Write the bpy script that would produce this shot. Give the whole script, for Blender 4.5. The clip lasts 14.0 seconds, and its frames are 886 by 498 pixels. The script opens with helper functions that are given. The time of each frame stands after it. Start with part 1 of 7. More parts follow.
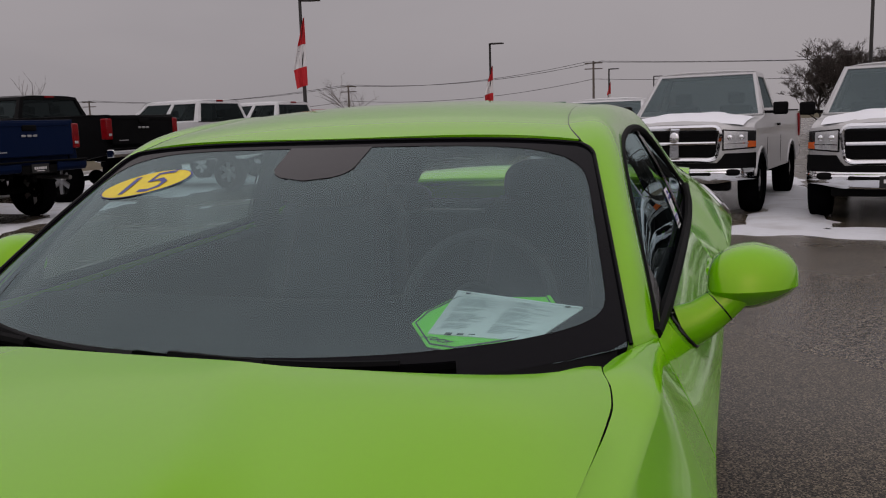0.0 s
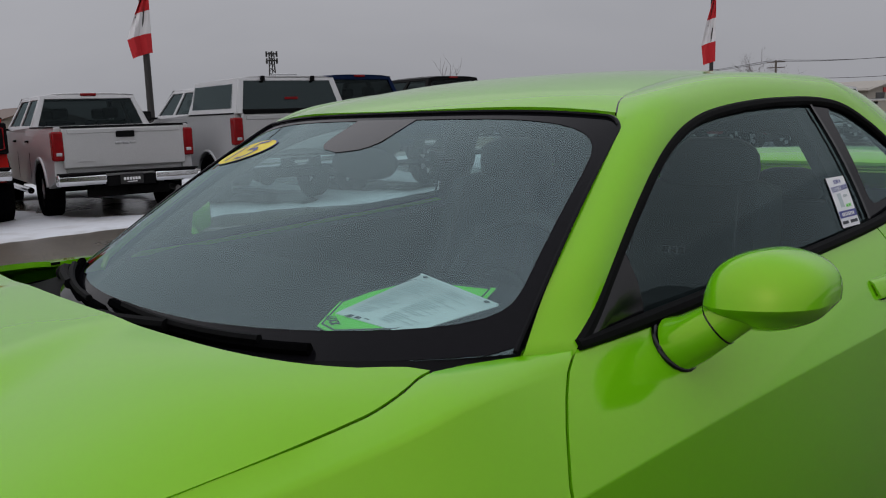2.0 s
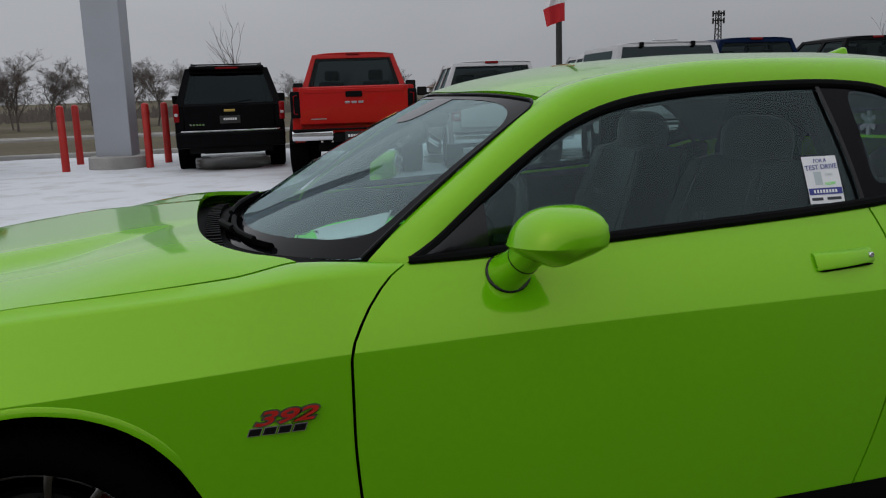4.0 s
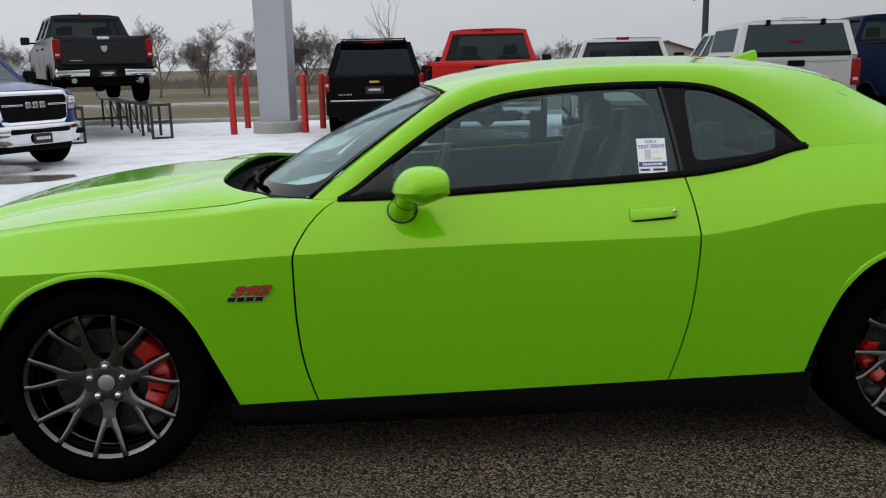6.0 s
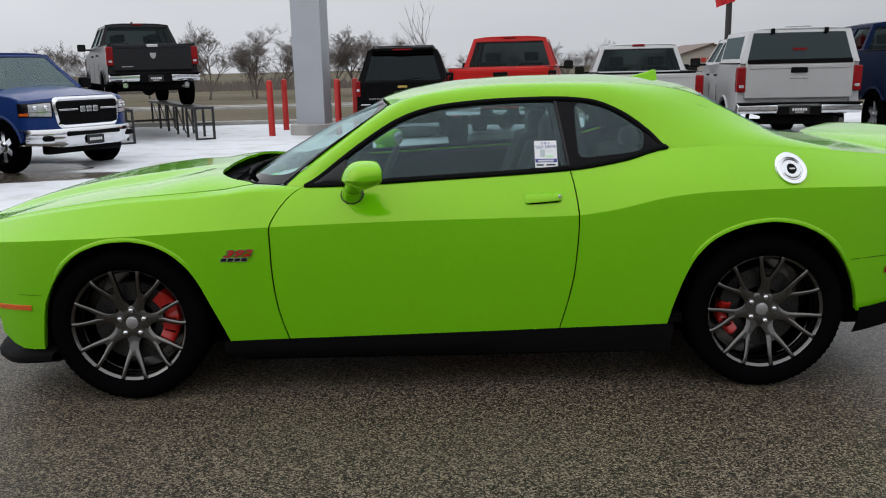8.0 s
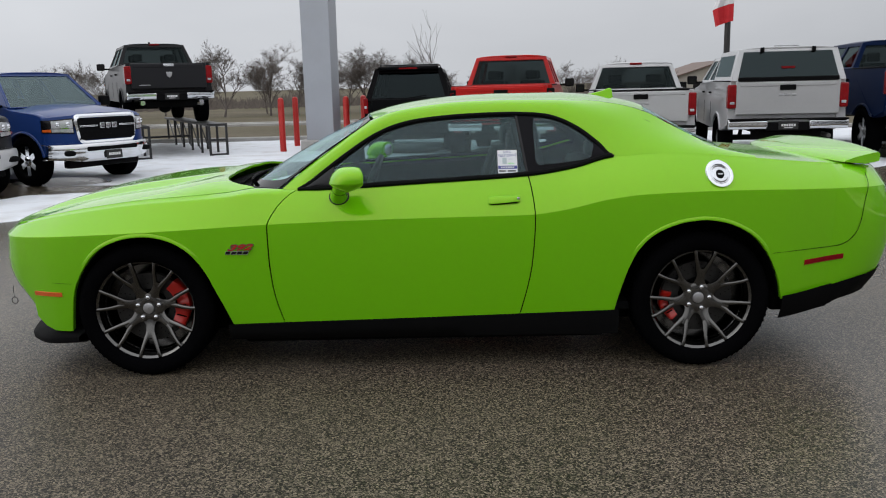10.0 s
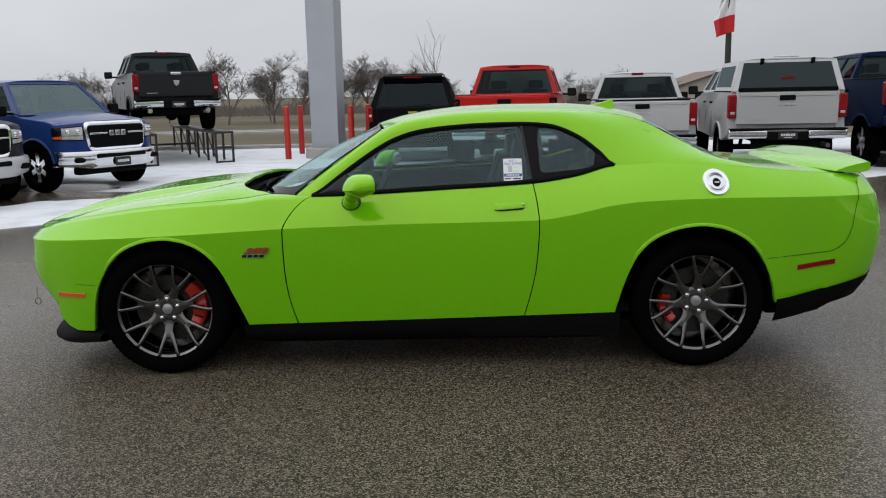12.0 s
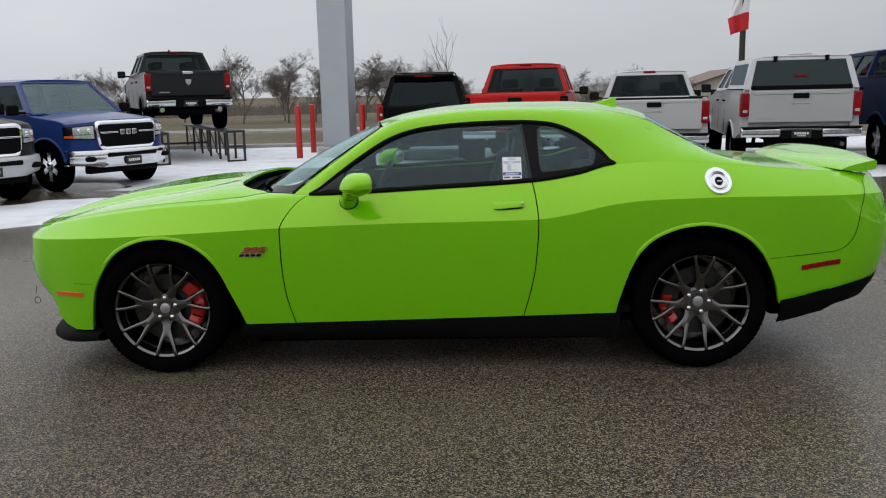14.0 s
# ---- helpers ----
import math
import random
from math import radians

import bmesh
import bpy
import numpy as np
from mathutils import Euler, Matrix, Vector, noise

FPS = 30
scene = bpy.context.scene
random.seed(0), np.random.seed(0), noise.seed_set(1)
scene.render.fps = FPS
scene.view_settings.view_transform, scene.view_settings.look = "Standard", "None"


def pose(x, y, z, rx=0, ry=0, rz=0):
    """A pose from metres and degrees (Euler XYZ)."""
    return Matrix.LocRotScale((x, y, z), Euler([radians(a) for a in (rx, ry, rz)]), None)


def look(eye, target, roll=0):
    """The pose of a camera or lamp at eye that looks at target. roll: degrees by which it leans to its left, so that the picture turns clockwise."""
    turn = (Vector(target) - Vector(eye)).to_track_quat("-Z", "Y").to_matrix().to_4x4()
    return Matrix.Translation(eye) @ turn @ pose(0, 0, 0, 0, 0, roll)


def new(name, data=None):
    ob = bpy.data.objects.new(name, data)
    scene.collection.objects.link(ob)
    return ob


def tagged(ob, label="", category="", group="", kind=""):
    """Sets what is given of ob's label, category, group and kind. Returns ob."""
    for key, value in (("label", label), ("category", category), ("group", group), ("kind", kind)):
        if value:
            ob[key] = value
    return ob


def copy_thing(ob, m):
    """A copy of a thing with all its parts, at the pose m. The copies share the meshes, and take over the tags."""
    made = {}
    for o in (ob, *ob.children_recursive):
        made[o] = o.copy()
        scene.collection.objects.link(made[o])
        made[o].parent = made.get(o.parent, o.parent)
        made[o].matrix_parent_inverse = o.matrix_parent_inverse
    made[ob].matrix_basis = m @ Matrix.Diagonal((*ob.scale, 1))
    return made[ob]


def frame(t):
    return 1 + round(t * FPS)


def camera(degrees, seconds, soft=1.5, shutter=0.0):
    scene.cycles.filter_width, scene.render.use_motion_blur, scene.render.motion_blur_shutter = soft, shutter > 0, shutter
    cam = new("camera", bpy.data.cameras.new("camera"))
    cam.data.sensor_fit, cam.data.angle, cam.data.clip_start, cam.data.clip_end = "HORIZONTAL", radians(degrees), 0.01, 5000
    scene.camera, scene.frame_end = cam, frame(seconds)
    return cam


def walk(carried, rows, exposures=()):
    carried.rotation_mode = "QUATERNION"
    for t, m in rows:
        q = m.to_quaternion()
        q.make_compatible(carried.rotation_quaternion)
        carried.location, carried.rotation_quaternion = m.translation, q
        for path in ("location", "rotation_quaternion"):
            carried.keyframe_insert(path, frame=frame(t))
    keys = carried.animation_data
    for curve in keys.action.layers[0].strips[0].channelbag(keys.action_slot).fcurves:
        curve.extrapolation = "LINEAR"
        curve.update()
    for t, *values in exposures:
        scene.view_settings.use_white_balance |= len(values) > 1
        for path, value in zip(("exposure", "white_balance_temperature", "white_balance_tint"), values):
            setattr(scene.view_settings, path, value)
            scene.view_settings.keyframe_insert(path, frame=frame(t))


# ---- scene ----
cam = camera(55.3, 14.0, soft=1.1)
PATH = [
    (0, (-0.714, -0.938, 1.387), (1.161, -0.306, 1.09), -1.9),
    (0.5, (-0.559, -1.067, 1.389), (1.288, -0.362, 1.085), -1.3),
    (1, (-0.462, -1.226, 1.374), (1.24, -0.222, 1.064), -1.9),
    (1.5, (-0.335, -1.413, 1.366), (1.225, -0.2, 1.056), -1.8),
    (2, (-0.168, -1.59, 1.345), (1.195, -0.16, 1.03), -1.8),
    (2.5, (-0.024, -1.823, 1.349), (1.077, -0.183, 1.032), -1.6),
    (3, (0.099, -2.109, 1.35), (1.019, -0.366, 1.012), -1.7),
    (3.5, (0.258, -2.368, 1.358), (0.973, -0.533, 1.011), -1.7),
    (4, (0.452, -2.639, 1.362), (0.942, -0.736, 0.993), -1.8),
    (6.5, (1.16, -3.966, 1.461), (1.23, -2.014, 1.031), -1.2),
    (7, (1.269, -4.199, 1.483), (1.304, -2.245, 1.057), -1.3),
    (7.5, (1.377, -4.427, 1.499), (1.389, -2.473, 1.074), -1.3),
    (10, (1.677, -5.241, 1.51), (1.641, -3.278, 1.129), -1.4),
    (10.5, (1.671, -5.259, 1.512), (1.637, -3.295, 1.137), -1.3),
    (11, (1.653, -5.314, 1.521), (1.617, -3.348, 1.153), -1.2),
    (11.5, (1.644, -5.387, 1.528), (1.608, -3.421, 1.163), -1.2),
    (12, (1.648, -5.429, 1.525), (1.608, -3.463, 1.163), -1.2),
    (12.5, (1.657, -5.422, 1.525), (1.611, -3.456, 1.164), -1.3),
    (13, (1.699, -5.39, 1.53), (1.644, -3.424, 1.167), -1.2),
    (13.5, (1.732, -5.392, 1.52), (1.665, -3.426, 1.157), -1.3),
    (14, (1.736, -5.383, 1.518), (1.661, -3.417, 1.154), -1.3),
]
EXPOSURES = [(0.0, -0.66, 7000, 22), (0.5, -0.60, 6950, 20), (1.0, -0.50, 6700, 18), (1.5, -0.49, 6560, 16), (2.0, -0.48, 6500, 14), (3.0, -0.54, 6480, 12), (4.0, -0.50, 6450, 11), (6.5, 0.22, 6500, 10), (7.5, 0.23, 6500, 10), (10.0, 0.16, 6500, 10), (14.0, 0.14, 6500, 10)]
walk(cam, [(t, look(eye, target, roll)) for t, eye, target, roll in PATH], EXPOSURES)

# ---- sky and sun: a bright overcast winter day ----
world = bpy.data.worlds.new("overcast_sky")
scene.world = world
world.use_nodes = True
wn, wl = world.node_tree.nodes, world.node_tree.links
wn.clear()
sky = wn.new("ShaderNodeTexSky")
sky.sky_type = "NISHITA"
sky.sun_disc = False
sky.sun_elevation, sky.sun_rotation = radians(34), radians(250)
sky.air_density, sky.dust_density = 1.5, 6.0
sat = wn.new("ShaderNodeHueSaturation")
sat.inputs["Saturation"].default_value = 0.12
sat.inputs["Value"].default_value = 0.10
cloud = wn.new("ShaderNodeTexNoise")
cloud.inputs["Scale"].default_value, cloud.inputs["Detail"].default_value = 1.6, 5.0
cloud.inputs["Distortion"].default_value = 0.4
coord = wn.new("ShaderNodeTexCoord")
squash = wn.new("ShaderNodeMapping")
squash.inputs["Scale"].default_value = (1.0, 1.0, 3.0)
ramp = wn.new("ShaderNodeValToRGB")
ramp.color_ramp.elements[0].position, ramp.color_ramp.elements[0].color = 0.30, (0.52, 0.543, 0.582, 1)
ramp.color_ramp.elements[1].position, ramp.color_ramp.elements[1].color = 0.75, (0.64, 0.662, 0.70, 1)
blend = wn.new("ShaderNodeMixRGB")
blend.inputs["Fac"].default_value = 0.85
back = wn.new("ShaderNodeBackground")
back.inputs["Strength"].default_value = 1.0
wout = wn.new("ShaderNodeOutputWorld")
part_z = wn.new("ShaderNodeSeparateXYZ")
rise = wn.new("ShaderNodeValToRGB")
rise.color_ramp.elements[0].position, rise.color_ramp.elements[0].color = 0.0, (0.98, 0.975, 0.97, 1)
rise.color_ramp.elements[1].position, rise.color_ramp.elements[1].color = 1.0, (2.05, 2.07, 2.11, 1)
for where, value in ((0.12, 1.0), (0.28, 1.12), (0.6, 1.66)):
    stop = rise.color_ramp.elements.new(where)
    stop.color = (value, value, value, 1)
# the cloud thins towards the west
west = wn.new("ShaderNodeMapRange")
west.interpolation_type = "SMOOTHSTEP"
west.inputs["From Min"].default_value, west.inputs["From Max"].default_value = -0.7, 0.7
west.inputs["To Min"].default_value, west.inputs["To Max"].default_value = 1.15, 0.90
thin = wn.new("ShaderNodeVectorMath")
thin.operation = "SCALE"
layered = wn.new("ShaderNodeMixRGB")
layered.blend_type = "MULTIPLY"
layered.inputs["Fac"].default_value = 1.0
wl.new(coord.outputs["Generated"], part_z.inputs["Vector"])
wl.new(part_z.outputs["Z"], rise.inputs["Fac"])
wl.new(part_z.outputs["X"], west.inputs["Value"])
wl.new(rise.outputs["Color"], thin.inputs[0])
wl.new(west.outputs["Result"], thin.inputs["Scale"])
wl.new(thin.outputs["Vector"], layered.inputs["Color2"])
wl.new(coord.outputs["Generated"], squash.inputs["Vector"])
wl.new(squash.outputs["Vector"], cloud.inputs["Vector"])
wl.new(cloud.outputs["Fac"], ramp.inputs["Fac"])
wl.new(sky.outputs["Color"], sat.inputs["Color"])
wl.new(sat.outputs["Color"], blend.inputs["Color1"])
wl.new(ramp.outputs["Color"], layered.inputs["Color1"])
wl.new(layered.outputs["Color"], blend.inputs["Color2"])
wl.new(blend.outputs["Color"], back.inputs["Color"])
wl.new(back.outputs["Background"], wout.inputs["Surface"])

sun_data = bpy.data.lights.new("sun", "SUN")
sun_data.energy, sun_data.angle, sun_data.color = 0.5, radians(178), (1.0, 0.97, 0.93)
sun_ob = new("sun", sun_data)
sun_ob.matrix_world = look((0, 0, 30), (6, 4, 10))


# ---- materials ----
def node_material(name, color, rough=0.5, metal=0.0, coat=0.0, var=0.08, scale=3.0, fine=60.0, bump=0.0, bump_scale=80.0,
                  spec=0.5, rough_var=0.0, stain=None, stain_amount=0.0, stain_scale=1.2, each=0.0):
    """A procedural surface: a base colour varied at two scales, uneven gloss and fine relief."""
    m = bpy.data.materials.new(name)
    m.use_nodes = True
    n, l = m.node_tree.nodes, m.node_tree.links
    b = n["Principled BSDF"]
    b.inputs["Metallic"].default_value = metal
    b.inputs["Roughness"].default_value = rough
    b.inputs["Specular IOR Level"].default_value = spec
    b.inputs["Coat Weight"].default_value = coat
    b.inputs["Coat Roughness"].default_value = 0.03
    tc = n.new("ShaderNodeTexCoord")
    big, small = n.new("ShaderNodeTexNoise"), n.new("ShaderNodeTexNoise")
    big.inputs["Scale"].default_value, big.inputs["Detail"].default_value = scale, 4
    small.inputs["Scale"].default_value, small.inputs["Detail"].default_value = fine, 3
    l.new(tc.outputs["Object"], big.inputs["Vector"])
    l.new(tc.outputs["Object"], small.inputs["Vector"])
    add = n.new("ShaderNodeMath")
    add.operation = "ADD"
    l.new(big.outputs["Fac"], add.inputs[0])
    l.new(small.outputs["Fac"], add.inputs[1])
    span = n.new("ShaderNodeMapRange")
    span.inputs["From Min"].default_value, span.inputs["From Max"].default_value = 0.6, 1.4
    span.inputs["To Min"].default_value, span.inputs["To Max"].default_value = 1 - var, 1 + var
    l.new(add.outputs[0], span.inputs["Value"])
    value = span.outputs["Result"]
    if each:
        info = n.new("ShaderNodeObjectInfo")
        own = n.new("ShaderNodeMapRange")
        own.inputs["To Min"].default_value, own.inputs["To Max"].default_value = 1 - each, 1 + each
        l.new(info.outputs["Random"], own.inputs["Value"])
        both = n.new("ShaderNodeMath")
        both.operation = "MULTIPLY"
        l.new(value, both.inputs[0])
        l.new(own.outputs["Result"], both.inputs[1])
        value = both.outputs[0]
    mul = n.new("ShaderNodeVectorMath")
    mul.operation = "SCALE"
    mul.inputs[0].default_value = color
    l.new(value, mul.inputs["Scale"])
    shade = mul.outputs["Vector"]
    if stain:
        st = n.new("ShaderNodeTexNoise")
        st.inputs["Scale"].default_value, st.inputs["Detail"].default_value = stain_scale, 6
        l.new(tc.outputs["Object"], st.inputs["Vector"])
        sr = n.new("ShaderNodeMapRange")
        sr.inputs["From Min"].default_value, sr.inputs["From Max"].default_value = 0.48, 0.66
        sr.inputs["To Max"].default_value = stain_amount
        l.new(st.outputs["Fac"], sr.inputs["Value"])
        mx = n.new("ShaderNodeMixRGB")
        mx.inputs["Color2"].default_value = (*stain, 1)
        l.new(sr.outputs["Result"], mx.inputs["Fac"])
        l.new(shade, mx.inputs["Color1"])
        shade = mx.outputs["Color"]
    l.new(shade, b.inputs["Base Color"])
    if rough_var:
        rr = n.new("ShaderNodeMapRange")
        rr.inputs["From Min"].default_value, rr.inputs["From Max"].default_value = 0.35, 0.65
        rr.inputs["To Min"].default_value, rr.inputs["To Max"].default_value = max(0.02, rough - rough_var), rough + rough_var
        l.new(big.outputs["Fac"], rr.inputs["Value"])
        l.new(rr.outputs["Result"], b.inputs["Roughness"])
    if bump:
        bn = n.new("ShaderNodeTexNoise")
        bn.inputs["Scale"].default_value, bn.inputs["Detail"].default_value = bump_scale, 4
        l.new(tc.outputs["Object"], bn.inputs["Vector"])
        bp = n.new("ShaderNodeBump")
        bp.inputs["Strength"].default_value, bp.inputs["Distance"].default_value = bump, 0.01
        l.new(bn.outputs["Fac"], bp.inputs["Height"])
        l.new(bp.outputs["Normal"], b.inputs["Normal"])
    return m


def glass_material(name, tint, facing=0.08, rough=0.0, grazing=0.75):
    """A pane: tinted straight-through light, with mirror gloss that grows towards grazing views."""
    m = bpy.data.materials.new(name)
    m.use_nodes = True
    n, l = m.node_tree.nodes, m.node_tree.links
    n.clear()
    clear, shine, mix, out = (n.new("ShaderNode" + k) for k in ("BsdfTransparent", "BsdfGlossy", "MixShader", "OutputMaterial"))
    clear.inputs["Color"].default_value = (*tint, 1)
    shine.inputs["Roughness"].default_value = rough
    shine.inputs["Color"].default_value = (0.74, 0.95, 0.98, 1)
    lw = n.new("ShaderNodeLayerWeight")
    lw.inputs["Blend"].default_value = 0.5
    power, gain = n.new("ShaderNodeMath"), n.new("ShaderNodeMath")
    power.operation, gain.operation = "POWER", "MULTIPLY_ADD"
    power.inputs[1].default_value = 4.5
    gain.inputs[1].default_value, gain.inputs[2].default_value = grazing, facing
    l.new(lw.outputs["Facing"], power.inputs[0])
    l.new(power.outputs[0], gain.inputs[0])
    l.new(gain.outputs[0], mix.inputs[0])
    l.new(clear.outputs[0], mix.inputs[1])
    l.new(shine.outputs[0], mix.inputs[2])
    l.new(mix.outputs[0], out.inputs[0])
    return m


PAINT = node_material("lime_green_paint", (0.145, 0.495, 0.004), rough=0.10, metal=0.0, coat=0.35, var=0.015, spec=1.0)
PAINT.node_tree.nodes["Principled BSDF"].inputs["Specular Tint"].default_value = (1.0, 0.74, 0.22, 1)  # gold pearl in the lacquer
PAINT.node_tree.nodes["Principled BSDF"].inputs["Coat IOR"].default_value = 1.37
BLACK = node_material("black_plastic", (0.004, 0.004, 0.0043), rough=0.65, var=0.2, bump=0.05, bump_scale=300, spec=0.06)
GLOSS_BLACK = node_material("gloss_black_trim", (0.004, 0.004, 0.005), rough=0.2, var=0.1, spec=0.35)
FRIT = node_material("black_glass_border", (0.005, 0.0048, 0.0062), rough=0.08, var=0.15, spec=0.085)
PATCH = node_material("printed_glass_patch", (0.012, 0.011, 0.0125), rough=0.05, var=0.15, spec=0.36)
# near-black: shade under vehicles, in wells and gaps is put into the colour
DARK = node_material("shade_black", (0.002, 0.002, 0.002), rough=0.9, var=0.4, scale=6, spec=0.08)
RUBBER = node_material("tyre_rubber", (0.0026, 0.0026, 0.003), rough=0.7, spec=0.0, var=0.25, scale=5, bump=0.15, bump_scale=160)
RIM = node_material("gunmetal_alloy", (0.13, 0.127, 0.122), rough=0.17, metal=1.0, var=0.08)
RIM_SILVER = node_material("silver_alloy", (0.45, 0.45, 0.46), rough=0.3, metal=0.85, var=0.1)
CHROME = node_material("chrome", (0.72, 0.73, 0.75), rough=0.10, metal=1.0, var=0.05)
STEEL = node_material("brake_disc_steel", (0.16, 0.155, 0.15), rough=0.4, metal=0.9, var=0.15, fine=120)
BRUSHED = node_material("brushed_alloy", (0.66, 0.67, 0.69), rough=0.26, metal=1.0, var=0.1, fine=200)
DISC = node_material("dull_brake_disc", (0.04, 0.039, 0.038), rough=0.45, metal=0.9, var=0.2, fine=120)
CALIPER = node_material("red_caliper_paint", (0.44, 0.012, 0.007), rough=0.3, coat=0.2, var=0.06)
REDLENS = node_material("red_lens", (0.20, 0.004, 0.006), rough=0.2, coat=0.08, spec=0.2, var=0.35, scale=9, fine=90)
AMBER = node_material("amber_lens", (0.60, 0.10, 0.012), rough=0.15, coat=0.3, var=0.2, fine=90)
CLEARLENS = node_material("headlamp_lens", (0.50, 0.51, 0.52), rough=0.12, metal=0.3, coat=0.4, var=0.35, scale=14)
CABIN = node_material("dark_cabin_trim", (0.010, 0.0105, 0.0115), rough=0.9, var=0.2, spec=0.05)
LEATHER = node_material("dark_leather", (0.034, 0.035, 0.037), rough=0.55, var=0.15, spec=0.25)
STITCH = node_material("grey_stitching", (0.06, 0.06, 0.062), rough=0.7)
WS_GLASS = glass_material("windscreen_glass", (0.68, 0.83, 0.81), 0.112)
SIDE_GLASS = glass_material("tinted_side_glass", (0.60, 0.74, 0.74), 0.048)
DARK_GLASS = glass_material("privacy_glass", (0.05, 0.06, 0.065), 0.016)
TRUCK_GLASS = glass_material("truck_glass", (0.10, 0.115, 0.115), 0.014, grazing=0.28)
CAP_GLASS = glass_material("cap_glass", (0.10, 0.115, 0.115), 0.038, grazing=0.28)
TRUCK_SCREEN = glass_material("truck_windscreen_glass", (0.30, 0.34, 0.34), 0.10)
PAPER = node_material("printed_paper", (0.66, 0.74, 0.74), rough=0.35, coat=0.6, var=0.05, scale=20)
INK = node_material("dark_ink", (0.03, 0.035, 0.045), rough=0.6)
GREY_INK = node_material("grey_print", (0.47, 0.54, 0.55), rough=0.6)
NEON = node_material("neon_green_card", (0.10, 0.74, 0.03), rough=0.6, var=0.05)
YELLOW = node_material("yellow_vinyl", (0.80, 0.62, 0.01), rough=0.4)
BLUE_INK = node_material("blue_vinyl", (0.03, 0.04, 0.25), rough=0.4)
WHITE_VINYL = node_material("white_vinyl", (0.78, 0.79, 0.80), rough=0.45, var=0.03)


def vehicle_paint(name, color, metal=0.0, rough=0.35, coat=0.5, spec=0.15):
    return node_material(name, color, rough=rough, metal=metal, coat=coat, spec=spec, var=0.07, scale=1.5, stain=tuple(0.85 * c + 0.004 for c in color), stain_amount=0.25, stain_scale=3)


# ---- mesh helpers ----
class Shape:
    """Points and faces that grow into one mesh."""

    def __init__(self):
        self.v, self.f = [], []

    def add(self, verts, faces):
        k = len(self.v)
        self.v += [tuple(p) for p in verts]
        self.f += [tuple(i + k for i in face) for face in faces]
        return self

    def grid(self, rows, close=False, flip=False):
        """Quads over rows of points; close joins the last column to the first."""
        n, m = len(rows), len(rows[0])
        faces = []
        for i in range(n - 1):
            for j in range(m if close else m - 1):
                a, b, c, d = i * m + j, i * m + (j + 1) % m, (i + 1) * m + (j + 1) % m, (i + 1) * m + j
                faces.append((d, c, b, a) if flip else (a, b, c, d))
        return self.add([p for r in rows for p in r], faces)

    def box(self, lo, hi, turn=None):
        (a, b, c), (d, e, f) = lo, hi
        pts = [Vector(p) for p in ((a, b, c), (d, b, c), (d, e, c), (a, e, c), (a, b, f), (d, b, f), (d, e, f), (a, e, f))]
        if turn is not None:
            pts = [turn @ p for p in pts]
        return self.add(pts, [(3, 2, 1, 0), (4, 5, 6, 7), (0, 1, 5, 4), (1, 2, 6, 5), (2, 3, 7, 6), (3, 0, 4, 7)])

    def prism(self, outline, put, lo, hi):
        """An outline of (a, b) drawn out from lo to hi; put(a, b, c) gives the place."""
        n = len(outline)
        pts = [put(a, b, lo) for a, b in outline] + [put(a, b, hi) for a, b in outline]
        sides = [(i, (i + 1) % n, n + (i + 1) % n, n + i) for i in range(n)]
        return self.add(pts, [tuple(range(n))[::-1], tuple(range(n, 2 * n))] + sides)

    def lathe(self, profile, put, n=48, closed=False):
        """A profile of (radius, along) turned round; put(r cos, r sin, along) gives the place."""
        rows = []
        for r, h in profile:
            rows.append([put(r * math.cos(2 * math.pi * k / n), r * math.sin(2 * math.pi * k / n), h) for k in range(n)])
        if closed:
            rows.append(rows[0])
        return self.grid(rows, close=True)

    def disc(self, put, r, h, n=32):
        return self.add([put(r * math.cos(2 * math.pi * k / n), r * math.sin(2 * math.pi * k / n), h) for k in range(n)], [tuple(range(n))])

    def tube(self, points, radius, n=8, caps=True):
        pts = [Vector(p) for p in points]
        radii = radius if isinstance(radius, (list, tuple)) else [radius] * len(pts)
        rows, up = [], Vector((0, 0, 1))
        for i, p in enumerate(pts):
            way = (pts[min(i + 1, len(pts) - 1)] - pts[max(i - 1, 0)]).normalized()
            side = way.cross(up)
            side = side.normalized() if side.length > 1e-3 else Vector((1, 0, 0))
            top = side.cross(way).normalized()
            rows.append([p + radii[i] * (math.cos(2 * math.pi * k / n) * side + math.sin(2 * math.pi * k / n) * top) for k in range(n)])
        k0 = len(self.v)
        self.grid(rows, close=True)
        if caps:
            self.f += [tuple(k0 + k for k in range(n))[::-1], tuple(k0 + (len(rows) - 1) * n + k for k in range(n))]
        return self

    def ball(self, centre, radii, n=24, m=14, power=1.0):
        c = Vector(centre)
        rows = []
        for i in range(m + 1):
            a = math.pi * (i / m - 0.5)
            row = []
            for k in range(n):
                b = 2 * math.pi * k / n
                d = [math.cos(a) * math.cos(b), math.cos(a) * math.sin(b), math.sin(a)]
                d = [math.copysign(abs(q) ** power, q) for q in d]
                row.append(c + Vector((d[0] * radii[0], d[1] * radii[1], d[2] * radii[2])))
            rows.append(row)
        return self.grid(rows, close=True)

    def mirrored(self):
        """The same shape on the other side of y = 0."""
        s = Shape()
        s.v = [(x, -y, z) for x, y, z in self.v]
        s.f = [f[::-1] for f in self.f]
        return s


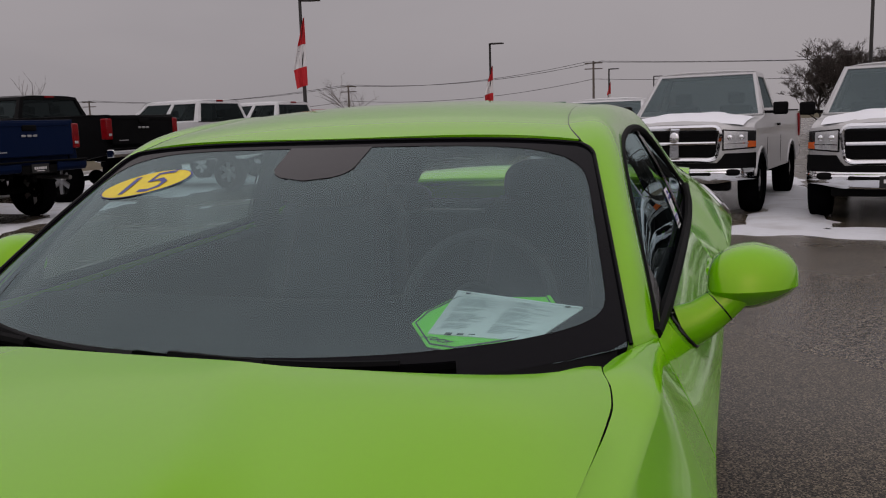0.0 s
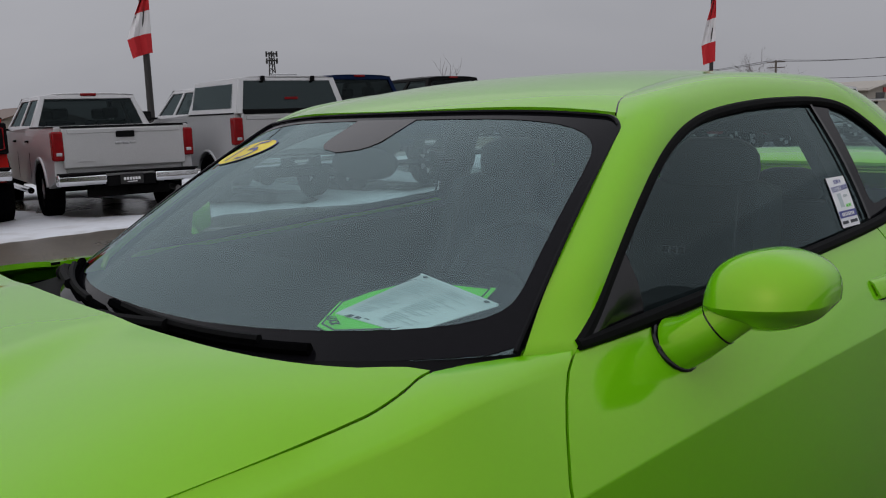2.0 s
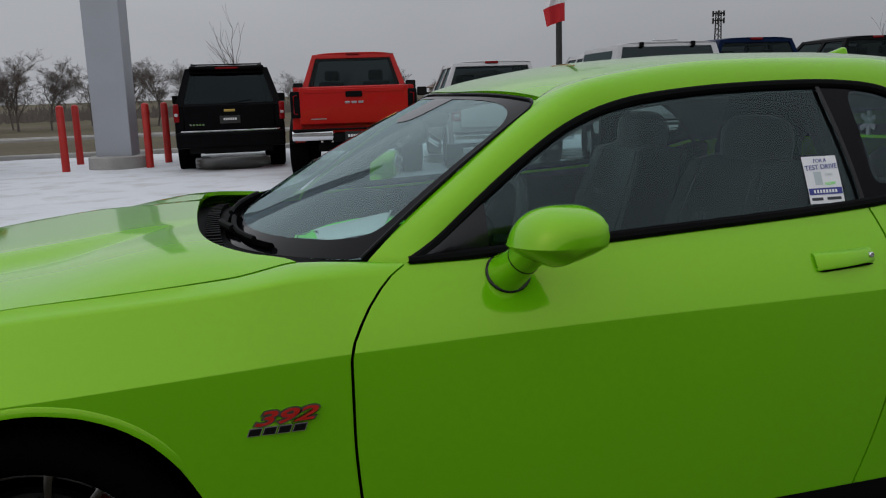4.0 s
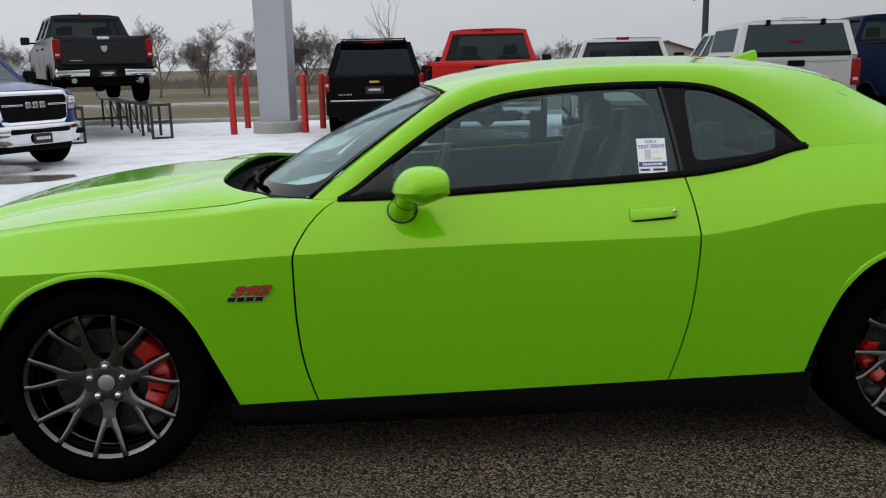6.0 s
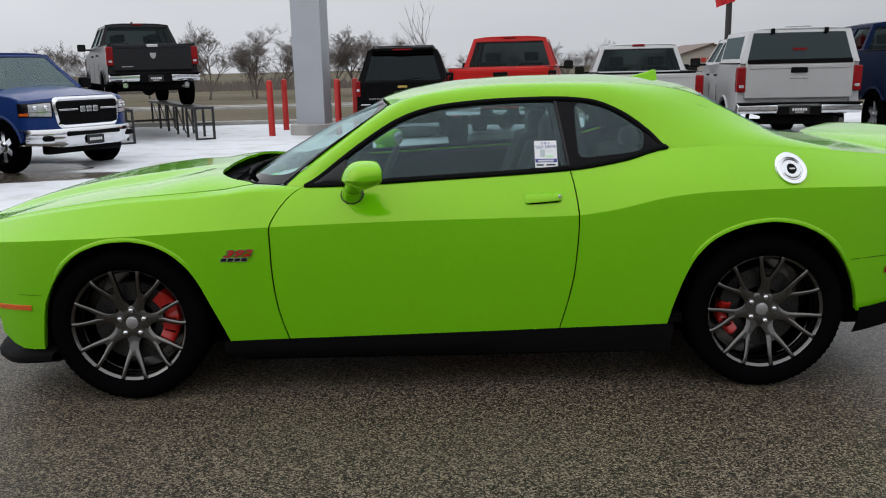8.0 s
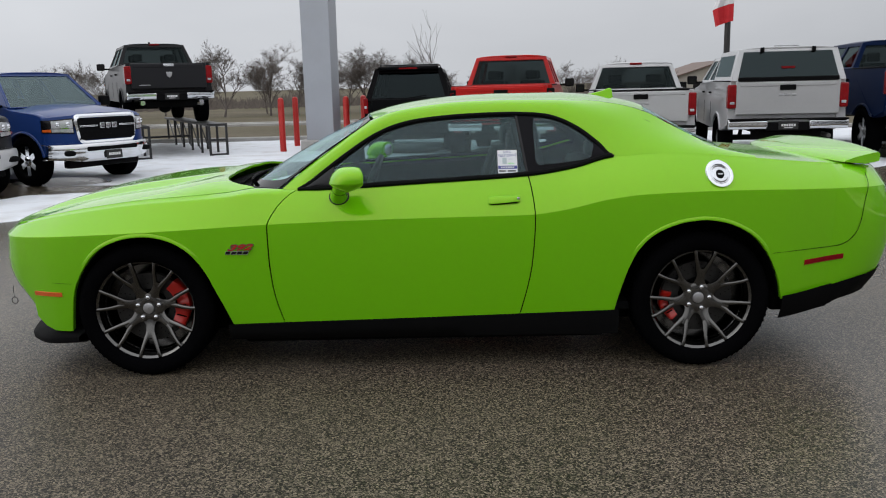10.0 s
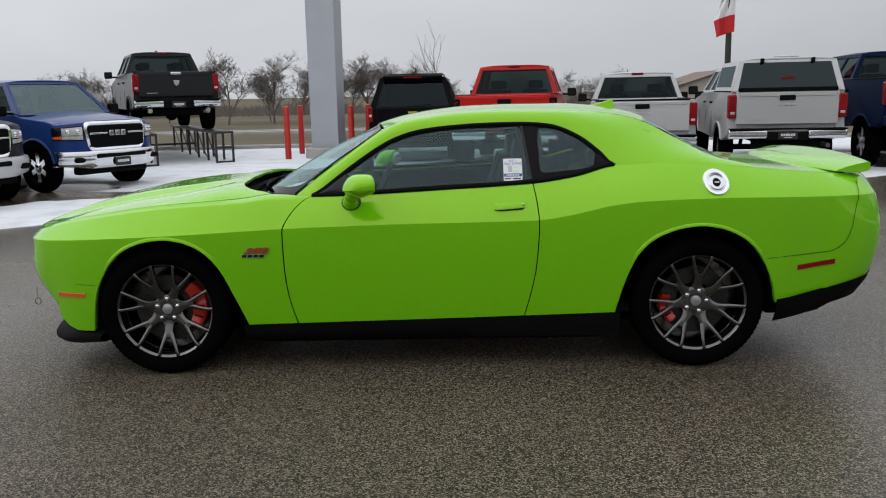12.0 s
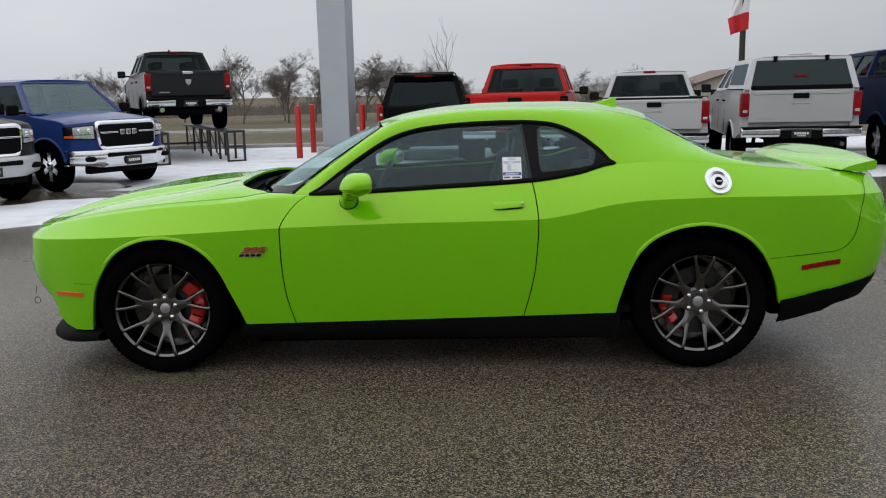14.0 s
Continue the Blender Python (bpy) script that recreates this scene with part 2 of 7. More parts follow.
def mesh_from(shape, name, sharp=35, fix=True):
    me = bpy.data.meshes.new(name)
    me.from_pydata([tuple(p) for p in shape.v], [], shape.f)
    if fix:
        bm = bmesh.new()
        bm.from_mesh(me)
        bmesh.ops.remove_doubles(bm, verts=bm.verts, dist=1e-5)
        bmesh.ops.recalc_face_normals(bm, faces=bm.faces)
        bm.to_mesh(me)
        bm.free()
    me.update()
    me.polygons.foreach_set("use_smooth", [True] * len(me.polygons))
    me.set_sharp_from_angle(angle=radians(sharp))
    return me


def thicken(me, depth, sharp):
    """Gives a sheet a second skin below it and closes the rims."""
    bm = bmesh.new()
    bm.from_mesh(me)
    bm.normal_update()
    skin = list(bm.faces)
    rims = [e for e in bm.edges if e.is_boundary]
    ways = [[(l.vert, l.link_loop_next.vert) for l in e.link_loops][0] for e in rims]
    low = {v: bm.verts.new(v.co - v.normal * depth) for v in list(bm.verts)}
    for f in skin:
        bm.faces.new([low[v] for v in reversed(f.verts)])
    for a, b in ways:
        bm.faces.new((b, a, low[a], low[b]))
    bm.to_mesh(me)
    bm.free()
    me.update()
    me.polygons.foreach_set("use_smooth", [True] * len(me.polygons))
    me.set_sharp_from_angle(angle=radians(sharp))


def part(name, shape, material, parent=None, label="", bevel=0.0, thick=0.0, offset=-1.0, sharp=35, fix=True, segments=2):
    """One mesh object from a Shape (or a ready mesh), under its thing."""
    me = shape if isinstance(shape, bpy.types.Mesh) else mesh_from(shape, name, sharp, fix)
    if not me.materials:
        me.materials.append(material)
    ob = new(name, me)
    if parent:
        ob.parent = parent
    if thick:
        thicken(me, thick, max(sharp, 40))
    if bevel:
        b = ob.modifiers.new("rounded_edges", "BEVEL")
        b.width, b.segments, b.limit_method, b.angle_limit = bevel, segments, "ANGLE", radians(32)
        b.harden_normals = False
    if label:
        tagged(ob, label)
    return ob


def thing(name, label, category, m=None, group="", kind=""):
    ob = new(name)
    ob.empty_display_size = 0.1
    if m is not None:
        ob.matrix_basis = m
    return tagged(ob, label, category, group, kind)


def hermite(points):
    """A smooth curve x -> value through (x, value) points, with no overshoot."""
    xs, ys = [p[0] for p in points], [p[1] for p in points]
    d = [(ys[i + 1] - ys[i]) / (xs[i + 1] - xs[i]) for i in range(len(xs) - 1)]
    g = [d[0]] + [0 if d[i - 1] * d[i] <= 0 else 2 * d[i - 1] * d[i] / (d[i - 1] + d[i]) for i in range(1, len(d))] + [d[-1]]

    def at(x):
        if x <= xs[0]:
            return ys[0] + g[0] * (x - xs[0])
        if x >= xs[-1]:
            return ys[-1] + g[-1] * (x - xs[-1])
        i = next(k for k in range(len(d)) if x <= xs[k + 1])
        h = xs[i + 1] - xs[i]
        t = (x - xs[i]) / h
        return (2 * t**3 - 3 * t**2 + 1) * ys[i] + (t**3 - 2 * t**2 + t) * h * g[i] + (3 * t**2 - 2 * t**3) * ys[i + 1] + (t**3 - t**2) * h * g[i + 1]

    return at


def spline(points, per=6):
    """A smooth line through 3D points."""
    p = [Vector(q) for q in points]
    p = [2 * p[0] - p[1]] + p + [2 * p[-1] - p[-2]]
    out = []
    for i in range(1, len(p) - 2):
        for k in range(per):
            t = k / per
            a, b, c, d = p[i - 1], p[i], p[i + 1], p[i + 2]
            out.append(0.5 * (2 * b + (c - a) * t + (2 * a - 5 * b + 4 * c - d) * t * t + (3 * b - a - 3 * c + d) * t**3))
    return out + [p[-2]]


def smooth(t):
    t = min(1.0, max(0.0, t))
    return t * t * (3 - 2 * t)


def lettering(name, text, size, m, material, parent, depth=0.001, shear=0.0, swell=0.0):
    """Raised letters in the built-in font, as a mesh."""
    cu = bpy.data.curves.new(name, "FONT")
    cu.body, cu.size, cu.extrude, cu.align_x, cu.align_y, cu.shear, cu.offset = text, size, depth, "CENTER", "CENTER", shear, swell
    tmp = new(name, cu)
    me = bpy.data.meshes.new_from_object(tmp.evaluated_get(bpy.context.evaluated_depsgraph_get()))
    bpy.data.objects.remove(tmp)
    me.transform(m)
    me.materials.clear()
    me.materials.append(material)
    ob = new(name, me)
    ob.parent = parent
    return ob


# ---- ground: one sheet to the horizon, the lot's asphalt and the winter field beyond it ----
def asphalt_material():
    m = node_material("wet_brown_asphalt", (0.0715, 0.0585, 0.0415), rough=0.55, var=0.16, scale=0.7, fine=60, spec=0.19)
    n, l = m.node_tree.nodes, m.node_tree.links
    b = n["Principled BSDF"]
    tc = n.new("ShaderNodeTexCoord")
    # stone chips of the surface
    vor = n.new("ShaderNodeTexVoronoi")
    vor.inputs["Scale"].default_value = 150
    l.new(tc.outputs["Object"], vor.inputs["Vector"])
    chip = n.new("ShaderNodeMapRange")
    chip.inputs["From Min"].default_value, chip.inputs["From Max"].default_value = 0.0, 1.0
    chip.inputs["To Min"].default_value, chip.inputs["To Max"].default_value = 0.05, 3.6
    sep = n.new("ShaderNodeSeparateColor")
    l.new(vor.outputs["Color"], sep.inputs["Color"])
    few = n.new("ShaderNodeMath")
    few.operation = "POWER"
    few.inputs[1].default_value = 2.4
    l.new(sep.outputs["Red"], few.inputs[0])
    l.new(few.outputs[0], chip.inputs["Value"])
    old = b.inputs["Base Color"].links[0].from_socket
    tint = n.new("ShaderNodeVectorMath")
    tint.operation = "SCALE"
    l.new(old, tint.inputs[0])
    l.new(chip.outputs["Result"], tint.inputs["Scale"])
    l.new(tint.outputs["Vector"], b.inputs["Base Color"])
    # wet patches
    wet = n.new("ShaderNodeTexNoise")
    wet.inputs["Scale"].default_value, wet.inputs["Detail"].default_value = 0.35, 5
    l.new(tc.outputs["Object"], wet.inputs["Vector"])
    wr = n.new("ShaderNodeMapRange")
    wr.inputs["From Min"].default_value, wr.inputs["From Max"].default_value = 0.42, 0.62
    wr.inputs["To Min"].default_value, wr.inputs["To Max"].default_value = 0.36, 0.60
    l.new(wet.outputs["Fac"], wr.inputs["Value"])
    # water still stands on the open lot, while the strip beside the car has begun to dry
    place = n.new("ShaderNodeSeparateXYZ")
    l.new(tc.outputs["Object"], place.inputs["Vector"])
    off, reach, torn, soak = (n.new("ShaderNodeMath") for _ in range(4))
    off.operation, reach.operation, torn.operation, soak.operation = "SUBTRACT", "ABSOLUTE", "MULTIPLY_ADD", "MULTIPLY"
    off.inputs[1].default_value, torn.inputs[1].default_value = 0.95, 2.4
    l.new(place.outputs["X"], off.inputs[0])
    l.new(off.outputs[0], reach.inputs[0])
    l.new(wet.outputs["Fac"], torn.inputs[0])
    l.new(reach.outputs[0], torn.inputs[2])
    dry = n.new("ShaderNodeMapRange")
    dry.interpolation_type = "SMOOTHSTEP"
    dry.inputs["From Min"].default_value, dry.inputs["From Max"].default_value = 2.4, 4.2
    dry.inputs["To Min"].default_value, dry.inputs["To Max"].default_value = 1.0, 0.52
    l.new(torn.outputs[0], dry.inputs["Value"])
    l.new(wr.outputs["Result"], soak.inputs[0])
    l.new(dry.outputs["Result"], soak.inputs[1])
    l.new(soak.outputs[0], b.inputs["Roughness"])
    sheen = n.new("ShaderNodeMapRange")
    sheen.inputs["From Min"].default_value, sheen.inputs["From Max"].default_value = 0.52, 1.0
    sheen.inputs["To Min"].default_value, sheen.inputs["To Max"].default_value = 0.36, 0.19
    l.new(dry.outputs["Result"], sheen.inputs["Value"])
    l.new(sheen.outputs["Result"], b.inputs["Specular IOR Level"])
    bump = n.new("ShaderNodeBump")
    bump.inputs["Strength"].default_value, bump.inputs["Distance"].default_value = 0.45, 0.004
    relief = n.new("ShaderNodeMath")
    relief.operation = "MULTIPLY"
    l.new(dry.outputs["Result"], relief.inputs[0])
    relief.inputs[1].default_value = 0.32
    l.new(relief.outputs[0], bump.inputs["Strength"])
    l.new(vor.outputs["Distance"], bump.inputs["Height"])
    l.new(bump.outputs["Normal"], b.inputs["Normal"])
    return m


ASPHALT = asphalt_material()
FIELD = node_material("dead_winter_grass", (0.112, 0.096, 0.066), rough=0.95, var=0.35, scale=0.12, fine=4, stain=(0.10, 0.09, 0.05), stain_amount=0.8, stain_scale=0.05, spec=0.1)
SNOW = node_material("packed_snow", (0.64, 0.66, 0.69), rough=0.75, var=0.06, scale=0.8, fine=12, bump=0.4, bump_scale=9, stain=(0.44, 0.435, 0.43), stain_amount=0.6, stain_scale=1.6)
CONCRETE = node_material("weathered_concrete", (0.36, 0.35, 0.33), rough=0.9, var=0.15, scale=2, fine=40, bump=0.2, bump_scale=40, stain=(0.2, 0.19, 0.18), stain_amount=0.5)


def land_z(x, y):
    return -1.1 * smooth((y - 24) / 45) if y > 24 else 0.0


def axis(lo, hi, near_lo, near_hi, step):
    mid = list(np.arange(near_lo, near_hi + 1e-6, step))
    low = [near_lo - (near_lo - lo) * (k / 10) ** 2.2 for k in range(10, 0, -1)]
    high = [near_hi + (hi - near_hi) * (k / 10) ** 2.2 for k in range(1, 11)]
    return low + mid + high


gx, gy = axis(-1500, 1500, -40, 60, 4.0), axis(-1500, 1500, -40, 80, 4.0)
gverts = [(x, y, land_z(x, y)) for x in gx for y in gy]
gfaces, gmats = [], []
for i in range(len(gx) - 1):
    for j in range(len(gy) - 1):
        a = i * len(gy) + j
        gfaces.append((a, a + len(gy), a + len(gy) + 1, a + 1))
        gmats.append(1 if gy[j] >= 19.9 or gx[i] > 120 or gx[i] < -60 or gy[j] < -60 else 0)
gme = bpy.data.meshes.new("ground")
gme.from_pydata(gverts, [], gfaces)
gme.materials.append(ASPHALT)
gme.materials.append(FIELD)
gme.polygons.foreach_set("material_index", gmats)
gme.polygons.foreach_set("use_smooth", [True] * len(gfaces))
ground = tagged(new("ground", gme), "wet brown asphalt car park with dead grass beyond it", "ground", kind="structure")

# thin ploughed snow: a sheet that dips under the asphalt where it has melted
snow_edge = hermite([(-40, -14.0), (-12, -0.8), (-6, 3.4), (-4.1, 4.5), (-2.2, 6.2), (-0.1, 7.5), (1.1, 8.2), (2.7, 9.0), (4.5, 9.25), (6.3, 9.3), (8.3, 8.9), (10.4, 9.4), (14, 10.0), (40, 11.0)])
MELT = [(2.85, 13.0, 1.15, 2.5), (5.4, 12.8, 1.1, 2.6), (7.8, 12.2, 1.15, 2.7), (0.8, 15.6, 1.0, 2.4), (10.4, 12.0, 1.1, 2.6), (14.2, 12.7, 1.1, 2.6), (-6.0, 9.3, 2.0, 1.1), (-4.8, 8.2, 1.5, 0.75), (-7.0, 7.0, 2.2, 1.0)]


def snow_depth(x, y):
    v = noise.fractal(Vector((x * 0.55, y * 0.55, 3.0)), 1.0, 2.0, 4)
    w = noise.noise(Vector((x * 2.1, y * 2.1, 9.0)))
    d = (y - snow_edge(x)) * 0.9
    d = min(d, (19.4 - y) * 1.2 + 0.4)
    for mx, my, rx, ry in MELT:
        d = min(d, (math.hypot((x - mx) / rx, (y - my) / ry) - 0.86) * 1.3)
    return smooth((d + 0.36 * v + 0.15 * w) / 0.30 + 0.35)


def snow_depth_east(x, y):
    v = noise.fractal(Vector((x * 0.6 + 40, y * 0.6, 1.0)), 1.0, 2.0, 4)
    w = noise.noise(Vector((x * 2.3, y * 2.3, 5.0)))
    d = min((x - 9.55 - 0.25 * (y + 1)) * 1.0, (24 - x) * 0.4)
    lane = abs(((y + 1.75) / 2.55 + 0.5) % 1.0 - 0.5) * 2.55
    d = min(d, max(0.45 - lane, 10.15 - x) * 1.2) if x > 9.6 else d
    return smooth((d + 0.40 * v + 0.18 * w) / 0.3 + 0.35)


def snow_sheet(name, x0, x1, y0, y1, step, depth, label):
    nx, ny = int((x1 - x0) / step), int((y1 - y0) / step)
    rows = []
    for i in range(nx + 1):
        row = []
        for j in range(ny + 1):
            x, y = x0 + i * step, y0 + j * step
            h = depth(x, y)
            row.append((x, y, -0.02 + 0.045 * h + 0.006 * h * noise.noise(Vector((x * 3, y * 3, 0)))))
        rows.append(row)
    s = Shape().grid(rows)
    keep = [f for f in s.f if max(s.v[i][2] for i in f) > -0.012]
    s.f = keep
    used = sorted({i for f in keep for i in f})
    at = {o: k for k, o in enumerate(used)}
    s.v, s.f = [s.v[i] for i in used], [tuple(at[i] for i in f) for f in keep]
    return tagged(part(name, s, SNOW, fix=False), label, "snow", kind="stuff")


snow_sheet("snow", -22, 34, -4, 20.5, 0.16, snow_depth, "thin trampled snow lying on the car park")
snow_sheet("snow", 8.6, 24, -12, 8, 0.16, snow_depth_east, "melting snow between the parked trucks")


# ---- the green coupe: front axle at x = 0, its left side towards -y ----
CAR = Matrix.Translation((0, -0.0266, 0)) @ Matrix.Diagonal((1, 0.972, 1, 1))
coupe = thing("coupe", "lime green two-door coupe with dark alloy wheels on wet asphalt", "car", CAR)

half_width = hermite([(-0.62, 0.865), (-0.45, 0.912), (-0.2, 0.938), (0.0, 0.944), (0.4, 0.938), (0.7, 0.93), (1.4, 0.938), (2.09, 0.945), (2.5, 0.958), (2.95, 0.965), (3.3, 0.955), (3.62, 0.905)])
crease_z = hermite([(-0.67, 0.77), (0.08, 0.795), (0.69, 0.821), (1.32, 0.837), (2.05, 0.845), (2.22, 0.866), (2.48, 0.922), (2.66, 0.94), (3.1, 0.95), (3.62, 0.943)])
sill_z = hermite([(-0.62, 0.325), (-0.53, 0.253), (-0.45, 0.25), (0.48, 0.259), (1.3, 0.274), (2.49, 0.304), (3.0, 0.33), (3.39, 0.365), (3.62, 0.41)])
top_z = hermite([(-0.93, 0.765), (-0.78, 0.805), (-0.57, 0.858), (-0.3, 0.905), (0.0, 0.942), (0.45, 0.974), (0.6, 0.992), (0.75, 0.988), (0.85, 0.984), (1.01, 0.988), (1.47, 1.008), (2.06, 1.038), (2.29, 1.072), (2.49, 1.122), (2.8, 1.135), (3.1, 1.112), (3.39, 1.082), (3.68, 1.056), (3.92, 1.03)])
top_half = hermite([(-0.93, 0.63), (-0.62, 0.695), (-0.3, 0.735), (0.0, 0.758), (0.2, 0.778), (0.44, 0.787), (0.52, 0.776), (0.57, 0.758), (0.60, 0.752), (0.68, 0.768), (0.75, 0.79), (0.85, 0.822), (1.47, 0.826), (2.06, 0.822), (2.3, 0.815), (2.5, 0.797), (2.8, 0.80), (3.1, 0.80), (3.4, 0.79), (3.62, 0.765), (3.92, 0.70)])
ARCH_FRONT = [(-0.415, 0.25), (-0.395, 0.36), (-0.37, 0.47), (-0.33, 0.55), (-0.26, 0.635), (-0.19, 0.69), (-0.12, 0.722), (-0.04, 0.743), (0.04, 0.748), (0.12, 0.737), (0.19, 0.712), (0.26, 0.667), (0.32, 0.605), (0.36, 0.54), (0.39, 0.47), (0.43, 0.375), (0.47, 0.272)]
ARCH_REAR = [(2.49, 0.31), (2.51, 0.39), (2.53, 0.46), (2.565, 0.555), (2.61, 0.63), (2.68, 0.695), (2.76, 0.737), (2.85, 0.763), (2.94, 0.772), (3.03, 0.76), (3.11, 0.732), (3.19, 0.685), (3.25, 0.63), (3.30, 0.565), (3.33, 0.51), (3.355, 0.44), (3.37, 0.36)]
ARCH_FRONT = [(x, z + 0.024 * smooth((z - 0.48) / 0.22)) for x, z in ARCH_FRONT]
ARCH_REAR = [(x, z + 0.030 * smooth((z - 0.48) / 0.22)) for x, z in ARCH_REAR]
arch_front, arch_rear = hermite(ARCH_FRONT), hermite(ARCH_REAR)


def bottom_z(x):
    if ARCH_FRONT[0][0] < x < ARCH_FRONT[-1][0]:
        return max(sill_z(x), arch_front(x))
    if ARCH_REAR[0][0] < x < ARCH_REAR[-1][0]:
        return max(sill_z(x), arch_rear(x))
    return sill_z(x)


shoulder = hermite([(-0.93, 0.63), (-0.62, 0.695), (-0.3, 0.735), (0.0, 0.758), (0.2, 0.776), (0.44, 0.791), (0.60, 0.802), (0.75, 0.813), (0.85, 0.822), (1.47, 0.826), (2.06, 0.822), (2.3, 0.815), (2.5, 0.797), (2.8, 0.80), (3.1, 0.80), (3.4, 0.79), (3.62, 0.765), (3.92, 0.70)])


def side_point(x, z):
    """The outer skin of the left side."""
    zc, zs, zt, w = crease_z(x), sill_z(x), top_z(x), half_width(x)
    if z <= zc:
        t = (zc - z) / max(zc - zs, 0.05)
        y = w - 0.055 * max(0.0, t) ** 1.7
    else:
        t = (z - zc) / max(zt - zc, 0.02)
        sh = shoulder(x)
        soft = w - (w - sh) * (0.72 * t + 0.28 * t * t)
        flange = 0.050
        firm = w - (w - sh - flange) * t / 0.88 if t < 0.88 else sh + flange * (1 - t) / 0.12
        keen = 1 - smooth((x - 0.50) / 0.32)
        y = soft + (firm - soft) * keen
    return (x, -y, z)


LOW_ROWS = [0, 0.02, 0.06, 0.12, 0.2, 0.3, 0.4, 0.5, 0.6, 0.7, 0.8, 0.88, 0.935, 0.97, 0.988, 0.996]
UP_ROWS = [0, 0.015, 0.04, 0.12, 0.3, 0.5, 0.7, 0.85, 0.88, 0.91, 1.0]


def side_column(x_of_z, n_low=16, n_up=10):
    """Points up the skin, from the sill or the arch over the crease to the shoulder."""
    pts = []
    for part_no, n in ((0, n_low), (1, n_up)):
        for k in range(n + (part_no == 1)):
            t = k / n
            x = x_of_z(0.6)
            for _ in range(3):
                zb, zc, zt = bottom_z(x), crease_z(x), top_z(x)
                zb = min(zb, zc - 0.01)
                z = zb + (zc - zb) * LOW_ROWS[k] if part_no == 0 else zc + (zt - zc) * UP_ROWS[k]
                x = x_of_z(z)
            if part_no == 0 and k == 0:
                q = side_point(x, z)
                pts.append((q[0], q[1] + 0.05, q[2] + 0.004))
            pts.append(side_point(x, z))
    inner = min(top_half(x), shoulder(x) - 0.0004)
    pts.append((x, -inner, top_z(x) + 0.0005))
    return pts


gap_front = hermite([(0.26, 0.748), (0.39, 0.712), (0.48, 0.696), (0.65, 0.686), (0.80, 0.686), (0.82, 0.689), (0.854, 0.701), (0.88, 0.719), (0.908, 0.738), (0.93, 0.758), (0.954, 0.782), (0.983, 0.829), (1.0, 0.86)])
gap_rear = hermite([(0.28, 1.990), (0.47, 2.040), (0.60, 2.063), (0.83, 2.077), (0.94, 2.068), (1.04, 2.050)])


def blend_columns(a, b, xs_a, xs_b, stations):
    """Columns between two gap lines; stations run 0..1."""
    return [side_column(lambda z, s=s: (1 - s) * a(z) + s * b(z)) for s in stations]


def front_edge(z):
    return -0.62


def back_edge(z):
    return 3.62


def dense(lo, hi, spans, fine=0.012, coarse=0.07):
    """Stations 0..1 between lo and hi, closer together inside the spans."""
    xs, x = [lo], lo
    while x < hi - 1e-6:
        near = any(a - 0.02 <= x <= b for a, b in spans)
        x = min(hi, x + (fine if near else coarse))
        xs.append(x)
    return [(x - lo) / (hi - lo) for x in xs]


FENDER = Shape().grid(blend_columns(front_edge, lambda z: gap_front(z) - 0.0035, 0, 0, dense(-0.62, 0.71, [(-0.44, 0.49)], 0.014, 0.05)))
DOOR = Shape().grid(blend_columns(lambda z: gap_front(z) + 0.0035, lambda z: gap_rear(z) - 0.003, 0, 0, [k / 30 for k in range(31)]))
QUARTER = Shape().grid(blend_columns(lambda z: gap_rear(z) + 0.003, back_edge, 0, 0, dense(2.06, 3.62, [(2.48, 3.39)], 0.014, 0.05)))
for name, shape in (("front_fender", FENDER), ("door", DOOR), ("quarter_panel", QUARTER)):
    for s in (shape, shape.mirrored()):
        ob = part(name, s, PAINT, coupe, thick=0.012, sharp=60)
        if name == "door":
            tagged(ob, "green car door, closed")

# front and rear fascia: the skin's last column swept round the corners
NOSE = spline([(-0.62, 1.0, 0), (-0.69, 0.965, 0), (-0.755, 0.89, 0), (-0.815, 0.75, 0), (-0.868, 0.55, 0), (-0.905, 0.3, 0), (-0.92, 0.0, 0)], 5)
TAIL = spline([(3.62, 1.0, 0), (3.76, 0.985, 0), (3.885, 0.942, 0), (3.975, 0.86, 0), (4.035, 0.69, 0), (4.068, 0.4, 0), (4.08, 0.0, 0)], 5)
nose_in = hermite([(0.20, 0.31), (0.34, 0.305), (0.43, 0.15), (0.49, 0.045), (0.55, 0.0), (0.60, -0.018), (0.70, 0.0), (0.79, 0.015), (0.86, 0.03)])
tail_in = hermite([(0.35, 0.06), (0.47, 0.022), (0.64, 0.0), (0.77, 0.006), (0.86, 0.028), (0.95, 0.055), (1.06, 0.09)])


def fascia(x0, plan, shrink, sign):
    base = side_column(lambda z: x0)[1:]
    n = len(base)
    rows = []
    for sgn in (-1, 1):
        for q in plan if sgn == -1 else plan[-2::-1]:
            row = []
            for k, (x, y, z) in enumerate(base):
                grow = smooth(abs(q.x - x0) / 0.16)
                up = smooth((k / (n - 1) - 0.62) / 0.38)
                low = (1 - smooth(k / (n * 0.45))) if sign > 0 else 0.0
                zz = z + low * 0.20 * (q.x - x0) + up * (top_z(q.x) - top_z(x0)) * (1.0 if sign < 0 else 0.6)
                xx = q.x - shrink(z) * grow if sign > 0 else x0 + (q.x - x0) * (1 - shrink(z) / 0.31)
                row.append((xx, -sgn * y * q.y, zz))
            rows.append(row)
    return Shape().grid(rows)


